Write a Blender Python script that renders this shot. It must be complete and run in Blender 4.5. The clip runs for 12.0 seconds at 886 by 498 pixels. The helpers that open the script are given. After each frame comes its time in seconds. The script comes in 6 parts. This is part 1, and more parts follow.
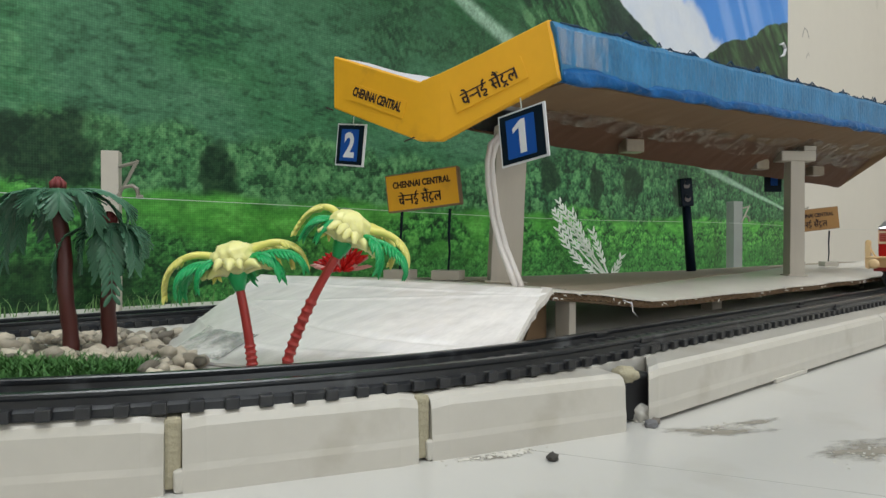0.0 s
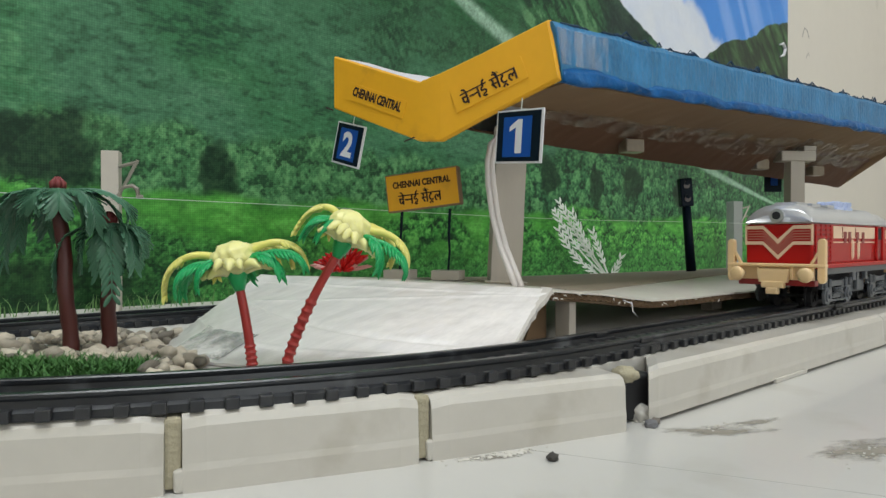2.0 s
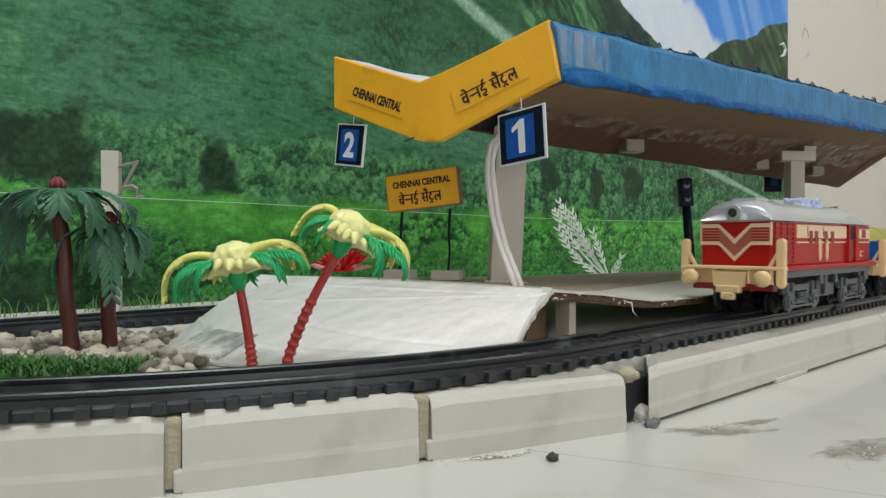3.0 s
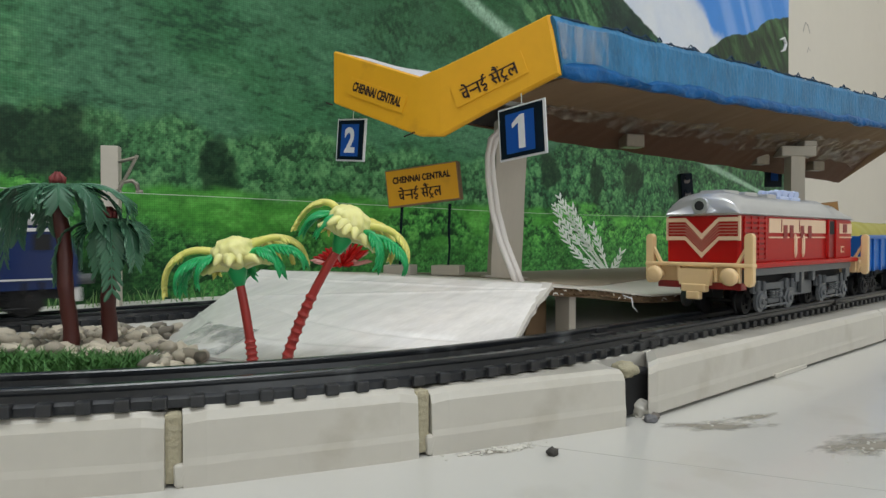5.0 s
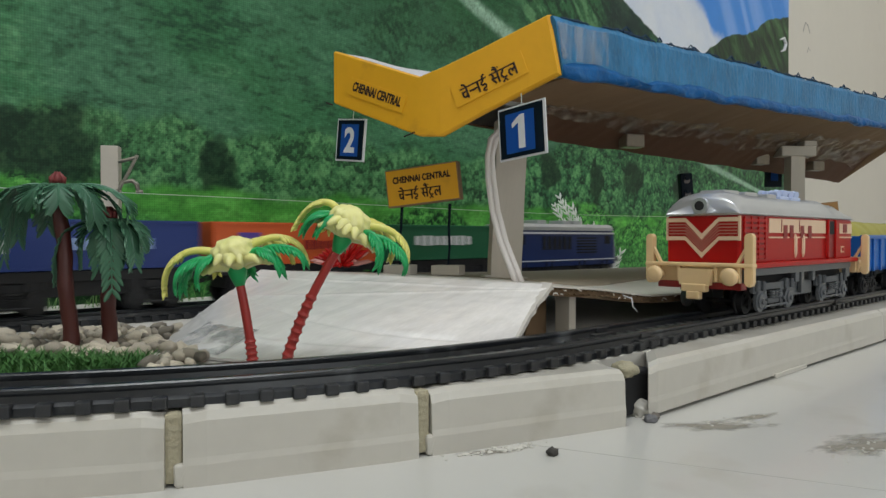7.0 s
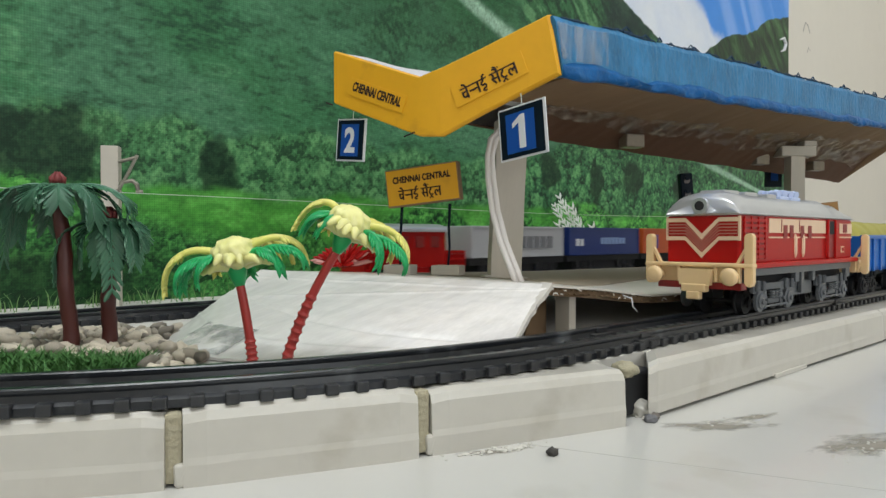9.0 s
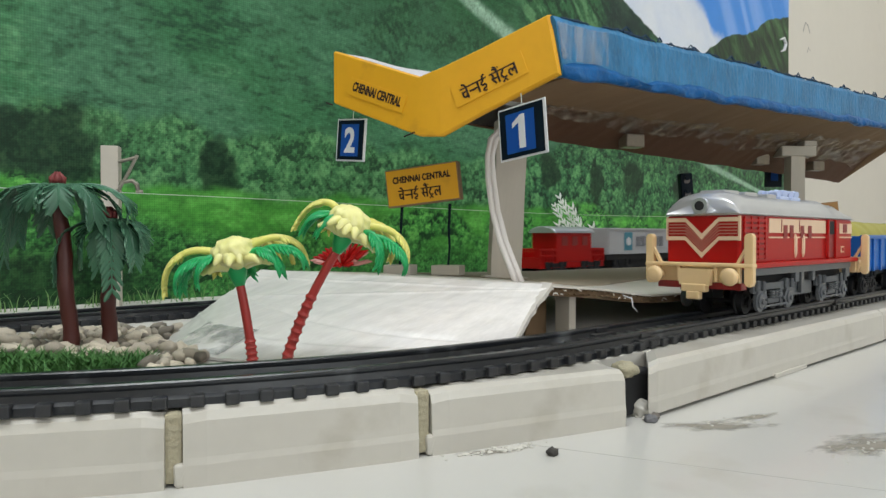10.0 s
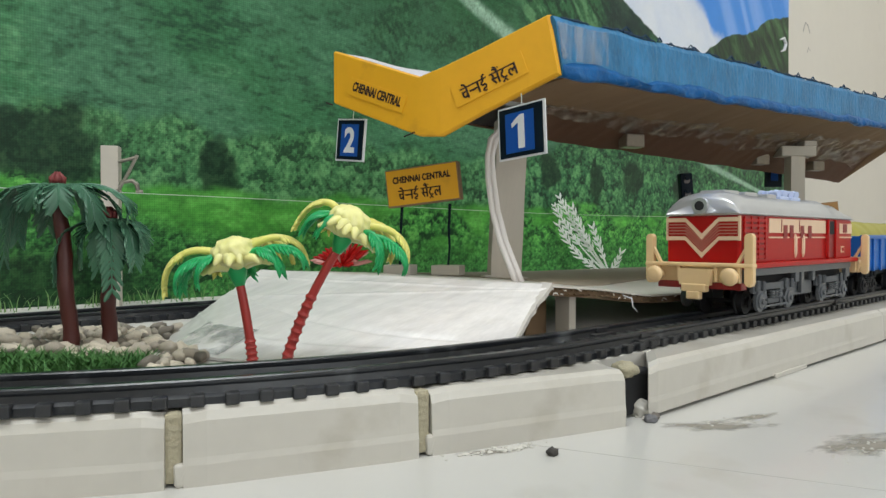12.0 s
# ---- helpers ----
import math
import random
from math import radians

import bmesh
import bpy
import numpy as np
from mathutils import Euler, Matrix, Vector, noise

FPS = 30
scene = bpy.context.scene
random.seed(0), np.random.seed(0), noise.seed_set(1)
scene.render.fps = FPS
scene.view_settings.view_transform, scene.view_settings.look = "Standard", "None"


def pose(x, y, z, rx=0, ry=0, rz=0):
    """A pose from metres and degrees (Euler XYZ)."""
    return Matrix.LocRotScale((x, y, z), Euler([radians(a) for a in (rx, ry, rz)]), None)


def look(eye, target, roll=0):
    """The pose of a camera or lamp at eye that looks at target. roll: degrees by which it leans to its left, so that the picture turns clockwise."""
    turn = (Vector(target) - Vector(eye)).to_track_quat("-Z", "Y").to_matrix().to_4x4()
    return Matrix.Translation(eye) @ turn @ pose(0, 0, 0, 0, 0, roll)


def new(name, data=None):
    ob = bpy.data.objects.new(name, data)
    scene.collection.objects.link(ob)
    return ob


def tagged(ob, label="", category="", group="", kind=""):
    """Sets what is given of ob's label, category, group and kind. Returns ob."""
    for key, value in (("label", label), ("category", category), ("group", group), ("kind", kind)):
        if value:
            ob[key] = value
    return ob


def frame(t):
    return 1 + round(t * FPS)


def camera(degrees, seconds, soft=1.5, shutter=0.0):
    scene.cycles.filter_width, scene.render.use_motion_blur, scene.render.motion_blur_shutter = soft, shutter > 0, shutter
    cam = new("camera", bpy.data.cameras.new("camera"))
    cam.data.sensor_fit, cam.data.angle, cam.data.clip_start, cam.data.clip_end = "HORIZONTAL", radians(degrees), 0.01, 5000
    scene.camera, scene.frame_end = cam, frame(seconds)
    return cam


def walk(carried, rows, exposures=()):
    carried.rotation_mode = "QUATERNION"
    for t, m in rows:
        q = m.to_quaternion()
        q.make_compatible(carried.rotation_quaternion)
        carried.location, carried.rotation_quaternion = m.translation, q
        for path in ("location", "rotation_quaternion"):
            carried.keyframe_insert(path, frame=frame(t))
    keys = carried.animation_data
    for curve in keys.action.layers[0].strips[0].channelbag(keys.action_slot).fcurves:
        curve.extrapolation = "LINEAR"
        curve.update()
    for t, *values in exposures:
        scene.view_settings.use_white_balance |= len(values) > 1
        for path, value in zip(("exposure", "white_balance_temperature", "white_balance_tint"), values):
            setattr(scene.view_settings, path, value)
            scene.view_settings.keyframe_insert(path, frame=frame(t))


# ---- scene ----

# ================= camera =================
EYE = (0.0, 0.0, 0.048)
cam = camera(65.0, 12.0, 1.45, 0.5)
UP_TILT = pose(*EYE, 90 - 0.575)
DOWN_TILT = pose(*EYE, 90 - 0.975)
walk(cam, [(0.0, UP_TILT), (3.3, UP_TILT), (4.0, pose(*EYE, 90 - 0.775)), (4.7, DOWN_TILT), (12.0, DOWN_TILT)],
     exposures=[(0.0, -0.05), (3.2, -0.05), (4.4, -0.15), (5.0, -0.21), (5.5, -0.26), (6.0, -0.29), (6.5, -0.31), (7.2, -0.36), (8.0, -0.2), (8.8, 0.0), (9.5, 0.05), (12.0, 0.06)])

# ================= light =================
world = bpy.data.worlds.new("room_world")
scene.world = world
world.use_nodes = True
world.node_tree.nodes["Background"].inputs[0].default_value = (0.75, 0.85, 1.0, 1)
world.node_tree.nodes["Background"].inputs[1].default_value = 0.3


def area_lamp(name, eye, target, sx, sy, watts, colour):
    data = bpy.data.lights.new(name, "AREA")
    data.shape, data.size, data.size_y, data.energy, data.color = "RECTANGLE", sx, sy, watts, colour
    ob = new(name, data)
    ob.matrix_world = look(eye, target)
    return ob


area_lamp("tube_light", (0.05, -0.30, 2.25), (0.12, 0.25, 0.0), 1.2, 0.4, 30, (0.925, 0.98, 1.0))
# added fill from the front right; the room's walls hold no window
area_lamp("front_fill_light", (1.05, -1.12, 0.75), (0.1, 0.3, 0.05), 1.3, 1.3, 11, (0.90, 0.97, 1.02))

# ================= directions of the layout =================
TURN = 43.0
CU, SU = math.cos(radians(TURN)), math.sin(radians(TURN))
RAIL_Z = 0.020
BASE_Z = 0.015
NEAR_V, FAR_V, WALL_V = 0.1188, 0.287, 0.378


def at(u, v, z=0.0):
    """A place u metres along the straight tracks and v metres across them."""
    return Vector((u * CU - v * SU, u * SU + v * CU, z))


def upose(u, v, z, turn=0.0):
    p = at(u, v, z)
    return pose(p.x, p.y, p.z, 0, 0, TURN + turn)


# ================= materials =================
def mat(name, colour, rough=0.5, metal=0.0, vary=0.12, scale=60.0, bump=0.0, bscale=400.0, stain=None, coat=0.0, sheen=0.5,
        rand=0.0, stretch=(1, 1, 1), trans=0.0):
    m = bpy.data.materials.new(name)
    m.use_nodes = True
    nt = m.node_tree
    b = nt.nodes["Principled BSDF"]
    b.inputs["Roughness"].default_value, b.inputs["Metallic"].default_value = rough, metal
    b.inputs["Coat Weight"].default_value = coat
    b.inputs["Specular IOR Level"].default_value = sheen
    if trans:
        b.inputs["Subsurface Weight"].default_value = trans
        b.inputs["Subsurface Scale"].default_value = 0.002
        b.inputs["Subsurface Radius"].default_value = (1, 1, 0.6)
    tc = nt.nodes.new("ShaderNodeTexCoord")
    mp = nt.nodes.new("ShaderNodeMapping")
    mp.inputs["Scale"].default_value = stretch
    nt.links.new(tc.outputs["Object"], mp.inputs["Vector"])
    n1 = nt.nodes.new("ShaderNodeTexNoise")
    n1.inputs["Scale"].default_value, n1.inputs["Detail"].default_value = scale, 5
    n2 = nt.nodes.new("ShaderNodeTexNoise")
    n2.inputs["Scale"].default_value, n2.inputs["Detail"].default_value = scale * 7, 4
    nt.links.new(mp.outputs[0], n1.inputs["Vector"])
    nt.links.new(mp.outputs[0], n2.inputs["Vector"])
    mix = nt.nodes.new("ShaderNodeMix")
    mix.data_type = "RGBA"
    c = Vector(colour)
    dark = c * (1 - vary * 1.6)
    lite = Vector([min(1, x * (1 + vary)) for x in c])
    mix.inputs["A"].default_value = (*dark, 1)
    mix.inputs["B"].default_value = (*lite, 1)
    av = nt.nodes.new("ShaderNodeMath")
    av.operation = "MULTIPLY_ADD"
    nt.links.new(n1.outputs["Fac"], av.inputs[0])
    av.inputs[1].default_value = 0.65
    m2 = nt.nodes.new("ShaderNodeMath")
    m2.operation = "MULTIPLY"
    nt.links.new(n2.outputs["Fac"], m2.inputs[0])
    m2.inputs[1].default_value = 0.35
    nt.links.new(m2.outputs[0], av.inputs[2])
    fac = av.outputs[0]
    if rand:
        oi = nt.nodes.new("ShaderNodeObjectInfo")
        ra = nt.nodes.new("ShaderNodeMath")
        ra.operation = "MULTIPLY_ADD"
        nt.links.new(oi.outputs["Random"], ra.inputs[0])
        ra.inputs[1].default_value = rand
        nt.links.new(fac, ra.inputs[2])
        sub = nt.nodes.new("ShaderNodeMath")
        sub.operation = "SUBTRACT"
        nt.links.new(ra.outputs[0], sub.inputs[0])
        sub.inputs[1].default_value = rand / 2
        fac = sub.outputs[0]
    nt.links.new(fac, mix.inputs["Factor"])
    out = mix.outputs["Result"]
    if stain:
        n3 = nt.nodes.new("ShaderNodeTexNoise")
        n3.inputs["Scale"].default_value, n3.inputs["Detail"].default_value = stain[1], 6
        nt.links.new(tc.outputs["Object"], n3.inputs["Vector"])
        rp = nt.nodes.new("ShaderNodeValToRGB")
        rp.color_ramp.elements[0].position, rp.color_ramp.elements[1].position = stain[2], stain[2] + 0.12
        rp.color_ramp.elements[1].color = (stain[3], stain[3], stain[3], 1)
        nt.links.new(n3.outputs["Fac"], rp.inputs[0])
        mx = nt.nodes.new("ShaderNodeMix")
        mx.data_type = "RGBA"
        nt.links.new(rp.outputs[0], mx.inputs["Factor"])
        nt.links.new(out, mx.inputs["A"])
        mx.inputs["B"].default_value = (*stain[0], 1)
        out = mx.outputs["Result"]
    nt.links.new(out, b.inputs["Base Color"])
    if bump:
        n4 = nt.nodes.new("ShaderNodeTexNoise")
        n4.inputs["Scale"].default_value, n4.inputs["Detail"].default_value = bscale, 4
        nt.links.new(mp.outputs[0], n4.inputs["Vector"])
        bp = nt.nodes.new("ShaderNodeBump")
        bp.inputs["Strength"].default_value, bp.inputs["Distance"].default_value = bump, 0.001
        nt.links.new(n4.outputs["Fac"], bp.inputs["Height"])
        nt.links.new(bp.outputs[0], b.inputs["Normal"])
    return m


def film_mat(name, colour, rough, scale, low, high, most, round_edge, bump=0.0, bscale=200.0, stretch=(1, 1, 1), sheen=0.3):
    """A thin patchy layer over another surface: it covers where the noise is high, and thins out to nothing."""
    m = mat(name, colour, rough, vary=0.2, scale=scale * 3, bump=bump, bscale=bscale, sheen=sheen)
    nt = m.node_tree
    tc, mp, n = nt.nodes.new("ShaderNodeTexCoord"), nt.nodes.new("ShaderNodeMapping"), nt.nodes.new("ShaderNodeTexNoise")
    mp.inputs["Scale"].default_value = stretch
    n.inputs["Scale"].default_value, n.inputs["Detail"].default_value, n.inputs["Roughness"].default_value = scale, 7, 0.62
    nt.links.new(tc.outputs["Object"], mp.inputs["Vector"])
    nt.links.new(mp.outputs[0], n.inputs["Vector"])
    rng = nt.nodes.new("ShaderNodeMapRange")
    rng.inputs["From Min"].default_value, rng.inputs["From Max"].default_value, rng.inputs["To Max"].default_value = low, high, most
    fac = n.outputs["Fac"]
    if round_edge:
        gr, ad = nt.nodes.new("ShaderNodeTexGradient"), nt.nodes.new("ShaderNodeMath")
        gr.gradient_type = "SPHERICAL"
        gm = nt.nodes.new("ShaderNodeMapping")
        gm.inputs["Location"].default_value, gm.inputs["Scale"].default_value = (-1, -1, 0), (2, 2, 0)
        nt.links.new(tc.outputs["Generated"], gm.inputs["Vector"])
        nt.links.new(gm.outputs[0], gr.inputs["Vector"])
        ad.operation = "MULTIPLY_ADD"
        nt.links.new(gr.outputs["Fac"], ad.inputs[0])
        ad.inputs[1].default_value = round_edge
        nt.links.new(fac, ad.inputs[2])
        fac = ad.outputs[0]
    nt.links.new(fac, rng.inputs[0])
    mix, clear = nt.nodes.new("ShaderNodeMixShader"), nt.nodes.new("ShaderNodeBsdfTransparent")
    nt.links.new(rng.outputs[0], mix.inputs[0])
    nt.links.new(clear.outputs[0], mix.inputs[1])
    nt.links.new(nt.nodes["Principled BSDF"].outputs[0], mix.inputs[2])
    nt.links.new(mix.outputs[0], nt.nodes["Material Output"].inputs["Surface"])
    return m


TILE = mat("glazed_tile", (0.54, 0.515, 0.465), 0.34, vary=0.09, scale=30, stain=((0.38, 0.35, 0.29), 55, 0.58, 0.5), coat=0.15, bump=0.04, bscale=90)
FLOOR = mat("floor_tile", (0.57, 0.56, 0.53), 0.3, vary=0.04, scale=12, stain=((0.43, 0.41, 0.36), 28, 0.58, 0.55), coat=0.2)
GROUT = mat("dry_filler", (0.42, 0.38, 0.27), 0.95, vary=0.25, scale=200, bump=0.6, bscale=700)
WALL = mat("wall_paint", (0.74, 0.7, 0.63), 0.6, vary=0.04, scale=8, bump=0.06, bscale=120, stain=((0.5, 0.47, 0.42), 14, 0.68, 0.5))
CEIL = mat("ceiling_paint", (0.8, 0.79, 0.77), 0.8, vary=0.03, scale=4)
BLACK = mat("black_plastic", (0.012, 0.014, 0.018), 0.30, vary=0.2, scale=90, stain=((0.17, 0.18, 0.19), 70, 0.60, 0.5), bump=0.15, bscale=200)
SLEEPER = mat("dusty_black_plastic", (0.022, 0.023, 0.026), 0.45, vary=0.25, scale=120, stain=((0.2, 0.2, 0.19), 150, 0.55, 0.5), bump=0.1)
CARD = mat("brown_cardboard", (0.205, 0.127, 0.066), 0.85, vary=0.14, scale=25, bump=0.12, stretch=(1, 6, 1), stain=((0.29, 0.23, 0.155), 30, 0.58, 0.5))
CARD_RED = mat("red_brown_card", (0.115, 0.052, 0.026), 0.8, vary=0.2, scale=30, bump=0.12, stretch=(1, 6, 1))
CARD_PALE = mat("taped_cardboard", (0.72, 0.67, 0.605), 0.42, vary=0.1, scale=40, bump=0.15, bscale=150, coat=0.25, stain=((0.72, 0.69, 0.64), 25, 0.52, 0.7))
CARD_BARE = mat("bare_cardboard", (0.37, 0.315, 0.24), 0.85, vary=0.12, scale=30, bump=0.1, stretch=(1, 5, 1))
RAMP = mat("white_taped_paper", (0.80, 0.765, 0.745), 0.32, vary=0.24, scale=170, bump=0.14, bscale=120, coat=0.4, stretch=(9, 0.7, 1), stain=((0.62, 0.57, 0.55), 55, 0.54, 0.5))
RAMP.node_tree.nodes["Mapping"].vector_type = "TEXTURE"
RAMP.node_tree.nodes["Mapping"].inputs["Rotation"].default_value = (0, 0, radians(TURN))
FLUTE = mat("cardboard_core", (0.16, 0.1, 0.055), 0.95, vary=0.3, scale=200, bump=0.4)
POST = mat("grey_painted_wood", (0.47, 0.43, 0.37), 0.8, vary=0.1, scale=60, bump=0.15, stretch=(1, 1, 0.3))
YELLOW = mat("yellow_paper", (0.80, 0.40, 0.008), 0.55, vary=0.09, scale=40, stain=((0.42, 0.2, 0.015), 60, 0.62, 0.5), bump=0.05, bscale=80)
BOARD_EDGE = mat("cut_board_edge", (0.30, 0.19, 0.11), 0.85, vary=0.2, scale=120, bump=0.3)
INK = mat("dark_ink", (0.020, 0.006, 0.005), 0.75, vary=0.1)
BLUE_TAPE = mat("blue_ribbed_tape", (0.045, 0.225, 0.46), 0.45, vary=0.55, scale=90, bump=0.7, bscale=520, sheen=0.3, stretch=(1, 1, 0.6))
BLUE_FOLD = mat("folded_blue_tape", (0.008, 0.12, 0.36), 0.42, vary=0.6, scale=110, bump=0.9, bscale=260, sheen=0.2)
HAZE_TAPE = film_mat("hazy_clear_tape", (0.55, 0.62, 0.72), 0.3, 200, 0.36, 0.75, 0.42, 0.0, bump=0.5, bscale=300, stretch=(1, 1, 0.25), sheen=0.6)
WHITE_PAPER = mat("white_paper", (0.72, 0.72, 0.76), 0.6, vary=0.05)
NUM_BLUE = mat("number_blue", (0.011, 0.08, 0.36), 0.45, vary=0.06, sheen=0.2)
NUM_BLACK = mat("number_black", (0.004, 0.010, 0.020), 0.5, vary=0.1, sheen=0.15)
CLEAR_TAPE = film_mat("wrinkled_clear_tape", (0.34, 0.29, 0.225), 0.2, 120, 0.42, 0.74, 0.6, 0.0, bump=1.0, bscale=170, stretch=(1, 1, 1), sheen=0.9)
TOE_TAPE = film_mat("hazy_grey_tape", (0.40, 0.41, 0.40), 0.3, 110, 0.42, 0.70, 0.6, 0.0, bump=0.6, bscale=220, sheen=0.6)
TAPED_WOOD = mat("taped_wood", (0.22, 0.18, 0.13), 0.3, vary=0.2, scale=90, bump=0.5, bscale=200, coat=0.4)
CABLE = mat("white_cable", (0.68, 0.64, 0.62), 0.4, vary=0.05)
RED = mat("red_plastic", (0.42, 0.008, 0.007), 0.34, vary=0.12, sheen=0.22)
# dark red parts and print; also paints the shade of recesses and openings
RED_DARK = mat("dark_red_and_recess_shade", (0.24, 0.012, 0.012), 0.4, vary=0.1)
CREAM = mat("cream_plastic", (0.78, 0.56, 0.31), 0.4, vary=0.05, trans=0.15)
CREAM_PRINT = mat("cream_print", (0.76, 0.55, 0.38), 0.45, vary=0.04)
PINSTRIPE = mat("dull_pink_print", (0.5, 0.17, 0.13), 0.45, vary=0.05)
SILVER = mat("silver_paint", (0.54, 0.55, 0.57), 0.28, 0.55, vary=0.1, scale=80)
GREY = mat("grey_plastic", (0.10, 0.108, 0.118), 0.42, vary=0.2)
# black plastic parts; also the shade of hollows, painted on flat pieces
DARK = mat("black_plastic_and_hollow_shade", (0.012, 0.012, 0.014), 0.7, vary=0.2)
PALE_BLUE = mat("pale_blue_plastic", (0.5, 0.58, 0.82), 0.4, vary=0.06)
BLUE = mat("blue_plastic", (0.012, 0.13, 0.48), 0.35, vary=0.08)
NAVY = mat("navy_plastic", (0.008, 0.026, 0.13), 0.3, vary=0.1, coat=0.2)
LOAD = mat("olive_yellow_plastic", (0.33, 0.30, 0.05), 0.5, vary=0.1)
C_GREEN = mat("container_green", (0.01, 0.13, 0.055), 0.45, vary=0.08)
C_ORANGE = mat("container_orange", (0.6, 0.1, 0.02), 0.45, vary=0.06)
C_BLUE = mat("container_blue", (0.011, 0.034, 0.18), 0.4, vary=0.08)
C_SILVER = mat("container_silver", (0.48, 0.48, 0.5), 0.45, vary=0.06)
PRINT_WHITE = mat("white_print", (0.7, 0.7, 0.72), 0.5, vary=0.05)
TEAL = mat("teal_print", (0.06, 0.25, 0.33), 0.5)
PURPLE = mat("purple_print", (0.09, 0.05, 0.3), 0.5)
TRUNK_DARK = mat("maroon_trunk", (0.075, 0.013, 0.010), 0.5, vary=0.15)
TRUNK_RED = mat("red_trunk", (0.38, 0.03, 0.025), 0.42, vary=0.1, trans=0.1)
FROND_DARK = mat("dark_green_frond", (0.06, 0.17, 0.10), 0.42, vary=0.25, scale=120, rand=0.4)
FROND_YELLOW = mat("yellow_frond", (0.76, 0.71, 0.19), 0.42, vary=0.08, trans=0.25)
FROND_PALE = mat("pale_yellow_core", (0.82, 0.79, 0.34), 0.42, vary=0.08, trans=0.35)
FROND_GREEN = mat("bright_green_frond", (0.01, 0.34, 0.1), 0.42, vary=0.1, trans=0.15)
PEBBLE = mat("river_pebble", (0.43, 0.38, 0.305), 0.75, vary=0.4, scale=120, bump=0.25, rand=1.1)
GRASS = mat("grass_green", (0.05, 0.16, 0.03), 0.7, vary=0.4, scale=150)
GRASS_PALE = mat("pale_grass", (0.15, 0.29, 0.09), 0.7, vary=0.3, scale=150)
FERN_WHITE = mat("white_fern", (0.90, 0.92, 0.88), 0.5, vary=0.06)
CONCRETE = mat("pale_concrete_paint", (0.55, 0.51, 0.45), 0.8, vary=0.08, bump=0.1)
CONCRETE_DARK = mat("grey_concrete_paint", (0.3, 0.32, 0.3), 0.8, vary=0.1)
METAL = mat("dull_metal", (0.35, 0.33, 0.29), 0.4, 0.8, vary=0.1)
WIRE = mat("pale_thread", (0.55, 0.6, 0.55), 0.5, vary=0.1)
BASE = mat("layout_base", (0.6, 0.58, 0.54), 0.6, vary=0.1, scale=18, stain=((0.35, 0.34, 0.3), 20, 0.58, 0.6))


# ================= mesh helpers =================
def obj(name, bm, material, smooth=False):
    me = bpy.data.meshes.new(name)
    bm.normal_update()
    if smooth:
        for f in bm.faces:
            f.smooth = True
    bm.to_mesh(me)
    bm.free()
    me.materials.append(material)
    return new(name, me)


def part(name, bm, material, parent, label="", smooth=False):
    ob = obj(name, bm, material, smooth)
    ob.parent = parent
    if label:
        tagged(ob, label)
    return ob


def thing(name, m, label, category, group=""):
    ob = new(name)
    ob.empty_display_size = 0.01
    ob.matrix_world = m
    return tagged(ob, label, category, group)


def box(bm, x0, x1, y0, y1, z0, z1, bevel=0.0, seg=2):
    vs = [bm.verts.new((x, y, z)) for x in (x0, x1) for y in (y0, y1) for z in (z0, z1)]
    fs = [bm.faces.new([vs[i] for i in q]) for q in ((0, 1, 3, 2), (4, 6, 7, 5), (0, 4, 5, 1), (2, 3, 7, 6), (0, 2, 6, 4), (1, 5, 7, 3))]
    if bevel:
        es = list({e for f in fs for e in f.edges})
        bmesh.ops.bevel(bm, geom=es, offset=bevel, segments=seg, affect="EDGES", profile=0.5)
    return bm


def boxes(*specs, bevel=0.0):
    bm = bmesh.new()
    for s in specs:
        box(bm, *s, bevel=bevel)
    return bm


def prism(bm, pts, d0, d1, axis="x"):
    """A polygon in the plane across the axis, pushed from d0 to d1."""
    def p(a, b, d):
        return {"x": (d, a, b), "y": (a, d, b), "z": (a, b, d)}[axis]
    lo = [bm.verts.new(p(a, b, d0)) for a, b in pts]
    hi = [bm.verts.new(p(a, b, d1)) for a, b in pts]
    n = len(pts)
    bm.faces.new(lo[::-1])
    bm.faces.new(hi)
    for i in range(n):
        bm.faces.new((lo[i], lo[(i + 1) % n], hi[(i + 1) % n], hi[i]))
    bmesh.ops.recalc_face_normals(bm, faces=bm.faces)
    return bm


def tube(bm, pts, radii, seg=10, caps=True):
    """A round tube along a line of points."""
    pts = [Vector(p) for p in pts]
    if not isinstance(radii, (list, tuple)):
        radii = [radii] * len(pts)
    rings = []
    side = None
    for i, p in enumerate(pts):
        d = (pts[min(i + 1, len(pts) - 1)] - pts[max(i - 1, 0)]).normalized()
        if side is None:
            side = d.orthogonal().normalized()
        side = (side - d * side.dot(d)).normalized()
        up = d.cross(side)
        rings.append([bm.verts.new(p + (side * math.cos(a) + up * math.sin(a)) * radii[i]) for a in [2 * math.pi * k / seg for k in range(seg)]])
    for a, b in zip(rings, rings[1:]):
        for k in range(seg):
            bm.faces.new((a[k], a[(k + 1) % seg], b[(k + 1) % seg], b[k]))
    if caps:
        bm.faces.new(rings[0][::-1])
        bm.faces.new(rings[-1])
    return bm


def disc(bm, centre, axis, r, depth, seg=18):
    c, a = Vector(centre), Vector(axis).normalized()
    return tube(bm, [c - a * depth / 2, c + a * depth / 2], r, seg)


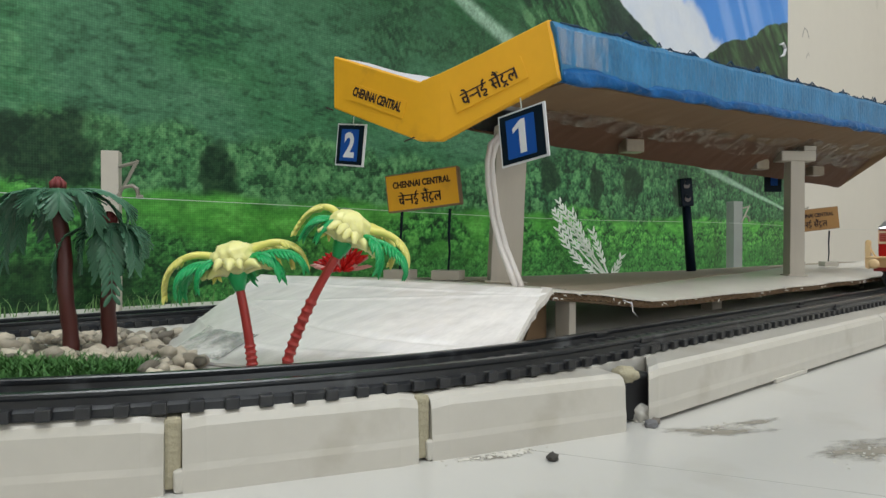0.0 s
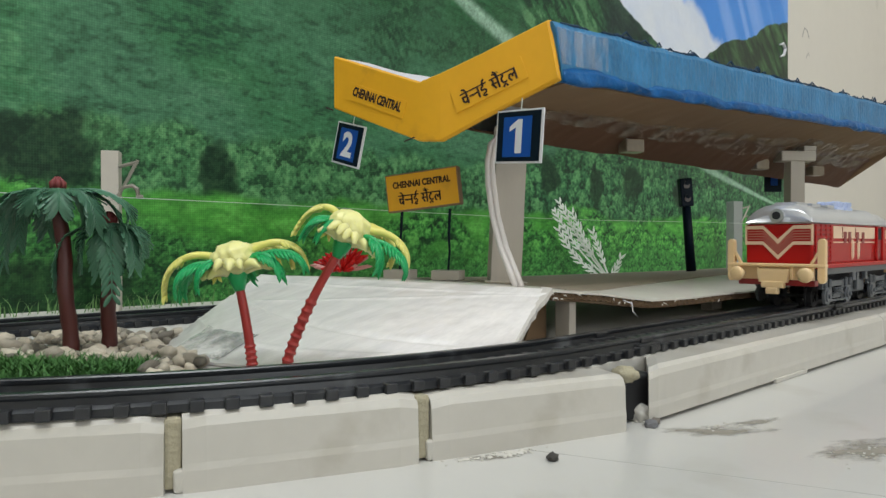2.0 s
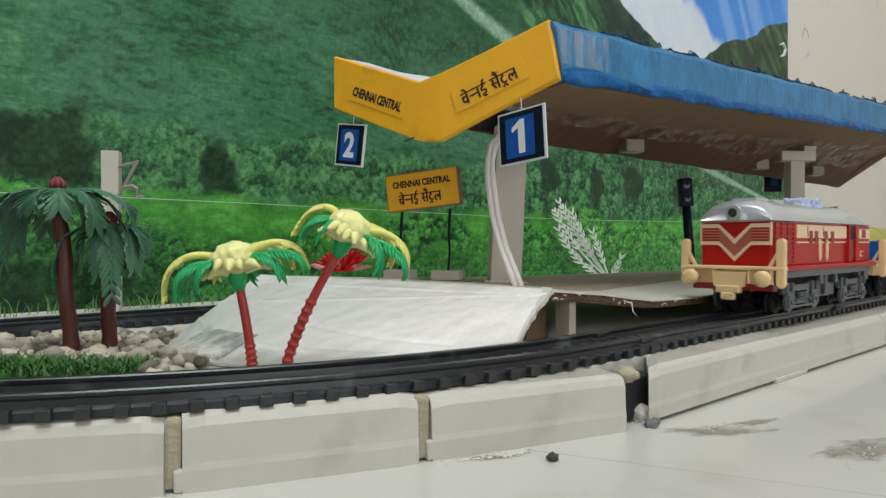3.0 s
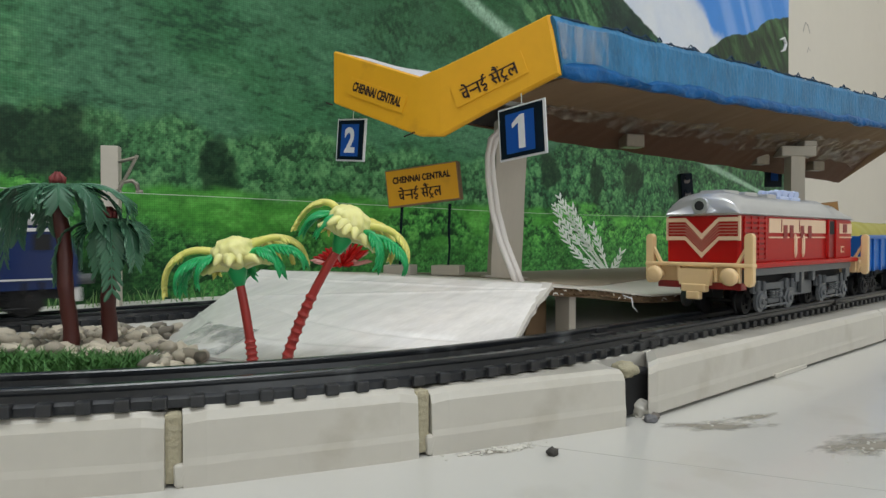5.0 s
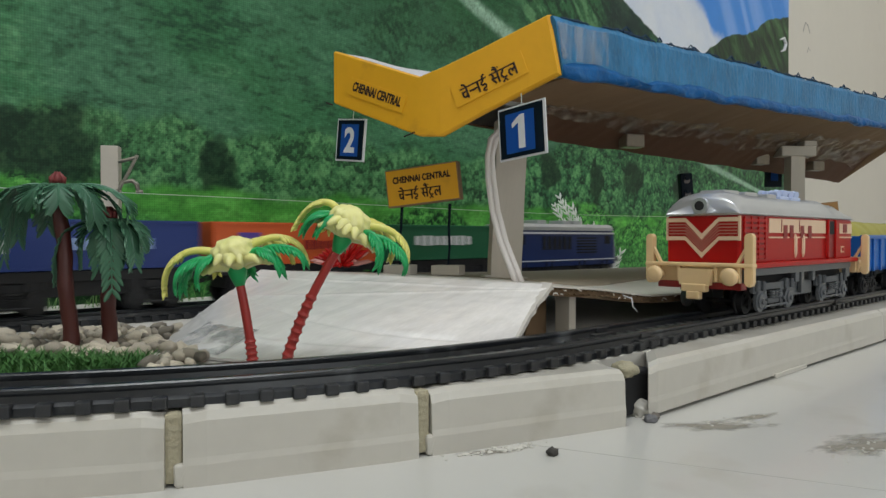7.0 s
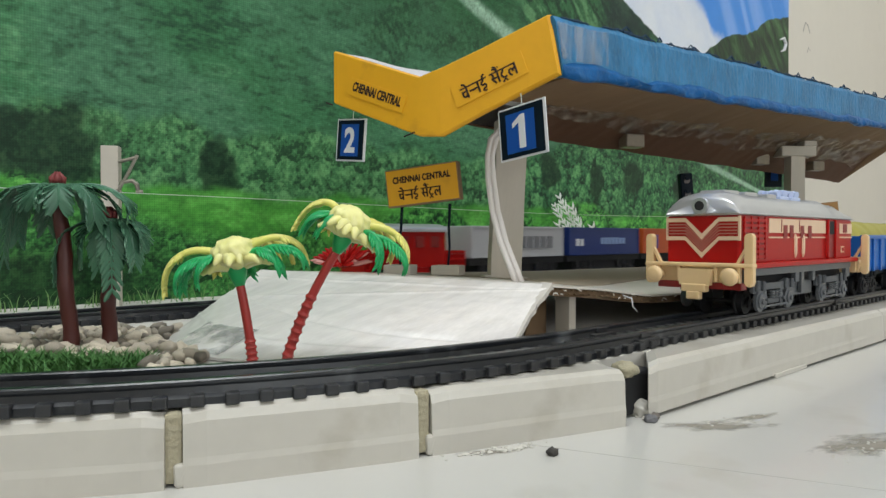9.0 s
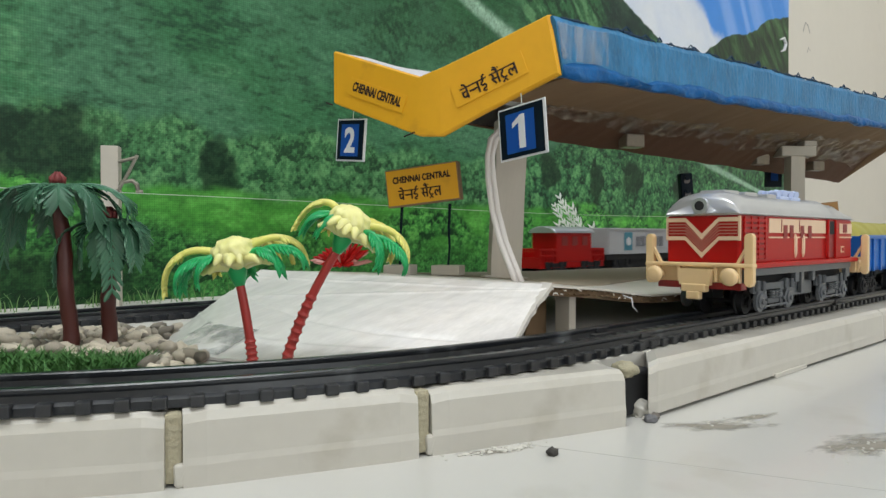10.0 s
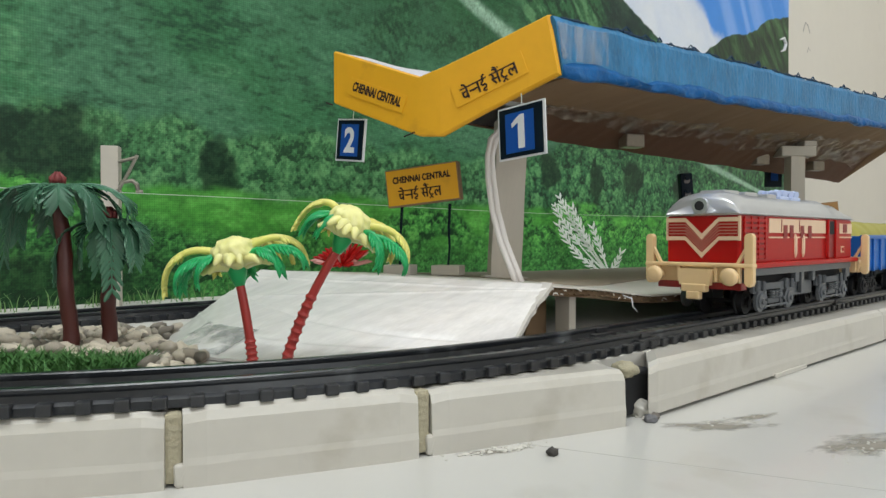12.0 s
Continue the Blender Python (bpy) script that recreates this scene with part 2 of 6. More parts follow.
def loft(bm, sections, closed=True, caps=True):
    rings = [[bm.verts.new(p) for p in s] for s in sections]
    n = len(rings[0])
    for a, b in zip(rings, rings[1:]):
        for k in range(n if closed else n - 1):
            bm.faces.new((a[k], a[(k + 1) % n], b[(k + 1) % n], b[k]))
    if caps and closed:
        bm.faces.new(rings[0][::-1])
        bm.faces.new(rings[-1])
    bmesh.ops.recalc_face_normals(bm, faces=bm.faces)
    return bm


def lettering(name, text, w, h, material, parent, m, depth=0.0001, bold=0.0):
    """Text set centred in a field w wide and h high."""
    cu = bpy.data.curves.new(name, "FONT")
    cu.body, cu.size, cu.extrude, cu.offset = text, 1.0, 0.02, bold
    tmp = bpy.data.objects.new(name, cu)
    scene.collection.objects.link(tmp)
    bpy.context.view_layer.update()
    me = bpy.data.meshes.new_from_object(tmp.evaluated_get(bpy.context.evaluated_depsgraph_get()))
    bpy.data.objects.remove(tmp)
    xs, ys = [v.co.x for v in me.vertices], [v.co.y for v in me.vertices]
    me.transform(m @ Matrix.Diagonal((w / (max(xs) - min(xs)), h / (max(ys) - min(ys)), depth / 0.02, 1)) @ Matrix.Translation((-(max(xs) + min(xs)) / 2, -(max(ys) + min(ys)) / 2, 0)))
    me.materials.clear()
    me.materials.append(material)
    ob = new(name, me)
    ob.parent = parent
    return ob


def pen(line, r):
    """A flat pen stroke along a line of points, as a mesh."""
    bm = tube(bmesh.new(), [(a, b, 0) for a, b in line], r, 6)
    bmesh.ops.scale(bm, vec=(1, 1, 0.3), verts=bm.verts)
    me = bpy.data.meshes.new("stroke")
    bm.to_mesh(me)
    bm.free()
    return me


def hindi_name(w, h, material, parent, m):
    """The station's name in Hindi, each letter drawn with pen strokes that hang from a head line."""
    half_na = ([(0.0, 0.36), (0.20, 0.36), (0.26, 0.30)],)
    na = ([(0.0, 0.36), (0.30, 0.36)], [(0.30, 0.70), (0.30, 0.0)], [(0.04, 0.40), (0.04, 0.30)])
    letters = (
        # cha with its e stroke
        (0.50, ([(0.04, 0.46), (0.34, 0.46)], [(0.10, 0.46), (0.10, 0.22), (0.16, 0.13), (0.25, 0.13), (0.34, 0.24)], [(0.36, 0.70), (0.36, 0.0)], [(0.36, 0.72), (0.27, 0.92), (0.14, 0.96)])),
        (0.26, half_na), (0.42, na),
        # long i with its hook
        (0.46, ([(0.20, 0.70), (0.20, 0.56), (0.10, 0.50), (0.06, 0.40), (0.13, 0.32), (0.26, 0.34), (0.34, 0.26), (0.30, 0.13), (0.18, 0.10), (0.10, 0.02), (0.20, -0.06), (0.32, -0.04)],
                [(0.20, 0.72), (0.24, 0.88), (0.36, 0.96)])),
        (0.20, ()),
        # sa with the two strokes and the dot above
        (0.58, ([(0.12, 0.70), (0.17, 0.50), (0.13, 0.38), (0.03, 0.34)], [(0.07, 0.36), (0.26, 0.04)], [(0.13, 0.36), (0.44, 0.36)], [(0.44, 0.70), (0.44, 0.0)],
                [(0.44, 0.72), (0.34, 0.90), (0.20, 0.94)], [(0.44, 0.72), (0.40, 0.98), (0.28, 1.08)], [(0.53, 0.93), (0.56, 0.96)])),
        # ta with the r sign below
        (0.44, ([(0.18, 0.70), (0.18, 0.56), (0.08, 0.46), (0.05, 0.32), (0.12, 0.18), (0.26, 0.14), (0.34, 0.20)], [(0.06, -0.12), (0.19, 0.06), (0.32, -0.12)])),
        # la
        (0.52, ([(0.44, 0.70), (0.44, 0.0)], [(0.44, 0.36), (0.37, 0.44), (0.29, 0.40), (0.26, 0.26)], [(0.27, 0.34), (0.20, 0.46), (0.09, 0.42), (0.05, 0.26), (0.11, 0.10), (0.19, 0.04)])))
    bm = bmesh.new()
    x, start = 0.0, 0.0
    for adv, strokes in letters:
        if not strokes:
            bm.from_mesh(pen([(start - 0.02, 0.70), (x - 0.02, 0.70)], 0.050))
            start = x + adv
        for line in strokes:
            bm.from_mesh(pen([(x + a, b) for a, b in line], 0.060))
        x += adv
    bm.from_mesh(pen([(start - 0.02, 0.70), (x - 0.02, 0.70)], 0.050))
    me = bpy.data.meshes.new("hindi_lettering")
    bm.to_mesh(me)
    bm.free()
    me.transform(m @ Matrix.Diagonal((w / x, h / 1.24, 0.0004 / 0.03, 1)) @ Matrix.Translation((-x / 2, -0.48, 0)))
    me.materials.append(material)
    ob = new("hindi_lettering", me)
    ob.parent = parent
    return ob


# ================= room =================
def slab(name, m, sx, sy, t, material, label=""):
    bm = boxes((-sx / 2, sx / 2, -sy / 2, sy / 2, -t, 0))
    ob = obj(name, bm, material)
    ob.matrix_world = m
    return tagged(ob, label, name.split("_")[0], kind="structure")


slab("floor", upose(0.25, -0.66, 0, 0), 3.2, 2.4, 0.05, FLOOR, "dusty off-white glazed tile floor")
slab("ceiling", upose(0.25, -0.66, 2.75, 0), 3.2, 2.4, 0.1, CEIL, "plain white ceiling")


def wall(name, u0, u1, v0, v1, label):
    bm = boxes((u0, u1, v0, v1, 0, 2.65))
    ob = obj(name, bm, WALL)
    ob.matrix_world = upose(0, 0, 0)
    return tagged(ob, label, "wall", kind="structure")


wall("wall_north", -1.2, 1.7, WALL_V, WALL_V + 0.1, "off-white painted wall with small scuffs")
wall("wall_east", 1.7, 1.8, -1.8, WALL_V + 0.1, "off-white painted wall")
wall("wall_south", -1.2, 1.7, -1.8, -1.7, "off-white painted wall")
wall("wall_west", -1.3, -1.2, -1.8, WALL_V + 0.1, "off-white painted wall")


def wall_scuff(u, z, pts, r):
    """A grey scrape in the paint of the wall."""
    bm = tube(bmesh.new(), [(a, 0, b) for a, b in pts], r, 5)
    bmesh.ops.scale(bm, vec=(1, 0.15, 1), verts=bm.verts)
    ob = obj("paint_scuff", bm, mat("scuffed_plaster", (0.45, 0.43, 0.4), 0.9))
    ob.matrix_world = upose(u, WALL_V - 0.0002, z)
    tagged(ob, "small grey scuff in the wall paint", "scuff", kind="structure")


wall_scuff(1.065, 0.347, [(-0.012, -0.006), (-0.004, 0.008), (0.006, 0.006), (0.014, -0.004)], 0.0014)
wall_scuff(1.075, 0.318, [(-0.006, -0.004), (0.0, 0.004), (0.005, 0.0)], 0.001)

# ================= printed banner =================
def lattice(ix, iy, seed):
    h = (ix * 374761393 + iy * 668265263 + seed * 974711) & 0xFFFFFFFF
    h = ((h ^ (h >> 13)) * 1274126177) & 0xFFFFFFFF
    return ((h ^ (h >> 16)) & 0xFFFF) / 65535.0


def vnoise(x, y, seed):
    x0, y0 = np.floor(x).astype(np.int64), np.floor(y).astype(np.int64)
    fx, fy = x - x0, y - y0
    fx, fy = fx * fx * (3 - 2 * fx), fy * fy * (3 - 2 * fy)
    a, b = lattice(x0, y0, seed), lattice(x0 + 1, y0, seed)
    c, d = lattice(x0, y0 + 1, seed), lattice(x0 + 1, y0 + 1, seed)
    return (a * (1 - fx) + b * fx) * (1 - fy) + (c * (1 - fx) + d * fx) * fy


def fbm(x, y, seed, octaves=4, gain=0.55):
    tot, amp, norm = 0, 1.0, 0
    for o in range(octaves):
        tot = tot + amp * vnoise(x * 2 ** o, y * 2 ** o, seed + o * 17)
        norm += amp
        amp *= gain
    return tot / norm


def step(a, b, x):
    t = np.clip((x - a) / (b - a), 0, 1)
    return t * t * (3 - 2 * t)


def blend(a, b, f):
    return a * (1 - f[..., None]) + np.array(b) * f[..., None]


def cells(x, y, seed):
    """Nearest of scattered points: its distance, the way to it, and a number of its own."""
    x0, y0 = np.floor(x).astype(np.int64), np.floor(y).astype(np.int64)
    best = np.full(x.shape, 9.0)
    dx, dy, own = np.zeros(x.shape), np.zeros(x.shape), np.zeros(x.shape)
    for i in (-1, 0, 1):
        for j in (-1, 0, 1):
            ax = x0 + i + 0.15 + 0.7 * lattice(x0 + i, y0 + j, seed) - x
            ay = y0 + j + 0.15 + 0.7 * lattice(x0 + i, y0 + j, seed + 51) - y
            d = np.hypot(ax, ay)
            near = d < best
            best = np.where(near, d, best)
            dx, dy = np.where(near, -ax, dx), np.where(near, -ay, dy)
            own = np.where(near, lattice(x0 + i, y0 + j, seed + 91), own)
    return best, dx, dy, own


def foliage(u, z, size, tall, seed):
    """Light on rounded crowns, 0 in the gaps to 1 on the sunny tops."""
    warp = 0.9 * (fbm(u / size * 1.7, z / size * 1.7, seed + 7, 3) - 0.5)
    d, dx, dy, own = cells(u / size + warp, z / (size * tall) + warp, seed)
    leaf = fbm(u / size * 4, z / size * 4, seed + 3, 4, 0.7)
    return np.clip(0.52 + 0.38 * dy + 0.10 * dx - 0.40 * (d - 0.35) + 0.32 * (own - 0.5) + 1.55 * (leaf - 0.5), 0, 1)


def greens(light, dark, mid, lite):
    a = np.zeros(light.shape + (3,)) + np.array(dark)
    a = blend(a, mid, step(0.12, 0.5, light))
    return blend(a, lite, step(0.5, 0.95, light))


def over(col, top, f):
    return col * (1 - f[..., None]) + top * f[..., None]


def banner_print(u, z):
    """Colours of the printed landscape: meadow, bushes, trees, hillside, two peaks, cloud and sky."""
    fine = fbm(u * 420, z * 420, 5, 3, 0.7)
    mid = fbm(u * 45, z * 70, 9, 4)
    low = fbm(u * 14, z * 18, 3, 3)
    # hillside: soft streaked grass with scattered darker tufts
    streak = fbm(u * 110 + z * 60, z * 380, 21, 4, 0.75)
    col = greens(0.25 + 0.9 * (streak - 0.28) + 0.5 * (low - 0.5), (0.022, 0.072, 0.038), (0.060, 0.175, 0.085), (0.13, 0.28, 0.15))
    # pale haze over the hillside, put into the colour in random patches
    col = blend(col, (0.125, 0.235, 0.165), step(0.48, 0.72, fbm(u * 9, z * 16, 29, 3)) * (0.35 + 0.5 * (streak - 0.4)))
    tuft = fbm(u * 95, z * 240, 33, 4, 0.7)
    col = blend(col, (0.016, 0.055, 0.03), step(0.54, 0.74, tuft) * 0.5)
    col = blend(col, (0.02, 0.065, 0.03), step(0.15, 0.22, z + 0.12 * (low - 0.5)) * step(0.16, 0.3, u) * 0.5)
    # wooded gully up the slope
    gul = step(0.030, 0.0, np.abs(u - 0.285 - 0.4 * (z - 0.15) + 0.03 * (mid - 0.5))) + step(0.02, 0.0, np.abs(z - 0.185 - 0.12 * (u - 0.3) + 0.02 * (mid - 0.5))) * step(0.25, 0.3, u)
    col = over(col, greens(foliage(u, z, 0.010, 1.0, 45), (0.008, 0.025, 0.014), (0.03, 0.09, 0.045), (0.08, 0.17, 0.09)), np.clip(gul, 0, 1) * step(0.125, 0.14, z) * 0.6)
    # steep mountain with gullies
    mount = step(0.425, 0.46, u + 0.3 * (z - 0.21) + 0.03 * (mid - 0.5)) * step(0.16, 0.185, z)
    ridged = np.abs(fbm(u * 48 + z * 46, z * 20 - u * 6, 55, 4) - 0.5) * 2
    mcol = greens(np.clip(0.05 + 2.2 * ridged + 0.5 * (fine - 0.5), 0, 1), (0.016, 0.05, 0.03), (0.045, 0.13, 0.06), (0.13, 0.25, 0.13))
    mcol = blend(mcol, (0.02, 0.035, 0.04), step(0.225, 0.262, z - 0.25 * (u - 0.6)) * step(0.53, 0.575, u) * 0.8)
    col = over(col, mcol, mount)
    # sky with cloud and light rays
    edge = 0.006 * (fbm(u * 70, z * 3, 61, 3) - 0.5)
    ridge_a = np.interp(u, (0.3, 0.5, 0.577, 0.607, 0.661, 0.70, 0.78), (0.5, 0.34, 0.280, 0.266, 0.247, 0.228, 0.19)) + edge
    ridge_b = np.interp(u, (0.64, 0.70, 0.747, 0.79, 0.817, 0.87, 0.93, 1.0), (0.19, 0.228, 0.254, 0.279, 0.287, 0.301, 0.332, 0.348)) + edge
    right = (ridge_b > ridge_a) & (z > 0.2)
    bcol = greens(np.clip(0.05 + 1.6 * ridged, 0, 1), (0.020, 0.038, 0.024), (0.038, 0.080, 0.036), (0.085, 0.16, 0.075))
    col = over(col, bcol, right * 1.0)
    sky = step(-0.0008, 0.0008, z - np.maximum(ridge_a, ridge_b))
    scol = np.zeros_like(col) + np.array((0.06, 0.28, 0.80))
    scol = blend(scol, (0.025, 0.1, 0.5), step(0.30, 0.40, z + 0.25 * (0.75 - u)))
    ray = fbm((u + 0.62 * (z - 0.3)) * 36, z * 1.5, 71, 2)
    scol = blend(scol, (0.28, 0.48, 0.92), step(0.48, 0.75, ray) * 0.7)
    puff = fbm(u * 30, z * 30, 81, 5, 0.6)
    cloud = step(0.007, -0.012, z - np.interp(u, (0.55, 0.60, 0.64, 0.69, 0.74, 0.79, 0.83), (0.40, 0.365, 0.335, 0.318, 0.300, 0.280, 0.25)) + 0.04 * (puff - 0.5))
    scol = blend(scol, (0.80, 0.83, 0.88), cloud * (0.72 + 0.28 * puff))
    col = over(col, scol, sky)
    # wood at the foot of the slope, finer towards the right
    top = 0.108 + 0.022 * (fbm(u * 16, u * 0, 91, 3) - 0.5) + 0.030 * step(0.38, 0.55, u) + 0.010 * (fbm(u * 110, z * 40, 95, 2) - 0.5)
    wood = step(0.004, -0.004, z - top)
    wlight = foliage(u, z, 0.0105, 1.5, 101)
    far_side = step(0.34, 0.46, u)
    wcol = over(greens(wlight, (0.026, 0.075, 0.036), (0.075, 0.190, 0.085), (0.16, 0.32, 0.15)), greens(wlight, (0.010, 0.036, 0.020), (0.042, 0.130, 0.060), (0.13, 0.28, 0.125)), far_side)
    col = over(col, wcol, wood)
    # a few tall dark trees
    for cu, cz, ru, rz in ((0.088, 0.094, 0.034, 0.022), (0.030, 0.095, 0.040, 0.028), (0.174, 0.082, 0.013, 0.020), (0.54, 0.098, 0.012, 0.02), (0.60, 0.104, 0.02, 0.02), (0.70, 0.1, 0.02, 0.022), (0.47, 0.105, 0.016, 0.018)):
        r = np.hypot((u - cu) / ru, (z - cz) / rz) + 0.9 * (fbm(u * 90, z * 90, 107, 3) - 0.5)
        col = blend(col, (0.009, 0.03, 0.016), step(1.08, 0.7, r) * 0.92 * (0.85 + 0.4 * (fine - 0.4)))
    # lit meadow, then bushes down to the ground
    band = 0.074 + 0.018 * (fbm(u * 14, u * 0 + 4, 111, 3) - 0.5) + 0.004 * (fbm(u * 90, u * 0, 113, 2) - 0.5)
    below = step(0.003, -0.003, z - band)
    grass = greens(np.clip(0.55 + 1.2 * (fbm(u * 60, z * 200, 117, 4) - 0.5), 0, 1), (0.030, 0.115, 0.028), (0.072, 0.235, 0.045), (0.13, 0.35, 0.08))
    bush = greens(foliage(u, z, 0.0085, 0.95, 121), (0.010, 0.042, 0.015), (0.052, 0.185, 0.045), (0.15, 0.37, 0.095))
    patch = step(0.47, 0.62, fbm(u * 26, z * 48, 131, 3) + 0.25 * step(0.022, 0.0, band - z) - 0.2 * step(0.3, 0.5, u))
    soft = fbm(u * 130, z * 130, 119, 3)
    col = over(col, over(bush, grass, patch) * (0.9 + 0.52 * soft)[..., None], below)
    dark = step(0.052, 0.03, z - 0.022 * step(0.22, 0.12, u) + 0.03 * (fbm(u * 22, z * 30, 137, 3) - 0.5))
    col = over(col, greens(foliage(u, z, 0.0060, 1.0, 141), (0.014, 0.050, 0.018), (0.044, 0.160, 0.044), (0.115, 0.31, 0.09)), dark * (0.8 + 0.2 * step(0.3, 0.2, u)))
    col = blend(col, (0.008, 0.028, 0.012), step(0.056, 0.036, z + 0.02 * (mid - 0.5)) * step(0.17, 0.11, u) * 0.8)
    # pale streak down the valley; its broad upper end paints in a gloss streak
    line = np.interp(u, (0.34, 0.372, 0.416, 0.762, 0.936, 1.0), (0.246, 0.23, 0.213, 0.131, 0.1, 0.088))
    wide = np.interp(u, (0.34, 0.42, 0.7, 0.8, 0.94), (0.009, 0.010, 0.007, 0.006, 0.003))
    pale_streak = step(1.0, 0.2, np.abs(z - line + 0.3 * wide) / wide) * (0.6 + 0.5 * fine)
    col = blend(col, (0.45, 0.56, 0.47), np.clip(pale_streak * 0.75, 0, 1))
    grain = fbm(u * 900, z * 900, 77, 2)
    tone = 0.54 + 0.5 * fine + 0.34 * grain
    tone = tone + (1.0 - tone) * 0.85 * sky
    tone = tone * (1 + 0.32 * step(0.36, 0.46, u) * step(0.125, 0.10, z) * (1 - sky))
    col = np.clip(col * tone[..., None], 0, 1)
    rich = col ** 1.12 * np.array((1.12, 1.30, 1.22))
    return np.clip(over(rich, col, sky), 0, 1)


def build_banner():
    us = np.concatenate([np.linspace(-0.5, 0.04, 60)[:-1], np.linspace(0.04, 0.40, 560)[:-1], np.linspace(0.40, 0.985, 520)])
    zs = np.concatenate([np.linspace(0.014, 0.13, 210)[:-1], np.linspace(0.13, 0.375, 250)[:-1], np.linspace(0.375, 0.80, 30)])
    nu, nz = len(us), len(zs)
    gu, gz = np.meshgrid(us, zs, indexing="ij")
    wave = 0.0006 * np.sin(gu * 23) + 0.0005 * np.sin(gu * 9 + gz * 14)
    co = np.stack([gu, wave, gz], -1).reshape(-1, 3)
    i = np.arange(nu * nz).reshape(nu, nz)
    quads = np.stack([i[:-1, :-1], i[1:, :-1], i[1:, 1:], i[:-1, 1:]], -1).reshape(-1, 4)
    me = bpy.data.meshes.new("banner_sheet")
    me.vertices.add(len(co))
    me.vertices.foreach_set("co", co.ravel())
    me.loops.add(quads.size)
    me.loops.foreach_set("vertex_index", quads.ravel())
    me.polygons.add(len(quads))
    me.polygons.foreach_set("loop_start", np.arange(0, quads.size, 4))
    me.update(calc_edges=True)
    rgb = banner_print(gu, gz).reshape(-1, 3)
    at_ = me.color_attributes.new("print", "FLOAT_COLOR", "POINT")
    at_.data.foreach_set("color", np.concatenate([rgb, np.ones((len(rgb), 1))], 1).ravel())
    m = bpy.data.materials.new("printed_vinyl")
    m.use_nodes = True
    nt = m.node_tree
    b = nt.nodes["Principled BSDF"]
    b.inputs["Roughness"].default_value = 0.42
    b.inputs["Specular IOR Level"].default_value = 0.22
    vc = nt.nodes.new("ShaderNodeVertexColor")
    vc.layer_name = "print"
    tc = nt.nodes.new("ShaderNodeTexCoord")
    # woven threads of the vinyl
    wx, wz = nt.nodes.new("ShaderNodeTexWave"), nt.nodes.new("ShaderNodeTexWave")
    for w, d in ((wx, "X"), (wz, "Z")):
        w.bands_direction = d
        w.inputs["Scale"].default_value = 260
        w.inputs["Distortion"].default_value = 0.6
        nt.links.new(tc.outputs["Object"], w.inputs["Vector"])
    ad = nt.nodes.new("ShaderNodeMath")
    nt.links.new(wx.outputs["Fac"], ad.inputs[0])
    nt.links.new(wz.outputs["Fac"], ad.inputs[1])
    bp = nt.nodes.new("ShaderNodeBump")
    bp.inputs["Strength"].default_value, bp.inputs["Distance"].default_value = 0.25, 0.0003
    nt.links.new(ad.outputs[0], bp.inputs["Height"])
    nt.links.new(bp.outputs[0], b.inputs["Normal"])
    mr = nt.nodes.new("ShaderNodeMapRange")
    mr.inputs["From Max"].default_value = 2.0
    mr.inputs["To Min"].default_value, mr.inputs["To Max"].default_value = 0.86, 1.12
    nt.links.new(ad.outputs[0], mr.inputs[0])
    mu = nt.nodes.new("ShaderNodeVectorMath")
    mu.operation = "SCALE"
    nt.links.new(vc.outputs[0], mu.inputs[0])
    nt.links.new(mr.outputs[0], mu.inputs["Scale"])
    nt.links.new(mu.outputs[0], b.inputs["Base Color"])
    me.materials.append(m)
    for p in me.polygons:
        p.use_smooth = True
    root = thing("banner", upose(0, WALL_V - 0.006, 0), "printed vinyl banner of green hills and blue sky", "banner")
    ob = new("printed_sheet", me)
    ob.parent = root
    bm = boxes((-0.5, 0.986, 0.0015, 0.0045, 0.014, 0.80))
    part("backing", bm, WHITE_PAPER, root, "white backing of the vinyl sheet")
    # white mark of the print at the banner's edge, added as a curled strip
    pts = [(0.955, -0.001, 0.309), (0.964, -0.002, 0.312), (0.971, -0.002, 0.306), (0.966, -0.002, 0.297), (0.958, -0.001, 0.294)]
    part("white_mark", tube(bmesh.new(), pts, [0.001, 0.002, 0.0022, 0.002, 0.001], 6), WHITE_PAPER, root, "small white mark of the banner's print, shaped as a raised curl")


build_banner()


# ================= base, kerb =================
KERB = [(-0.20, 0.097), (-0.0527, 0.1305), (-0.0495, 0.1317), (-0.0050, 0.1496), (-0.0021, 0.1515), (0.0466, 0.1754), (0.0545, 0.1822), (0.2034, 0.319), (0.62, 0.70)]


def build_base():
    """The raised bed of the layout, from the kerb to the wall."""
    inner = []
    for i, (x, y) in enumerate(KERB):
        a, b = Vector(KERB[max(i - 1, 0)]), Vector(KERB[min(i + 1, len(KERB) - 1)])
        d = (b - a).normalized()
        inner.append((x - d.y * 0.012, y + d.x * 0.012))
    back = [at(1.32, WALL_V - 0.002), at(-0.95, WALL_V - 0.002), at(-0.95, 0.25), at(-0.16, 0.25)]
    ring = inner + [(p.x, p.y) for p in back]
    bm = prism(bmesh.new(), ring, 0.0, BASE_Z - 0.0002, "z")
    ob = obj("layout_base", bm, BASE)
    tagged(ob, "grey-white raised base of the model railway", "base", kind="structure")


build_base()


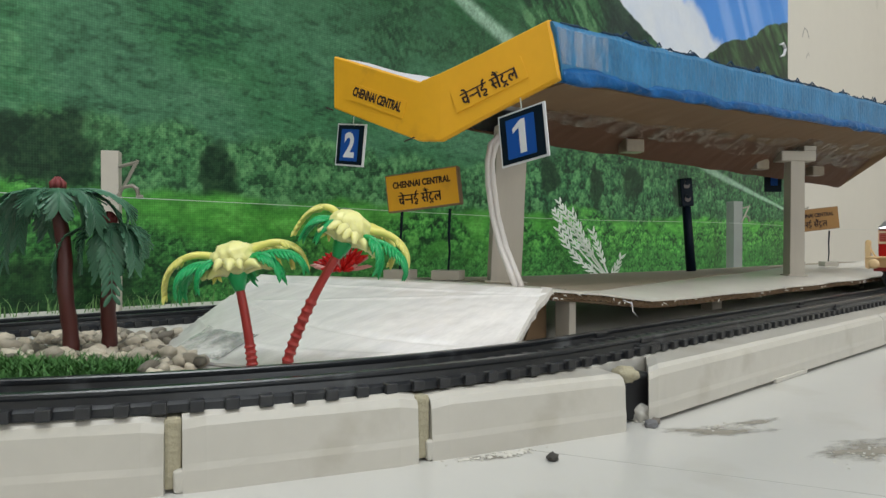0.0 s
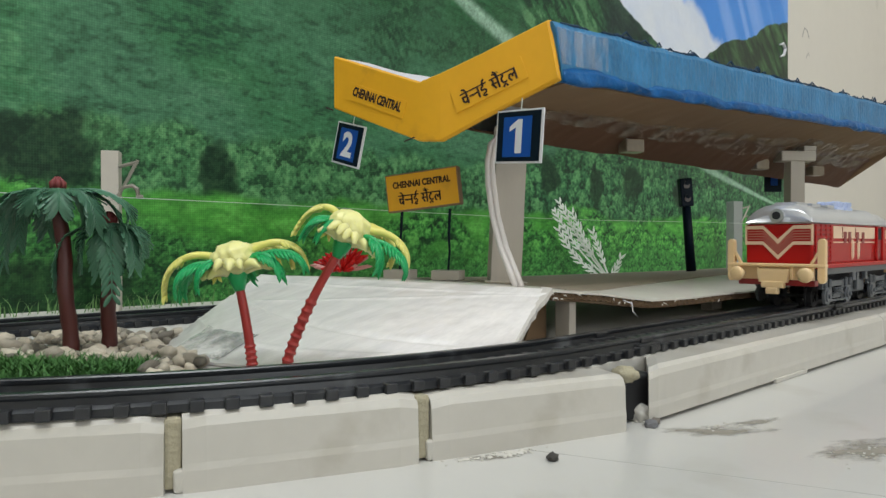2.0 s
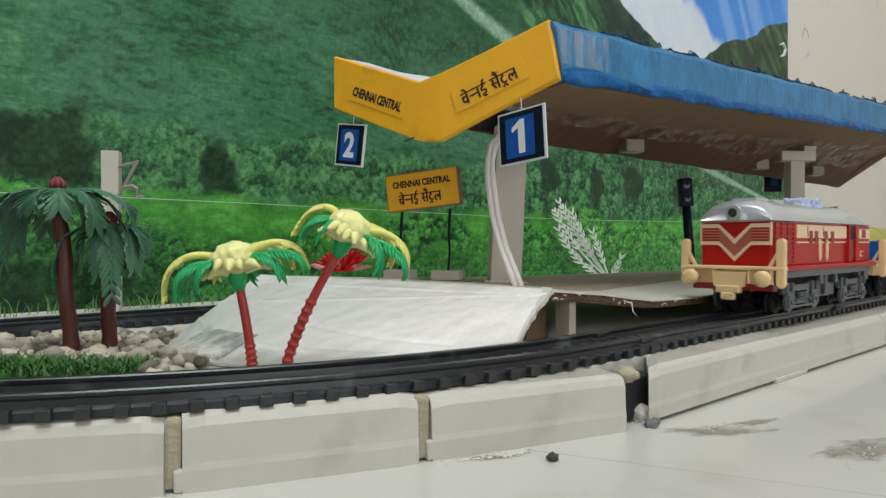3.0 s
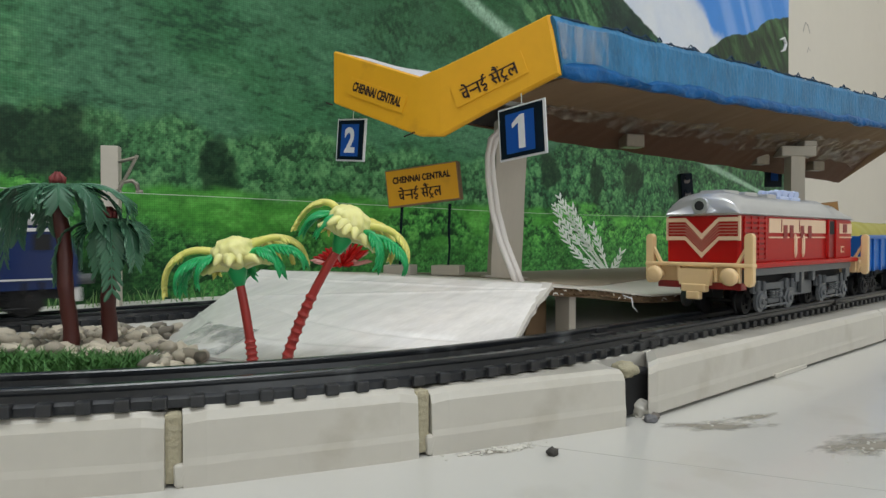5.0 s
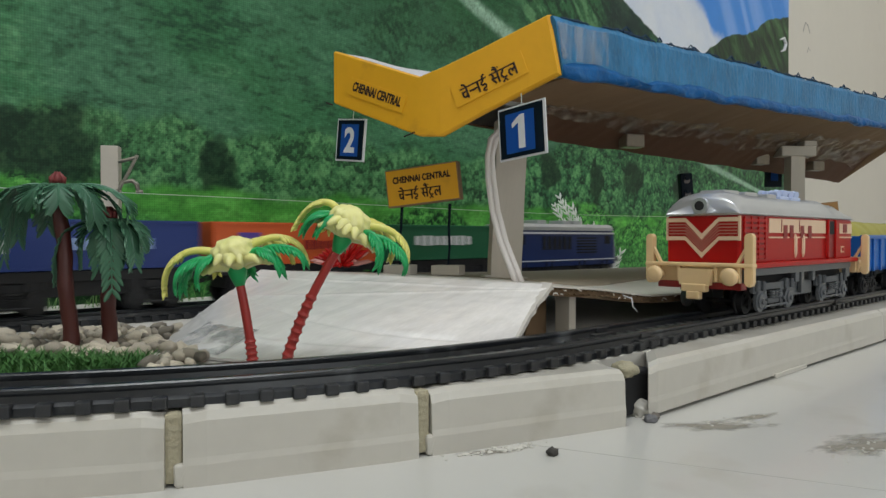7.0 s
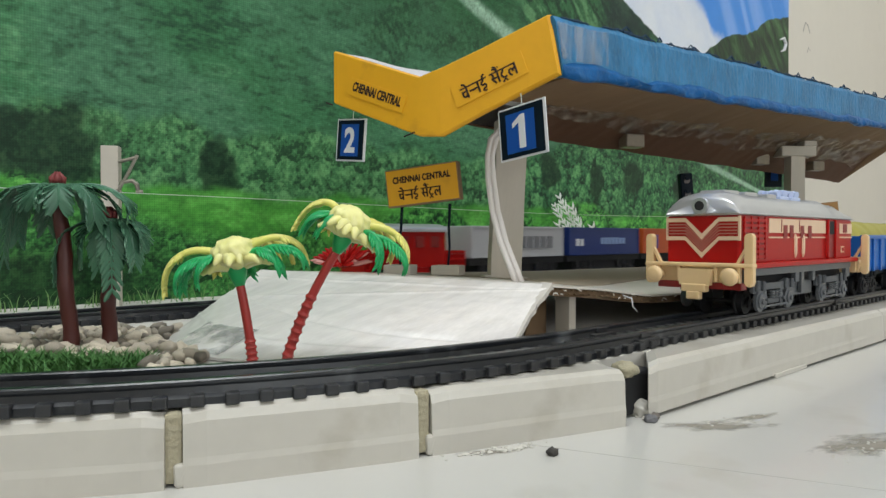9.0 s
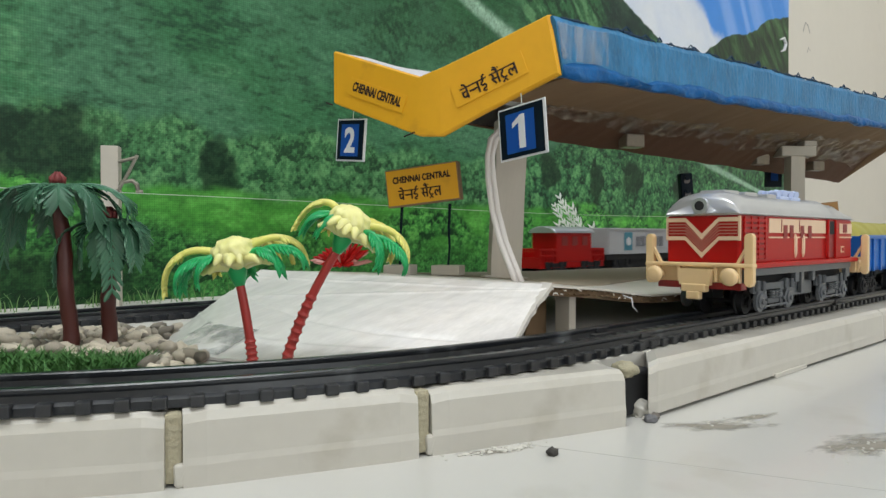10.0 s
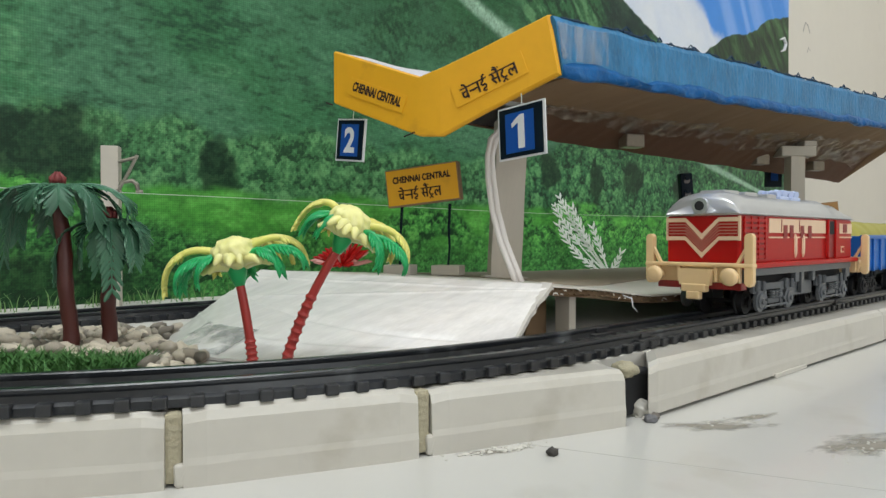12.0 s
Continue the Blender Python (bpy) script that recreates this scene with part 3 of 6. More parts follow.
def build_kerb():
    root = thing("kerb", pose(0, 0, 0), "row of cream glazed tile pieces edging the railway, chipped at the joints", "kerb")
    rnd = random.Random(4)
    for a, b, lift in ((0, 1, 0.0), (2, 3, 0.0004), (4, 5, -0.0003), (6, 7, 0.0), (7, 8, 0.0)):
        p, q = Vector((*KERB[a], 0)), Vector((*KERB[b], 0))
        d = (q - p)
        n = d.length
        d.normalize()
        prof = [(0, 0.0010 if a >= 6 else 0), (0, 0.0042), (0.00022, 0.0056), (0.0005, 0.0122), (0.0012, 0.0139), (0.0027, 0.0148), (0.03, 0.0149), (0.03, 0.0012)]
        secs = []
        k = max(8, int(n / 0.004))
        for i in range(k + 1):
            s = n * i / k
            chip = 0.0
            if i in (0, k):
                chip = rnd.uniform(0.0004, 0.001)
            skew = 1.5 * (1 - i / k) if a == 6 else 0.0
            secs.append([(s + y * skew, y + chip * (0.5 if j < 6 else 0) + rnd.uniform(-0.00005, 0.00005), max(0.0, z + (lift if z > 0.012 else 0) - chip * (0.8 if 2 < j < 6 else 0) + rnd.uniform(-0.00004, 0.00004))) for j, (y, z) in enumerate(prof)])
        bm = loft(bmesh.new(), secs)
        ob = part("kerb_tile", bm, TILE, root)
        ob.matrix_parent_inverse = Matrix.Identity(4)
        ob.matrix_basis = pose(p.x, p.y, 0, 0, 0, math.degrees(math.atan2(d.y, d.x)))
    # dry filler set back in two joints; dark block as the open joint's shade
    for a, b, w, back, top in ((1, 2, 0.0034, 0.0013, 0.0143), (3, 4, 0.0036, 0.0014, 0.0145), (5, 6, 0.030, 0.0045, 0.0118)):
        p, q = Vector(KERB[a]), Vector(KERB[b])
        c = (p + q) / 2
        d = (q - p).normalized()
        bm = boxes((-w / 2, w / 2, back, 0.026, 0.0005, top), bevel=0.0008)
        ob = part("filler_and_shade_block", bm, GROUT if w < 0.01 else DARK, root, "crumbly dry filler in two joints, a dark shade block in the open one")
        ob.matrix_basis = pose(c.x, c.y, 0, 0, 0, math.degrees(math.atan2(d.y, d.x)))
    for a, b, s in ((1, 2, 0.0016), (3, 4, 0.0013)):
        q, r = Vector((*KERB[b], 0)), Vector((*KERB[b + 1], 0))
        d = (r - q).normalized()
        bm = bmesh.new()
        box(bm, -s, 0.0012, 0.0004, 0.012, 0.0, 0.0046, 0.0006)
        for v in bm.verts:
            v.co += Vector((noise.noise(v.co * 900), noise.noise(v.co * 900 + Vector((5, 0, 0))), 0)) * 0.0003
        ob = part("tile_lip", bm, TILE, root, "chipped lower lip of the tile")
        ob.matrix_basis = pose(q.x, q.y, 0, 0, 0, math.degrees(math.atan2(d.y, d.x)))
    # lump of filler at the open joint
    bm = bmesh.new()
    bmesh.ops.create_icosphere(bm, subdivisions=3, radius=0.0034)
    for v in bm.verts:
        v.co *= 1 + 0.35 * (noise.noise(v.co * 700) )
        v.co.z *= 0.65
    ob = part("joint_lump", bm, GROUT, root, "rough lump of dry filler", True)
    ob.matrix_basis = pose(0.0485, 0.1845, 0.0128)


build_kerb()


# ================= tracks =================
def near_path():
    """Centre line of the near track: a long straight, then a curve of 0.26 m radius."""
    u0, r = 0.166, 0.262
    pts = [at(u, NEAR_V) for u in np.linspace(1.05, u0, 90)]
    c = at(u0, NEAR_V + r)
    for k in range(1, 40):
        a = radians(TURN - 90) - radians(44) * k / 39
        pts.append(Vector((c.x + r * math.cos(a), c.y + r * math.sin(a), 0)))
    last = (pts[-1] - pts[-2]).normalized()
    for k in range(1, 9):
        pts.append(pts[39 + 89] + last * 0.008 * k)
    return pts


def along(pts, gap):
    out, left = [], 0.0
    for a, b in zip(pts, pts[1:]):
        n = (b - a).length
        s = left
        while s < n:
            out.append((a.lerp(b, s / n), (b - a).normalized()))
            s += gap
        left = s - n
    return out


def build_track(pts, label, joints=(), gauge=0.0155):
    root = thing("railway_track", pose(0, 0, BASE_Z), label, "track")
    prof = [(-0.0021, 0.0), (-0.0021, 0.0016), (-0.0012, 0.0022), (-0.0009, 0.0036), (-0.0012, 0.0041), (-0.0012, 0.0047), (-0.0009, 0.0050), (0.0009, 0.0050), (0.0012, 0.0047), (0.0012, 0.0041), (0.0009, 0.0036), (0.0012, 0.0022), (0.0021, 0.0016), (0.0021, 0.0)]
    for side in (-1, 1):
        secs = []
        for i, p in enumerate(pts):
            d = (pts[min(i + 1, len(pts) - 1)] - pts[max(i - 1, 0)]).normalized()
            nrm = Vector((-d.y, d.x, 0))
            secs.append([p + nrm * (side * gauge / 2 + y) + Vector((0, 0, z)) for y, z in prof])
        part("rail", loft(bmesh.new(), secs), BLACK, root)
    me = None
    for p, d in along(pts, 0.0064):
        if me is None:
            bm = boxes((-0.0014, 0.0014, -0.0112, 0.0112, 0.0, 0.0024), bevel=0.0003)
            first = part("sleeper", bm, SLEEPER, root)
            me = first.data
            ob = first
        else:
            ob = new("sleeper", me)
            ob.parent = root
        ob.matrix_basis = pose(p.x, p.y, 0, 0, 0, math.degrees(math.atan2(d.y, d.x)))
    for s in joints:
        p, d = along(pts, 0.001)[s]
        n = Vector((-d.y, d.x, 0))
        for side in (-1, 1):
            bm = boxes((-0.0060, 0.0060, -0.0027, 0.0027, 0.0004, 0.0030), (-0.0030, 0.0030, -0.0016, 0.0016, 0.0030, 0.0046), bevel=0.0003)
            q = p + n * side * gauge / 2
            ob = part("rail_joiner", bm, SLEEPER, root, "worn black joiner clip")
            ob.matrix_basis = pose(q.x, q.y, 0.0001, 0, 0, math.degrees(math.atan2(d.y, d.x)))
    return root


build_track(near_path(), "black plastic toy railway track, dusty, curving along the kerb", (865, 700))
build_track([at(u, FAR_V) for u in np.linspace(1.30, -0.93, 60)], "black plastic toy railway track behind the platform")


# ================= platform =================
def grid_sheet(bm, fn, nu, nv, thick):
    """A bent sheet with thickness: fn(a, b) gives the top."""
    top = [[bm.verts.new(fn(i / nu, j / nv)) for j in range(nv + 1)] for i in range(nu + 1)]
    bot = [[bm.verts.new(v.co - Vector((0, 0, thick))) for v in row] for row in top]
    for i in range(nu):
        for j in range(nv):
            bm.faces.new((top[i][j], top[i + 1][j], top[i + 1][j + 1], top[i][j + 1]))
            bm.faces.new((bot[i][j], bot[i][j + 1], bot[i + 1][j + 1], bot[i + 1][j]))
    for i in range(nu):
        for j, f in ((0, 0), (nv, 1)):
            q = (top[i][j], bot[i][j], bot[i + 1][j], top[i + 1][j])
            bm.faces.new(q if not f else q[::-1])
    for j in range(nv):
        for i, f in ((0, 1), (nu, 0)):
            q = (top[i][j], bot[i][j], bot[i][j + 1], top[i][j + 1])
            bm.faces.new(q if not f else q[::-1])
    bmesh.ops.recalc_face_normals(bm, faces=bm.faces)
    return bm


def platform_z(u, v):
    near = np.interp(u, (0.17, 0.20, 0.235, 0.30, 0.8), (0.0332, 0.0305, 0.0262, 0.0255, 0.0255))
    mid = np.interp(u, (0.13, 0.22, 0.30, 0.46, 0.8), (0.0352, 0.0307, 0.0288, 0.0273, 0.0270))
    f = min(1, max(0, (v - 0.135) / 0.045))
    return near + (mid - near) * f * f * (3 - 2 * f)


def platform_top(a, b):
    u0 = 0.1736 + (0.1345 - 0.1736) * b
    u = u0 + (0.95 - u0) * a ** 1.3
    v = 0.1365 + (0.2500 - 0.1365) * b
    v += 0.0012 * math.sin(u * 90) * (1 - b) ** 4 * (1 if u > 0.19 else 0)
    return at(u, v, platform_z(u, v))


def ramp_top(a, b):
    hi = at(0.1736 + (0.1345 - 0.1736) * b, 0.1365 + (0.25 - 0.1365) * b, 0.0332 + 0.002 * b)
    d, c, e = at(0.149, 0.1318), Vector((-0.066, 0.150, 0)), at(0.089, 0.2253)
    lo = d * (1 - b) ** 2 + c * 2 * b * (1 - b) + e * b * b
    lo.z = BASE_Z + 0.0009
    p = hi.lerp(lo, a)
    p.z += 0.0012 * math.sin(math.pi * a) * (1 - 0.6 * b)
    # creases and wrinkles of the tape
    for a0, slope, h, w in ((0.62, -0.55, -0.0005, 0.020), (0.30, 0.35, 0.0003, 0.016), (0.12, 0.02, 0.0004, 0.014), (0.85, -0.25, 0.0003, 0.016)):
        p.z += h * math.exp(-((a - a0 - slope * (b - 0.5)) / w) ** 2)
    p.z += 0.00022 * noise.noise(Vector((a * 14, b * 26, 5)))
    return p


def build_platform():
    root = thing("station_platform", pose(0, 0, 0), "sagging cardboard station platform with a white taped end ramp", "platform")
    part("deck", grid_sheet(bmesh.new(), platform_top, 70, 14, 0.0006), CARD_PALE, root, "grey-brown taped cardboard deck")
    # bare brown strip left uncovered towards the far track

    def bare(a, b):
        u = 0.205 + 0.60 * a
        v0 = min(0.235, 0.154 + 0.19 * (u - 0.205)) + 0.0006 * noise.noise(Vector((a * 60, 1, 4)))
        v = v0 + (0.2495 - v0) * b
        return at(u, v, platform_z(u, v) + 0.0003)

    part("bare_strip", grid_sheet(bmesh.new(), bare, 60, 8, 0.0002), CARD_BARE, root, "bare brown cardboard strip")
    # corrugated layers showing along the torn edge
    for k, (dz, mt, lab) in enumerate(((0.0007, FLUTE, "torn corrugated core"), (0.0027, CARD, "lower cardboard liner"))):
        secs = []
        for i in range(90):
            a = i / 89 * 0.98 + 0.005
            p = platform_top(a, 0.0) + at(0, 0.0012 + 0.001 * k, 0)
            w = 0.0004 * noise.noise(Vector((i * 1.7, k * 5.0, 0)))
            h = 0.0019 if k == 0 else 0.0006
            q = at(0, 0.012, 0)
            j = at(0, w, 0)
            secs.append([p + j + Vector((0, 0, -dz)), p + q + Vector((0, 0, -dz)), p + q + Vector((0, 0, -dz - h)), p + j * 2 + Vector((0, 0, -dz - h + w))])
        part("torn_edge", loft(bmesh.new(), secs), mt, root, lab)
    # flutes between the liners
    bm = bmesh.new()
    for i in range(150):
        a = 0.004 + i / 149 * 0.6
        p = platform_top(a, 0.0)
        s = 1 if i % 2 else -1
        c = p + Vector((0, 0, -0.0017))
        tube(bm, [c + at(0, 0.0003, 0.0007 * s), c + at(0.0001, 0.006, 0.0007 * s)], 0.00028, 5)
    tagged(part("corrugation", bm, CARD, root, "wavy cardboard flutes"), kind="stuff")
    part("ramp", grid_sheet(bmesh.new(), ramp_top, 90, 70, 0.0008), RAMP, root, "white paper ramp covered with clear tape")
    # hazy tape at the ramp's toe

    def toe(a, b):
        return ramp_top(0.76 + 0.23 * a, 0.60 + 0.24 * b) + Vector((0, 0, 0.0005 + 0.0003 * noise.noise(Vector((a * 9, b * 14, 2)))))

    part("toe_tape", grid_sheet(bmesh.new(), toe, 20, 30, 0.0001), TOE_TAPE, root, "hazy grey wrinkled tape at the ramp's toe", True)
    # folded tape along the ramp's side
    bm = bmesh.new()
    secs = []
    for i in range(14):
        p = ramp_top(i / 13, 0.0)
        w = 0.0006 * noise.noise(Vector((i * 2.1, 3, 1)))
        secs.append([p + at(0.0, 0.0035, 0.0006), p + at(0, -0.0008 + w, 0.0004), p + at(0, -0.0009 + w, -0.0012 + w), p + at(0, 0.0008, -0.0009)])
    part("side_tape", loft(bm, secs), mat("folded_white_tape", (0.66, 0.62, 0.58), 0.25, vary=0.15, scale=90, bump=0.5, bscale=200, coat=0.5), root, "crumpled clear tape")
    # supports
    for u, v, w in ((0.1898, 0.1430, 0.0018), (0.33, 0.16, 0.005), (0.55, 0.16, 0.005), (0.16, 0.23, 0.004), (0.42, 0.235, 0.005), (0.7, 0.2, 0.005), (0.9, 0.16, 0.005), (0.9, 0.235, 0.005)):
        bm = boxes((-w, w, -0.003, 0.003, 0, platform_z(u, v) - BASE_Z - 0.0008), bevel=0.0003)
        ob = part("support_block", bm, POST, root)
        ob.matrix_basis = upose(u, v, BASE_Z)
    bm = prism(bmesh.new(), [(0.0, 0.0), (0.0110, 0.0), (0.0110, 0.0165), (0.0070, 0.0160)], 0.0, 0.0008, "y")
    ob = part("gusset", bm, CARD, root, "dark cardboard wedge under the ramp's edge")
    ob.matrix_basis = upose(0.1785, 0.1510, BASE_Z)
    # pale shreds of paper along the torn edge
    rnd = random.Random(52)
    bm = bmesh.new()
    for _ in range(64):
        p = platform_top(0.003 + 0.62 * rnd.random(), 0.0) + Vector((0, 0, rnd.uniform(-0.0026, 0.0002)))
        d = at(rnd.uniform(-0.0022, 0.0022), -rnd.uniform(0.0002, 0.0010), rnd.uniform(-0.0011, 0.0005))
        tube(bm, [p, p + d * 0.5 + Vector((0, 0, 0.0002)), p + d], [0.0002, 0.00024, 0.00005], 5)
    tagged(part("torn_shreds", bm, CARD_PALE, root, "pale shreds of torn paper"), kind="stuff")
    # loose wisp of torn tape
    bm = tube(bmesh.new(), [at(0.214, 0.1362, 0.0275), at(0.217, 0.1345, 0.0262), at(0.2165, 0.1338, 0.0235), at(0.219, 0.1335, 0.0215)], [0.0002, 0.0003, 0.0002, 0.0001], 5)
    part("tape_wisp", bm, WHITE_PAPER, root, "loose white wisp of tape")


build_platform()


# ================= canopy =================
AX = Vector((math.cos(radians(42)), math.sin(radians(42)), 0))
LEFT = Vector((-0.0430, 0.288, 0))
MIDL, MIDR = Vector((-0.0075, 0.2640, 0)), Vector((0.0005, 0.2590, 0))
RIGHT = Vector((0.0390, 0.240, 0))
LEN = 0.42


def roof_line(p, z_top, z_bot, t, rise=0.0, wob=0.0, seed=0):
    q = p + AX * t
    w = wob * noise.noise(Vector((t * 45, seed, 0)))
    return Vector((q.x, q.y, z_top + rise * t / LEN + w)), Vector((q.x, q.y, z_bot + rise * t / LEN + w))


def build_canopy():
    root = thing("platform_canopy", pose(0, 0, 0), "butterfly cardboard platform roof with yellow end and blue edge", "canopy")
    fw = (AX * -1).normalized()
    # yellow end board, a folded V
    out = [(LEFT, 0.1244, 0.1028), (MIDL, 0.1084, 0.0860), (MIDR, 0.1106, 0.0853), (RIGHT, 0.1243, 0.1037)]
    bm = bmesh.new()
    rows = []
    for (p, zt, zb) in out:
        rows.append((p, zt, zb))
    fine = []
    for (p, zt, zb), (q, yt, yb) in zip(rows, rows[1:]):
        for k in range(10):
            f = k / 10
            fine.append((p.lerp(q, f), zt + (yt - zt) * f, zb + (yb - zb) * f))
    fine.append(rows[-1])
    secs = []
    for i, (p, zt, zb) in enumerate(fine):
        bulge = 0.0003 * noise.noise(Vector((i * 0.12, 2, 0)))
        o = p + fw * (0.0016 + bulge)
        lean = max(0.0, (i - 24) / 6) * 0.0018
        top = (o.x - lean, o.y + lean * 0.5, zt)
        low = (o.x + lean, o.y - lean * 0.5, zb)
        secs.append([top, (top[0] + fw.x * 0.0007, top[1] + fw.y * 0.0007, zt - 0.0006), (low[0] + fw.x * 0.0007, low[1] + fw.y * 0.0007, zb + 0.0006), low, (p.x + lean, p.y, zb), (p.x - lean, p.y, zt)])
    part("end_board", loft(bm, secs), YELLOW, root, "yellow paper-covered end board", False)
    # roof: two wings of cardboard, top white, underside brown
    n = 40
    for nm, p, q, zp, zq, rp, rq, sd in (("wing", LEFT, (MIDL + MIDR) / 2, 0.1195, 0.1025, 0.0, 0.0, 1), ("wing", (MIDL + MIDR) / 2, RIGHT, 0.1025, 0.1195, 0.0, 0.022, 2)):
        bm = bmesh.new()
        secs = []
        for i in range(n + 1):
            t = LEN * i / n
            a, _ = roof_line(p, zp, 0, t, rp, 0.0012, sd)
            b, _ = roof_line(q, zq, 0, t, rq, 0.0012, sd + 3)
            d = Vector((0, 0, 0.0012))
            secs.append([a + d, b + d, b, a])
        part(nm, loft(bm, secs), WHITE_PAPER, root, "white paper-covered cardboard roof wing")
    # underside of the near wing: a flat outer sheet and a steeper inner one, meeting in a crease
    vale = (MIDL + MIDR) / 2
    crease = vale.lerp(RIGHT, 0.45)
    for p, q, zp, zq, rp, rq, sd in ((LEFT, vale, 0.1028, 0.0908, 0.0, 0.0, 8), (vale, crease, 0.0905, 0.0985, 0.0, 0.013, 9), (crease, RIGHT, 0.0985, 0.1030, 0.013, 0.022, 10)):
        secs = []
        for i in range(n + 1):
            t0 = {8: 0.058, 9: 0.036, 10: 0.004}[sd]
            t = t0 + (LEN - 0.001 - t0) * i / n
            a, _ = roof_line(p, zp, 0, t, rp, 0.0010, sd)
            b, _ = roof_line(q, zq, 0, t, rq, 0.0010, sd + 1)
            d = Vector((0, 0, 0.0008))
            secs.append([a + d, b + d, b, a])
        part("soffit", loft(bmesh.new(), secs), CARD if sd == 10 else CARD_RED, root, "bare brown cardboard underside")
    # blue taped side fascia, ragged at both edges
    bm = bmesh.new()
    secs, lip = [], []
    nrm = Vector((AX.y, -AX.x, 0))
    for i in range(240):
        t = LEN * i / 239
        a, b = roof_line(RIGHT, 0.1236, 0.1032, t, 0.022, 0.0012, 2)
        w1 = 0.0006 * noise.noise(Vector((i * 0.27, 1, 5)))
        w2 = 0.0014 * noise.noise(Vector((i * 0.085, 7, 5)))
        rib = 0.00004 * (1 if i % 2 else -1) + 0.00020 * noise.noise(Vector((i * 0.35, 8, 3)))
        z = Vector((0, 0, 1))
        slant = max(0.0, 1 - t / 0.02) * 0.0022
        a, b = a - AX * slant, b + AX * slant
        secs.append([a + z * w1, a.lerp(b, 0.1) + nrm * (0.0010 + rib), a.lerp(b, 0.45) + nrm * (0.0011 + rib + w1 * 0.4), a.lerp(b, 0.74) + nrm * (0.0012 + rib + w2 * 0.4), b + nrm * (0.0010 + w2 * 0.5) + z * w2, b - nrm * 0.0025 + z * 0.0004, a - nrm * 0.001])
        h = 0.0046 + 0.0022 * noise.noise(Vector((i * 0.05, 3, 9))) + 0.0009 * noise.noise(Vector((i * 0.21, 3, 4)))
        w3 = 0.0013 * noise.noise(Vector((i * 0.13, 11, 2))) + 0.0011 * noise.noise(Vector((i * 0.41, 5, 2)))
        lip.append([b + nrm * 0.0011 + z * h, b + nrm * (0.0026 + w2) + z * h * 0.6, b + nrm * (0.0022 + w3) + z * (0.0018 + w3), b + nrm * (0.0030 + w3) + z * (0.0006 + w2), b + nrm * 0.0012 + z * (w2 - 0.0002), b - nrm * 0.002 + z * 0.0006])
    part("side_fascia", loft(bm, secs), BLUE_TAPE, root, "blue ribbed tape along the roof edge")
    part("folded_lip", loft(bmesh.new(), lip), BLUE_FOLD, root, "crumpled folded lower edge of the tape", True)
    # clear tape over the corner of the fascia
    secs = []
    for i in range(20):
        t = 0.0004 + 0.028 * i / 19
        a, b = roof_line(RIGHT, 0.1236, 0.1032, t, 0.022, 0.0012, 2)
        slant = max(0.0, 1 - t / 0.02) * 0.0022
        a, b = a - AX * slant, b + AX * slant
        ring = [a.lerp(b, f) + nrm * (0.0016 + 0.0003 * noise.noise(Vector((i * 0.5, f * 4, 6)))) for f in (0.10, 0.3, 0.5, 0.70)]
        secs.append(ring + [p - nrm * 0.0002 for p in reversed(ring)])
    part("corner_tape", loft(bmesh.new(), secs), HAZE_TAPE, root, "hazy clear tape over the corner", True)
    secs = []
    for i in range(60):
        t = LEN * i / 59
        a, b = roof_line(LEFT, 0.1236, 0.1028, t, 0.0, 0.0012, 1)
        nrm = Vector((AX.y, -AX.x, 0))
        secs.append([a, a + nrm * 0.001, b + nrm * 0.001, b])
    part("side_fascia", loft(bmesh.new(), secs), WHITE_PAPER, root, "white paper edge")
    # ribs under the tape and threads along its top
    rnd = random.Random(8)
    bm = bmesh.new()
    for i in range(150):
        t = 0.002 + rnd.random() * (LEN - 0.03)
        a, b = roof_line(RIGHT, 0.1238, 0.1032, t, 0.022, 0.0012, 2)
        l = rnd.uniform(0.002, 0.008)
        up = rnd.uniform(0.0002, 0.0009) if i % 9 else rnd.uniform(0.0015, 0.0030)
        tube(bm, [a, a + AX * l * 0.5 + Vector((0, 0, up)), a + AX * l + Vector((0, 0, up * 0.3))], rnd.uniform(0.0002, 0.0005), 5)
    tagged(part("frayed_threads", bm, mat("frayed_dark_blue", (0.01, 0.04, 0.09), 0.8), root, "frayed dark threads on the roof edge"), kind="stuff")
    # end closing sheet of the far end
    secs = []
    for p, zt, zb, r in ((LEFT, 0.1200, 0.1028, 0), ((MIDL + MIDR) / 2, 0.1030, 0.0905, 0), (RIGHT, 0.1200, 0.1030, 0.022)):
        o = p + AX * (LEN - 0.001)
        secs.append([(o.x, o.y, zt + r), (o.x + AX.x * 0.0008, o.y + AX.y * 0.0008, zt + r), (o.x + AX.x * 0.0008, o.y + AX.y * 0.0008, zb + r), (o.x, o.y, zb + r)])
    part("far_end_board", loft(bmesh.new(), secs), CARD, root)
    # crumpled clear tape along the valley underneath
    bm = bmesh.new()

    def crumple(a, b):
        f = 0.33 - 0.06 * a + (0.17 + 0.34 * a) * b + 0.03 * math.sin(a * 23) + 0.02 * math.sin(a * 61)
        t = 0.030 + a * (LEN - 0.04)
        p = vale + (RIGHT - vale) * f + AX * t
        if f < 0.45:
            z = 0.0905 + 0.0080 * f / 0.45 + 0.013 * t / LEN * f / 0.45
        else:
            g = (f - 0.45) / 0.55
            z = 0.0985 + 0.0045 * g + (0.013 + 0.009 * g) * t / LEN
        z += 0.0009 * noise.noise(Vector((a * 80, b * 9, 3))) + 0.0006 * abs(noise.noise(Vector((a * 190, b * 21 + a * 60, 8))))
        return Vector((p.x, p.y, z - 0.0008))

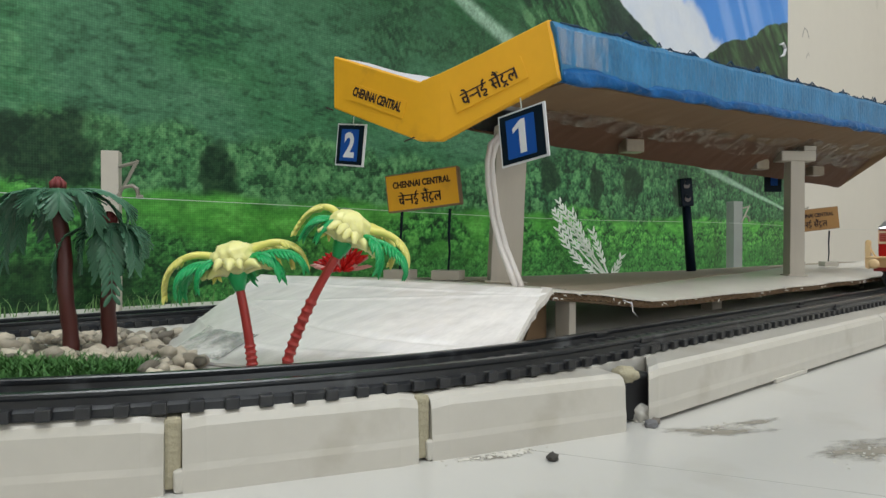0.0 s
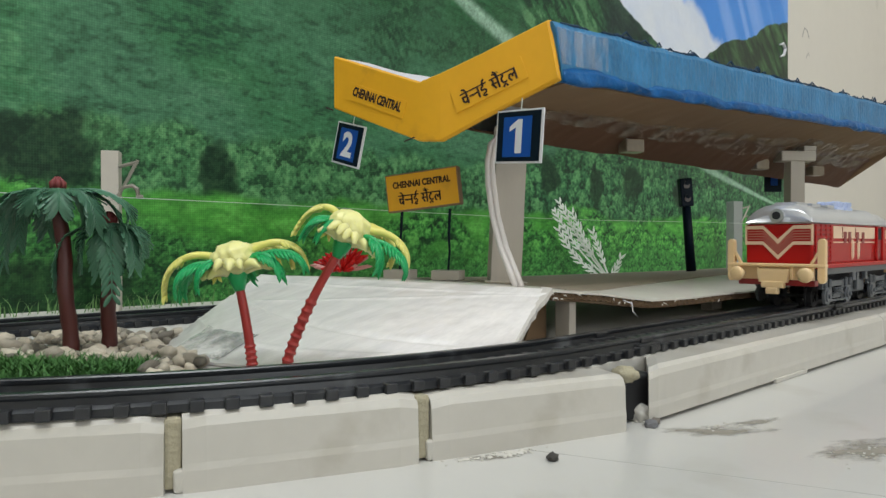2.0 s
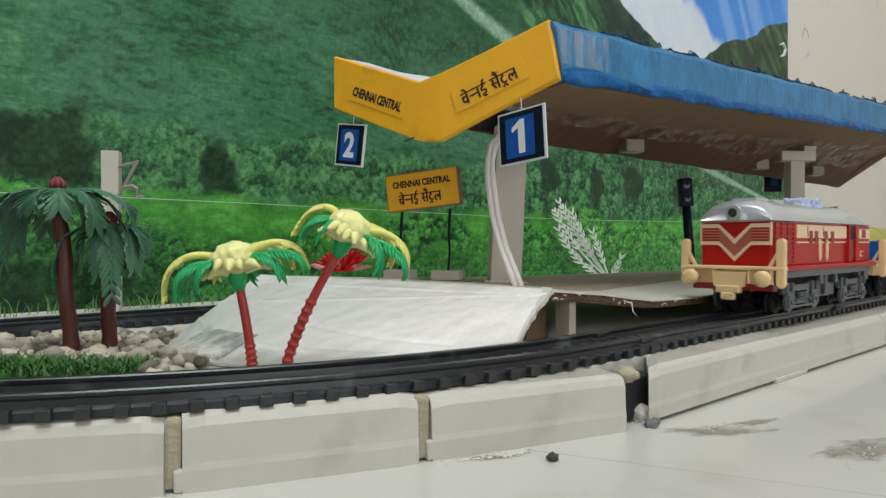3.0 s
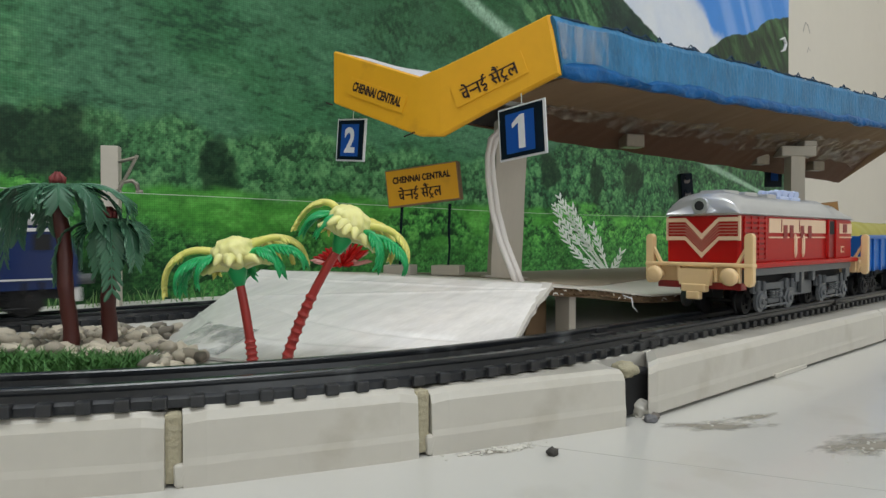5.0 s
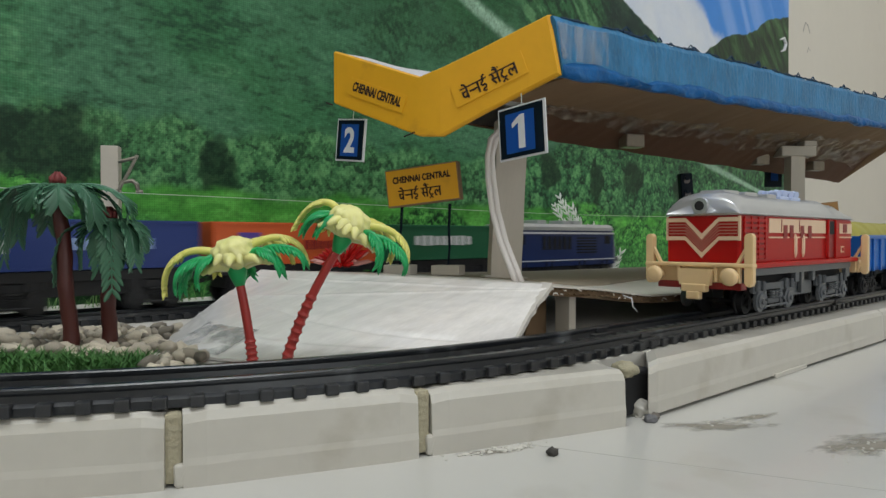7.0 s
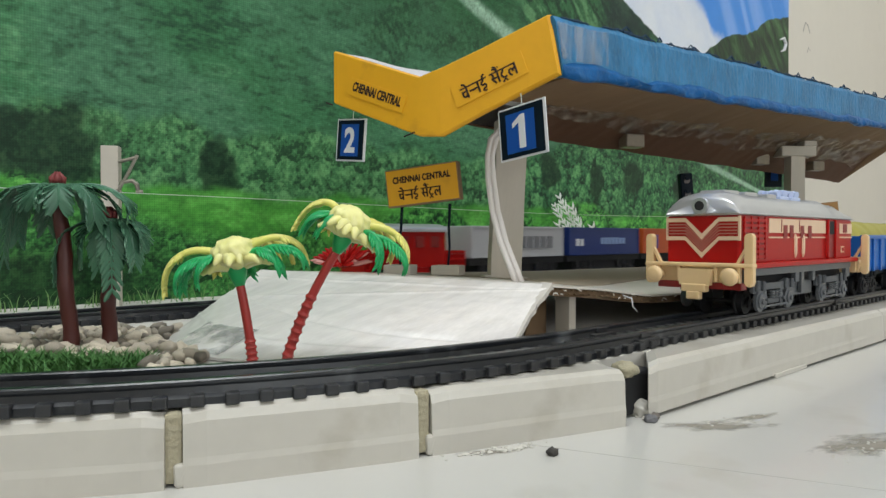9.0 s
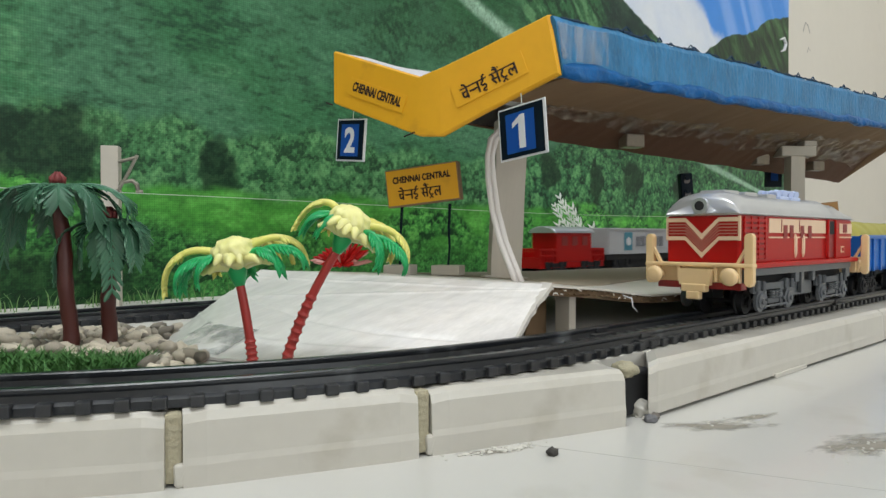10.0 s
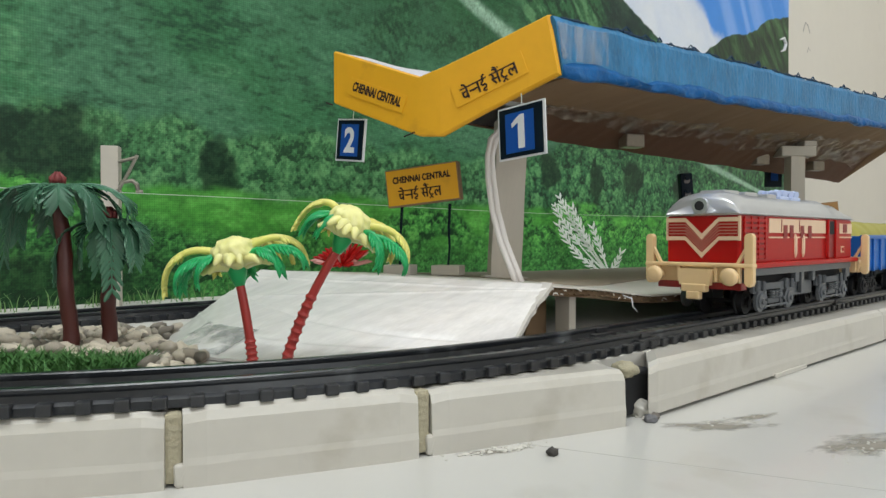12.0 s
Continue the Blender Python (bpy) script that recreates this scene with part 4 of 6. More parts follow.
    # cut wooden blocks glued under the roof
    part("valley_tape", grid_sheet(bm, crumple, 220, 22, 0.0003), CLEAR_TAPE, root, "crumpled clear packing tape")
    for u, v, z in ((0.115, -0.011, 0.0925), (0.262, -0.007, 0.0950), (0.335, -0.013, 0.0955)):
        p = (MIDL + MIDR) / 2 + AX * u + Vector((-AX.y, AX.x, 0)) * v
        bm = boxes((-0.0050, 0.0050, -0.0035, 0.0035, -0.0022, 0.004), bevel=0.0006)
        ob = part("glued_block", bm, TAPED_WOOD, root, "small taped wooden block")
        ob.matrix_basis = pose(p.x, p.y, z, 0, 0, 20)
    # raised label strips and lettering on the end board
    for (p, zt, zb), (q, yt, yb), f, w, h, txt, tw, th in (
            (rows[0], rows[1], 0.53, 0.0295, 0.0068, "CHENNAI CENTRAL", 0.0258, 0.0038),
            (rows[2], rows[3], 0.455, 0.0290, 0.0084, "HINDI", 0.0225, 0.0072)):
        e = Vector((q.x - p.x, q.y - p.y, (yt + yb - zt - zb) / 2))
        o = p.lerp(q, f)
        c = Vector((o.x, o.y, (zt + zb) / 2 * (1 - f) + (yt + yb) / 2 * f - 0.0012)) + fw * 0.0026
        ex = e.normalized()
        nz = Vector((ex.y, -ex.x, 0)).normalized()
        ey = nz.cross(ex)
        m = Matrix(((ex.x, ey.x, nz.x, c.x), (ex.y, ey.y, nz.y, c.y), (ex.z, ey.z, nz.z, c.z), (0, 0, 0, 1)))
        bm = boxes((-w / 2, w / 2, -h / 2, h / 2, -0.0012, 0.00005), bevel=0.00005)
        bmesh.ops.transform(bm, matrix=m, verts=bm.verts)
        lab = part("name_strip", bm, YELLOW, root, "pasted yellow name label")
        if txt[0] == "C":
            lettering("name_lettering", txt, tw, th, INK, lab, m @ pose(0, 0.0004, 0.0001), 0.0001, 0.034)
        else:
            hindi_name(tw, th, INK, lab, m @ pose(0, 0, 0.0001))
    # pen marks on the board
    for p, q in (((-0.0125, 0.2670, 0.0862), (-0.0085, 0.2640, 0.0874)), ((-0.0455, 0.2875, 0.1030), (-0.0425, 0.2860, 0.1018))):
        part("board_tear", tube(bmesh.new(), [Vector(p) + fw * 0.003, Vector(q) + fw * 0.003], 0.0003, 5), INK, root)
    return root


build_canopy()


def build_column(name, m, h, w, taper, cap, label):
    root = thing(name, m, label, "column", "columns under the canopy")
    bm = bmesh.new()
    secs = []
    for i in range(9):
        f = i / 8
        a, b = w * (1 + (taper - 1) * f) / 2, 0.0038
        j = 0.0002 * noise.noise(Vector((i * 1.3, w * 100, 0)))
        secs.append([(-a + j, -b, h * f), (a + j, -b, h * f), (a + j, b, h * f), (-a + j, b, h * f)])
    part("shaft", loft(bm, secs), POST, root)
    if cap:
        part("cap", boxes((-0.0112, 0.0112, -0.005, 0.005, h, h + 0.0062), bevel=0.0006), POST, root, "short wooden cross block")
        part("cap_block", boxes((0.004, 0.012, -0.004, 0.004, h + 0.0063, h + 0.0095), bevel=0.0005), POST, root)
    part("foot", boxes((-w * 0.7, w * 0.7, -0.0045, 0.0045, 0, 0.0012), bevel=0.0003), POST, root)
    return root


build_column("canopy_column", pose(0.0253, 0.289, 0.0308, 0, 2.6, 8), 0.0650, 0.0128, 0.98, False, "grey painted wooden column under the platform roof")
build_column("canopy_column", pose(0.2190, 0.434, 0.0268, 0, 0, 5), 0.0712, 0.0094, 0.95, True, "grey wooden column with a cross block under the roof")


def build_cable():
    root = thing("cable_pair", pose(0, 0, 0), "two white cables bending down the column to the platform", "cable")
    for k in (0, 1):
        d = 0.0021 * k
        pts = [(0.0225 + d, 0.272, 0.090), (0.0185 + d, 0.271, 0.086), (0.0172 + d * 0.8, 0.269, 0.079), (0.0172 + d, 0.266, 0.070), (0.0185 + d, 0.262, 0.058), (0.0212 + d, 0.257, 0.046), (0.0240 + d, 0.253, 0.038), (0.0262 + d, 0.250, 0.0318)]
        part("cable", tube(bmesh.new(), pts, 0.0011, 10), CABLE, root, smooth=True)


build_cable()


# ================= hanging number plates =================
def build_number(name, m, w, h, digit, label):
    root = thing(name, m, label, "sign", "platform number plates")
    part("plate", boxes((-w / 2, w / 2, -0.0006, -0.0001, -h, 0), bevel=0.0001), WHITE_PAPER, root, "white card with a pale edge")
    part("black_border", boxes((-w / 2 + 0.0007, w / 2 - 0.0011, -0.00075, -0.0005, -h + 0.0007, -0.0006)), NUM_BLACK, root)
    part("blue_field", boxes((-w * 0.33, w * 0.27, -0.0009, -0.0005, -h * 0.88, -h * 0.13)), NUM_BLUE, root)
    c, cx = h * 0.315, -w * 0.02
    if digit == "1":
        k = w / 0.0166
        shape = [(cx - 0.0006 * k, -h / 2 - c), (cx + 0.0016 * k, -h / 2 - c), (cx + 0.0016 * k, -h / 2 + c), (cx + 0.0001 * k, -h / 2 + c), (cx - 0.0028 * k, -h / 2 + c * 0.58), (cx - 0.0028 * k, -h / 2 + c * 0.30), (cx - 0.0006 * k, -h / 2 + c * 0.55)]
        part("digit", prism(bmesh.new(), shape, -0.00105, -0.0008, "y"), WHITE_PAPER, root)
    else:
        lettering("digit", digit, w * 0.36, c * 1.9, WHITE_PAPER, root, pose(cx, -0.00095, -h / 2, 90), 0.00008, 0.035)
    part("hanger", tube(bmesh.new(), [(0, 0.0, -0.001), (0, 0.0, 0.0040)], 0.0002, 5), WIRE, root)
    return root


plate_one = build_number("number_plate", pose(0.0271, 0.2405, 0.0937, 0, -5, -49), 0.0219, 0.0185, "1", "blue and black plate with white number 1 under the roof")
plate_two = build_number("number_plate", pose(-0.0367, 0.2850, 0.0963, 0, 6, -38), 0.0166, 0.0173, "2", "small blue and black plate with white number 2")


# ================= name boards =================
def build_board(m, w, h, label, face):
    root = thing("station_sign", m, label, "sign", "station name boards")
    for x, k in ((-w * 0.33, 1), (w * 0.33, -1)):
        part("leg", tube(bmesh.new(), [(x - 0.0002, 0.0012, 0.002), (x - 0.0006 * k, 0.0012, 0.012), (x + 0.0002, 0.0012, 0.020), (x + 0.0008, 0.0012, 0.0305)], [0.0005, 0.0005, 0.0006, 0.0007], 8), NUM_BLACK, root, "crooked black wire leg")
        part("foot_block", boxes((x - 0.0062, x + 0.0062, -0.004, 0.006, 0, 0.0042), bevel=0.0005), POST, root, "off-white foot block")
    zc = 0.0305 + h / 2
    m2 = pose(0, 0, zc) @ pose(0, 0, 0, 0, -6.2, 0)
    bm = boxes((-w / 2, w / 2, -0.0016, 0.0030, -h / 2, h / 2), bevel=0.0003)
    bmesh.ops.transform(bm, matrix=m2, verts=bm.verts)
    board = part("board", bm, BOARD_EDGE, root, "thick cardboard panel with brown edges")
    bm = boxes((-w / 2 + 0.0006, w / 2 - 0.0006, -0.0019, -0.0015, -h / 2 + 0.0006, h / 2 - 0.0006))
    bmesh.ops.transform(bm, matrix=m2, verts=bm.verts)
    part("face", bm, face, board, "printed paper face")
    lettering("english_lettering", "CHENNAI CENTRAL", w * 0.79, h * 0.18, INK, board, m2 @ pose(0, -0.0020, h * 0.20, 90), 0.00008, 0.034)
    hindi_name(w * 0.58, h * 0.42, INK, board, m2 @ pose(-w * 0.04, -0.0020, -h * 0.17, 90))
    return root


build_board(pose(-0.0085, 0.300, 0.0318, 0, 0, -17), 0.0330, 0.0163, "yellow station name board on two thin black legs", YELLOW)
# the second board's face is darkened: its shade is put into the colour
build_board(pose(0.319, 0.600, 0.0271, 0, 0, 4), 0.045, 0.0190, "station name board farther along the platform, its shade painted brown-orange", mat("shaded_orange_paper", (0.33, 0.17, 0.05), 0.6, vary=0.12, scale=60))


# ================= masts, signal, wires =================
def build_mast(m, h, w, label, material=CONCRETE):
    root = thing("catenary_mast", m, label, "mast", "catenary masts")
    bm = boxes((-w / 2, w / 2, -w / 2, w / 2, 0, h), bevel=0.0003)
    part("post", bm, material, root)
    arm = bmesh.new()
    a, b = Vector((w / 2, -w / 2, h - 0.0075)), Vector((w / 2 + 0.0085, -w / 2 - 0.001, h - 0.0052))
    tube(arm, [a, b], 0.00085, 8)
    part("upper_arm", arm, METAL, root)
    c = Vector((w / 2 - 0.001, -w / 2, h - 0.0225))
    part("stay", tube(bmesh.new(), [c, c.lerp(b, 0.5), b + Vector((0, 0, 0.001))], 0.0008, 8), METAL, root)
    part("insulator", tube(bmesh.new(), [c - Vector((0.001, 0, 0)), c + Vector((0.002, 0, 0.003))], [0.0010, 0.0007], 8), METAL, root)
    d = c.lerp(b, 0.32)
    part("registration_arm", tube(bmesh.new(), [d, d + Vector((0.004, 0, 0.0008)), d + Vector((0.006, 0, -0.0008)), d + Vector((0.0066, 0, -0.0042))], [0.0008, 0.0010, 0.0011, 0.0009], 8), METAL, root, "bent brass hook")
    part("wire_clip", tube(bmesh.new(), [d + Vector((0.0056, 0, -0.0045)), d + Vector((0.0086, 0, -0.0042))], 0.0009, 8), METAL, root)
    return root


P1 = at(0.1090, 0.345)
build_mast(pose(P1.x, P1.y, BASE_Z, 0, 0, 14), 0.0755, 0.0076, "pale square catenary mast with metal bracket beside the far track")
P2 = at(0.765, 0.345)
build_mast(pose(P2.x, P2.y, BASE_Z, 0, 0, 20), 0.078, 0.0120, "grey square catenary mast with thin bracket", CONCRETE_DARK)
P3 = at(0.935, 0.345)
build_mast(pose(P3.x, P3.y, BASE_Z, 0, 0, 20), 0.082, 0.0140, "pale square catenary mast farther along the track", CONCRETE)


def build_wire():
    root = thing("overhead_wire", pose(0, 0, 0), "thin pale overhead wire above the far track", "wire")
    for v, z0, dz in ((0.322, 0.0665, 0.0),):
        pts = [at(u, v, z0 + 0.0012 * math.cos((u - 0.1) * 10)) for u in np.linspace(-0.5, 1.2, 60)]
        part("contact_wire", tube(bmesh.new(), pts, 0.00016, 6), WIRE, root)


build_wire()


def build_signal():
    root = thing("signal_post", pose(0.1500, 0.420, 0.0305, 0, -4.5, 0), "black two-lamp model railway signal on the platform", "signal")
    part("post", tube(bmesh.new(), [(0, 0, 0), (0, 0, 0.041)], [0.0030, 0.0026], 14), NUM_BLACK, root, smooth=True)
    head = part("signal_head", boxes((-0.0037, 0.0037, -0.003, 0.003, 0.039, 0.056), bevel=0.0006), NUM_BLACK, root)
    for z in (0.0435, 0.0515):
        part("lamp_lens", disc(bmesh.new(), (0.0, -0.0031, z), (0, 1, 0), 0.0018, 0.0010), mat("dull_lens", (0.12, 0.1, 0.1), 0.25), head)
        part("lamp_hood", disc(bmesh.new(), (0.0, -0.0036, z + 0.0015), (0, 1, 0), 0.0014, 0.002, 10), NUM_BLACK, head)


build_signal()
bm = boxes((-0.006, 0.006, -0.0008, 0.0008, -0.008, 0.008), bevel=0.0002)
far_plate = thing("number_plate", pose(0.2370, 0.500, 0.0920), "dark number plate hanging far under the roof", "sign", "platform number plates")
part("plate", bm, NUM_BLACK, far_plate)
part("blue_field", boxes((-0.0020, 0.0030, -0.0011, -0.0007, -0.0035, 0.0045)), NUM_BLUE, far_plate)
part("hanger", tube(bmesh.new(), [(0, 0, 0.007), (0, 0, 0.0135)], 0.0003, 5), WIRE, far_plate)


# ================= rolling stock =================
def wheelset(root, x, r=0.0044, gauge=0.0155):
    """One axle with two wheels, which turns."""
    bm = bmesh.new()
    for y in (-gauge / 2, gauge / 2):
        disc(bm, (0, y, 0), (0, 1, 0), r, 0.0022, 22)
        disc(bm, (0, y * 0.84, 0), (0, 1, 0), r + 0.0008, 0.0007, 22)
        for k in range(4):
            a = k * math.pi / 2
            disc(bm, (0.0022 * math.cos(a), y * 1.16, 0.0022 * math.sin(a)), (0, 1, 0), 0.0007, 0.0006, 8)
    disc(bm, (0, 0, 0), (0, 1, 0), 0.0009, gauge + 0.004, 8)
    ob = part("wheelset", bm, DARK, root)
    ob.matrix_basis = pose(x, 0, r)
    return ob, x, r


def bogie_side(root, x, y, length, side, material=GREY):
    """A moulded side frame: arched beam, axle boxes, coil springs, brake gear and a rod."""
    d = 0.0012 * side
    bm = bmesh.new()
    ys = sorted((y, y + d))
    k1, k2 = length * 0.36, length * 0.18
    prism(bm, [(x - length / 2, 0.0082), (x - k1, 0.0070), (x - k2, 0.0088), (x + k2, 0.0088), (x + k1, 0.0070), (x + length / 2, 0.0082), (x + length / 2, 0.0112), (x + k1, 0.0124), (x + k2, 0.0112), (x - k2, 0.0112), (x - k1, 0.0124), (x - length / 2, 0.0112)], ys[0], ys[1], "y")
    for k in (-0.36, 0.36):
        cx, way = x + k * length, (1 if k < 0 else -1)
        disc(bm, (cx, y + d * 1.0, 0.0050), (0, 1, 0), 0.0038, 0.0012, 20)
        disc(bm, (cx, y + d * 1.6, 0.0050), (0, 1, 0), 0.0026, 0.0010, 16)
        disc(bm, (cx, y + d * 2.1, 0.0050), (0, 1, 0), 0.0010, 0.0012, 10)
        box(bm, cx - 0.0018, cx + 0.0018, ys[0], ys[1], 0.0060, 0.0085, 0.0003)
        for q in (-0.0028, 0.0028):
            disc(bm, (cx + q, y + d * 1.4, 0.0104), (0, 0, 1), 0.0008, 0.0034, 8)
        bx = cx + 0.0058 * way
        prism(bm, [(bx - 0.0010, 0.0020), (bx + 0.0010, 0.0020), (bx + 0.0017, 0.0052), (bx + 0.0008, 0.0090), (bx - 0.0008, 0.0090), (bx - 0.0017, 0.0052)], ys[0], ys[1], "y")
        disc(bm, (bx, y + d * 1.4, 0.0052), (0, 1, 0), 0.0006, 0.0014, 8)
    for k in (-0.09, 0, 0.09):
        for z in (0.0060, 0.0070, 0.0080):
            disc(bm, (x + k * length, y + d * 1.3, z), (0, 0, 1), 0.0012, 0.0006, 10)
    box(bm, x - 0.0052, x + 0.0052, ys[0], ys[1], 0.0036, 0.0054, 0.0003)
    tube(bm, [(x - length * 0.30, y + d * 1.7, 0.0030), (x + length * 0.30, y + d * 1.7, 0.0030)], 0.0004, 6)
    return part("bogie_frame", bm, material, root)


def chevron(root, x, dx, half, z, t, material, name="chevron"):
    """A V-shaped painted stripe on the nose: level arms that dip to a point in the middle."""
    drop = 0.0058
    line = [(-half, z), (-half * 0.47, z), (0, z - drop), (half * 0.47, z), (half, z)]
    lo, hi = sorted((x, x + dx))
    bm = prism(bmesh.new(), line + [(a, b - t * (1.0 if abs(a) > 0.001 else 1.35)) for a, b in reversed(line)], lo, hi, "x")
    return part(name, bm, material, root)


def build_diesel():
    """The red diesel: local x runs back from its nose, y across, z up from the rail."""
    L, W, HB = 0.125, 0.0400, 0.0272
    root = thing("toy_locomotive", upose(0.23, NEAR_V, RAIL_Z), "red and cream toy diesel locomotive with silver roof", "locomotive")
    hw = HB / 2
    # body shell with rounded corners
    bm = bmesh.new()
    box(bm, 0.0045, L - 0.0045, -hw, hw, 0.0185, 0.0358, 0.0009, 3)
    part("body", bm, RED, root)
    # running board and underframe
    part("running_board", boxes((0.003, L - 0.003, -0.0160, 0.0160, 0.0170, 0.0188), bevel=0.0003), RED, root)
    # near-black underframe: the shade below the body is put into its colour
    part("underframe", boxes((0.010, L - 0.010, -0.0105, 0.0105, 0.0105, 0.0170), bevel=0.0004), DARK, root)
    for sd in (-1, 1):
        ys = sorted((sd * 0.0128, sd * 0.0146))
        part("side_sill", boxes((0.0085, L - 0.0085, *ys, 0.0142, 0.0170), bevel=0.0003), GREY, root)
        for a, b in ((0.0100, 0.0150), (0.0520, 0.0560), (0.0700, 0.0730), (L - 0.0150, L - 0.0100)):
            part("hanger_bracket", boxes((a, b, ys[0], ys[1], 0.0105, 0.0145), bevel=0.0003), GREY, root)
    part("fuel_tank", boxes((L / 2 - 0.0125, L / 2 + 0.0125, -0.0125, 0.0125, 0.0050, 0.0108), bevel=0.0006), GREY, root, "dark grey fuel tank")
    part("nose_valance", boxes((0.0015, 0.006, -0.0155, 0.0155, 0.0098, 0.0122), bevel=0.0003), RED_DARK, root)
    # silver roof: long hipped shell, lower over the cab
    def roof_sec(x, hw_, z0, z1):
        return [(x, -hw_, z0), (x, -hw_, z0 + 0.0010), (x, -hw_ * 0.86, z0 + (z1 - z0) * 0.55), (x, -hw_ * 0.62, z0 + (z1 - z0) * 0.88), (x, -hw_ * 0.2, z1), (x, hw_ * 0.2, z1), (x, hw_ * 0.62, z0 + (z1 - z0) * 0.88), (x, hw_ * 0.86, z0 + (z1 - z0) * 0.55), (x, hw_, z0 + 0.0010), (x, hw_, z0)]
    bm = bmesh.new()
    R = hw + 0.0005
    loft(bm, [roof_sec(0.0034, R, 0.0357, 0.0405), roof_sec(0.0052, R, 0.0357, 0.0432), roof_sec(0.011, R, 0.0357, 0.0447), roof_sec(0.020, R, 0.0357, 0.0442), roof_sec(0.088, R, 0.0357, 0.0436), roof_sec(0.091, R + 0.0004, 0.0357, 0.0444), roof_sec(0.0935, R + 0.0004, 0.0357, 0.0444), roof_sec(0.095, R, 0.0357, 0.0434), roof_sec(0.108, R, 0.0357, 0.0430), roof_sec(L - 0.006, R, 0.0357, 0.0398), roof_sec(L - 0.0034, R, 0.0357, 0.0375)])
    bmesh.ops.bevel(bm, geom=[e for e in bm.edges if len(e.link_faces) == 2 and e.calc_face_angle() > 0.25], offset=0.0007, segments=2, affect="EDGES")
    roof = part("roof", bm, SILVER, root, "silver-grey hipped roof", True)
    for a, b in ((0.012, 0.024), (0.030, 0.040), (0.050, 0.058)):
        part("roof_hatch", boxes((a, b, -0.0048, 0.0048, 0.0430, 0.0452), bevel=0.0005), SILVER, roof)
    # headlamp
    part("headlamp_ring", disc(bmesh.new(), (0.0040, 0, 0.0392), (1, 0, 0), 0.0029, 0.0032, 20), SILVER, root)
    part("headlamp_lens", disc(bmesh.new(), (0.0026, 0, 0.0392), (1, 0, 0), 0.0017, 0.0012, 16), DARK, root, "dark empty headlamp")
    # pale blue roof fittings, two clusters of rounded lugs
    for cx in (0.066, 0.0785):
        bm = bmesh.new()
        box(bm, cx - 0.0045, cx + 0.0045, -0.0050, 0.0050, 0.0430, 0.0448, 0.0004)
        for dx_, dy_ in ((-0.003, -0.003), (0.0, -0.004), (0.003, -0.003), (-0.003, 0.003), (0.003, 0.003), (0, 0)):
            disc(bm, (cx + dx_, dy_, 0.0460), (0.3, 1, 0.2), 0.0015, 0.0022, 12)
        part("roof_fan", bm, PALE_BLUE, roof, "pale blue plastic roof fitting")
    # nose livery: cream frame and chevrons
    xn = 0.0045
    chevron(root, xn - 0.00045, 0.0005, hw - 0.0004, 0.0350, 0.0015, CREAM_PRINT)
    for k in range(4):
        chevron(root, xn - 0.0004, 0.0005, hw - 0.0004, 0.0328 - 0.0011 * k, 0.00045, PINSTRIPE, "pinstripe")
    chevron(root, xn - 0.00045, 0.0005, hw - 0.0004, 0.0283, 0.0014, CREAM_PRINT)
    for sd in (-1, 1):
        y0, y1 = sorted((sd * hw, sd * (hw + 0.00025)))
        # grille of raised bars; the darker panel paints shade into the gaps
        part("grille_gap_shade", boxes((0.0060, 0.0270, y0 + (0.0001 if sd < 0 else 0), y1 - (0.0001 if sd > 0 else 0), 0.0200, 0.0353)), RED_DARK, root)
        for i in range(8):
            z = 0.0205 + i * 0.00185
            part("grille_bar", boxes((0.0065, 0.0265, y0 - (0.0003 if sd < 0 else 0), y1 + (0.0003 if sd > 0 else 0), z, z + 0.0010)), RED, root)
        for i in range(4):
            x = 0.0070 + i * 0.0058
            part("grille_post", boxes((x, x + 0.0007, y0 - (0.0004 if sd < 0 else 0), y1 + (0.0004 if sd > 0 else 0), 0.0202, 0.0352)), RED, root)
        # cream window band with thin lines
        part("cream_band", boxes((0.0285, 0.0865, y0, y1, 0.0296, 0.0349)), CREAM_PRINT, root, "cream painted band")
        part("cream_line", boxes((0.0285, 0.0865, y0, y1, 0.0276, 0.0282)), CREAM_PRINT, root)
        part("cream_line", boxes((0.104, L - 0.005, y0, y1, 0.0276, 0.0282)), CREAM_PRINT, root)
        part("cream_band", boxes((0.104, L - 0.005, y0, y1, 0.0296, 0.0340)), CREAM_PRINT, root, "cream painted band")
        for x in (0.0335 + 0.008, 0.0475, 0.0585, 0.0665):
            part("side_window", boxes((x, x + 0.0036, y0 - (0.0002 if sd < 0 else 0), y1 + (0.0002 if sd > 0 else 0), 0.0276, 0.0326), bevel=0.0001), RED_DARK, root)
        for x in (0.0395, 0.057):
            part("panel_line", boxes((x, x + 0.0004, y0 - (0.0002 if sd < 0 else 0), y1 + (0.0002 if sd > 0 else 0), 0.0300, 0.0346)), RED_DARK, root)
        for x in (0.0535, 0.0615):
            part("crest", tube(bmesh.new(), [(x, sd * (hw + 0.0001), z) for z in (0.0200, 0.0215, 0.0275, 0.0292)], [0.0004, 0.0009, 0.0009, 0.0004], 8), CREAM_PRINT, root, "pale painted emblem")
        # flat dark red panel: the door recess's shade is painted, not cut in
        part("doorway_shade", boxes((0.0890, 0.0970, y0, y1, 0.0195, 0.0292)), RED_DARK, root, "dark red panel painting the shade of the cab door's recess")
        for x in (0.0878, 0.0970):
            part("door_post", boxes((x, x + 0.0012, y0 - (0.0008 if sd < 0 else 0), y1 + (0.0008 if sd > 0 else 0), 0.0188, 0.0356), bevel=0.0002), RED, root)
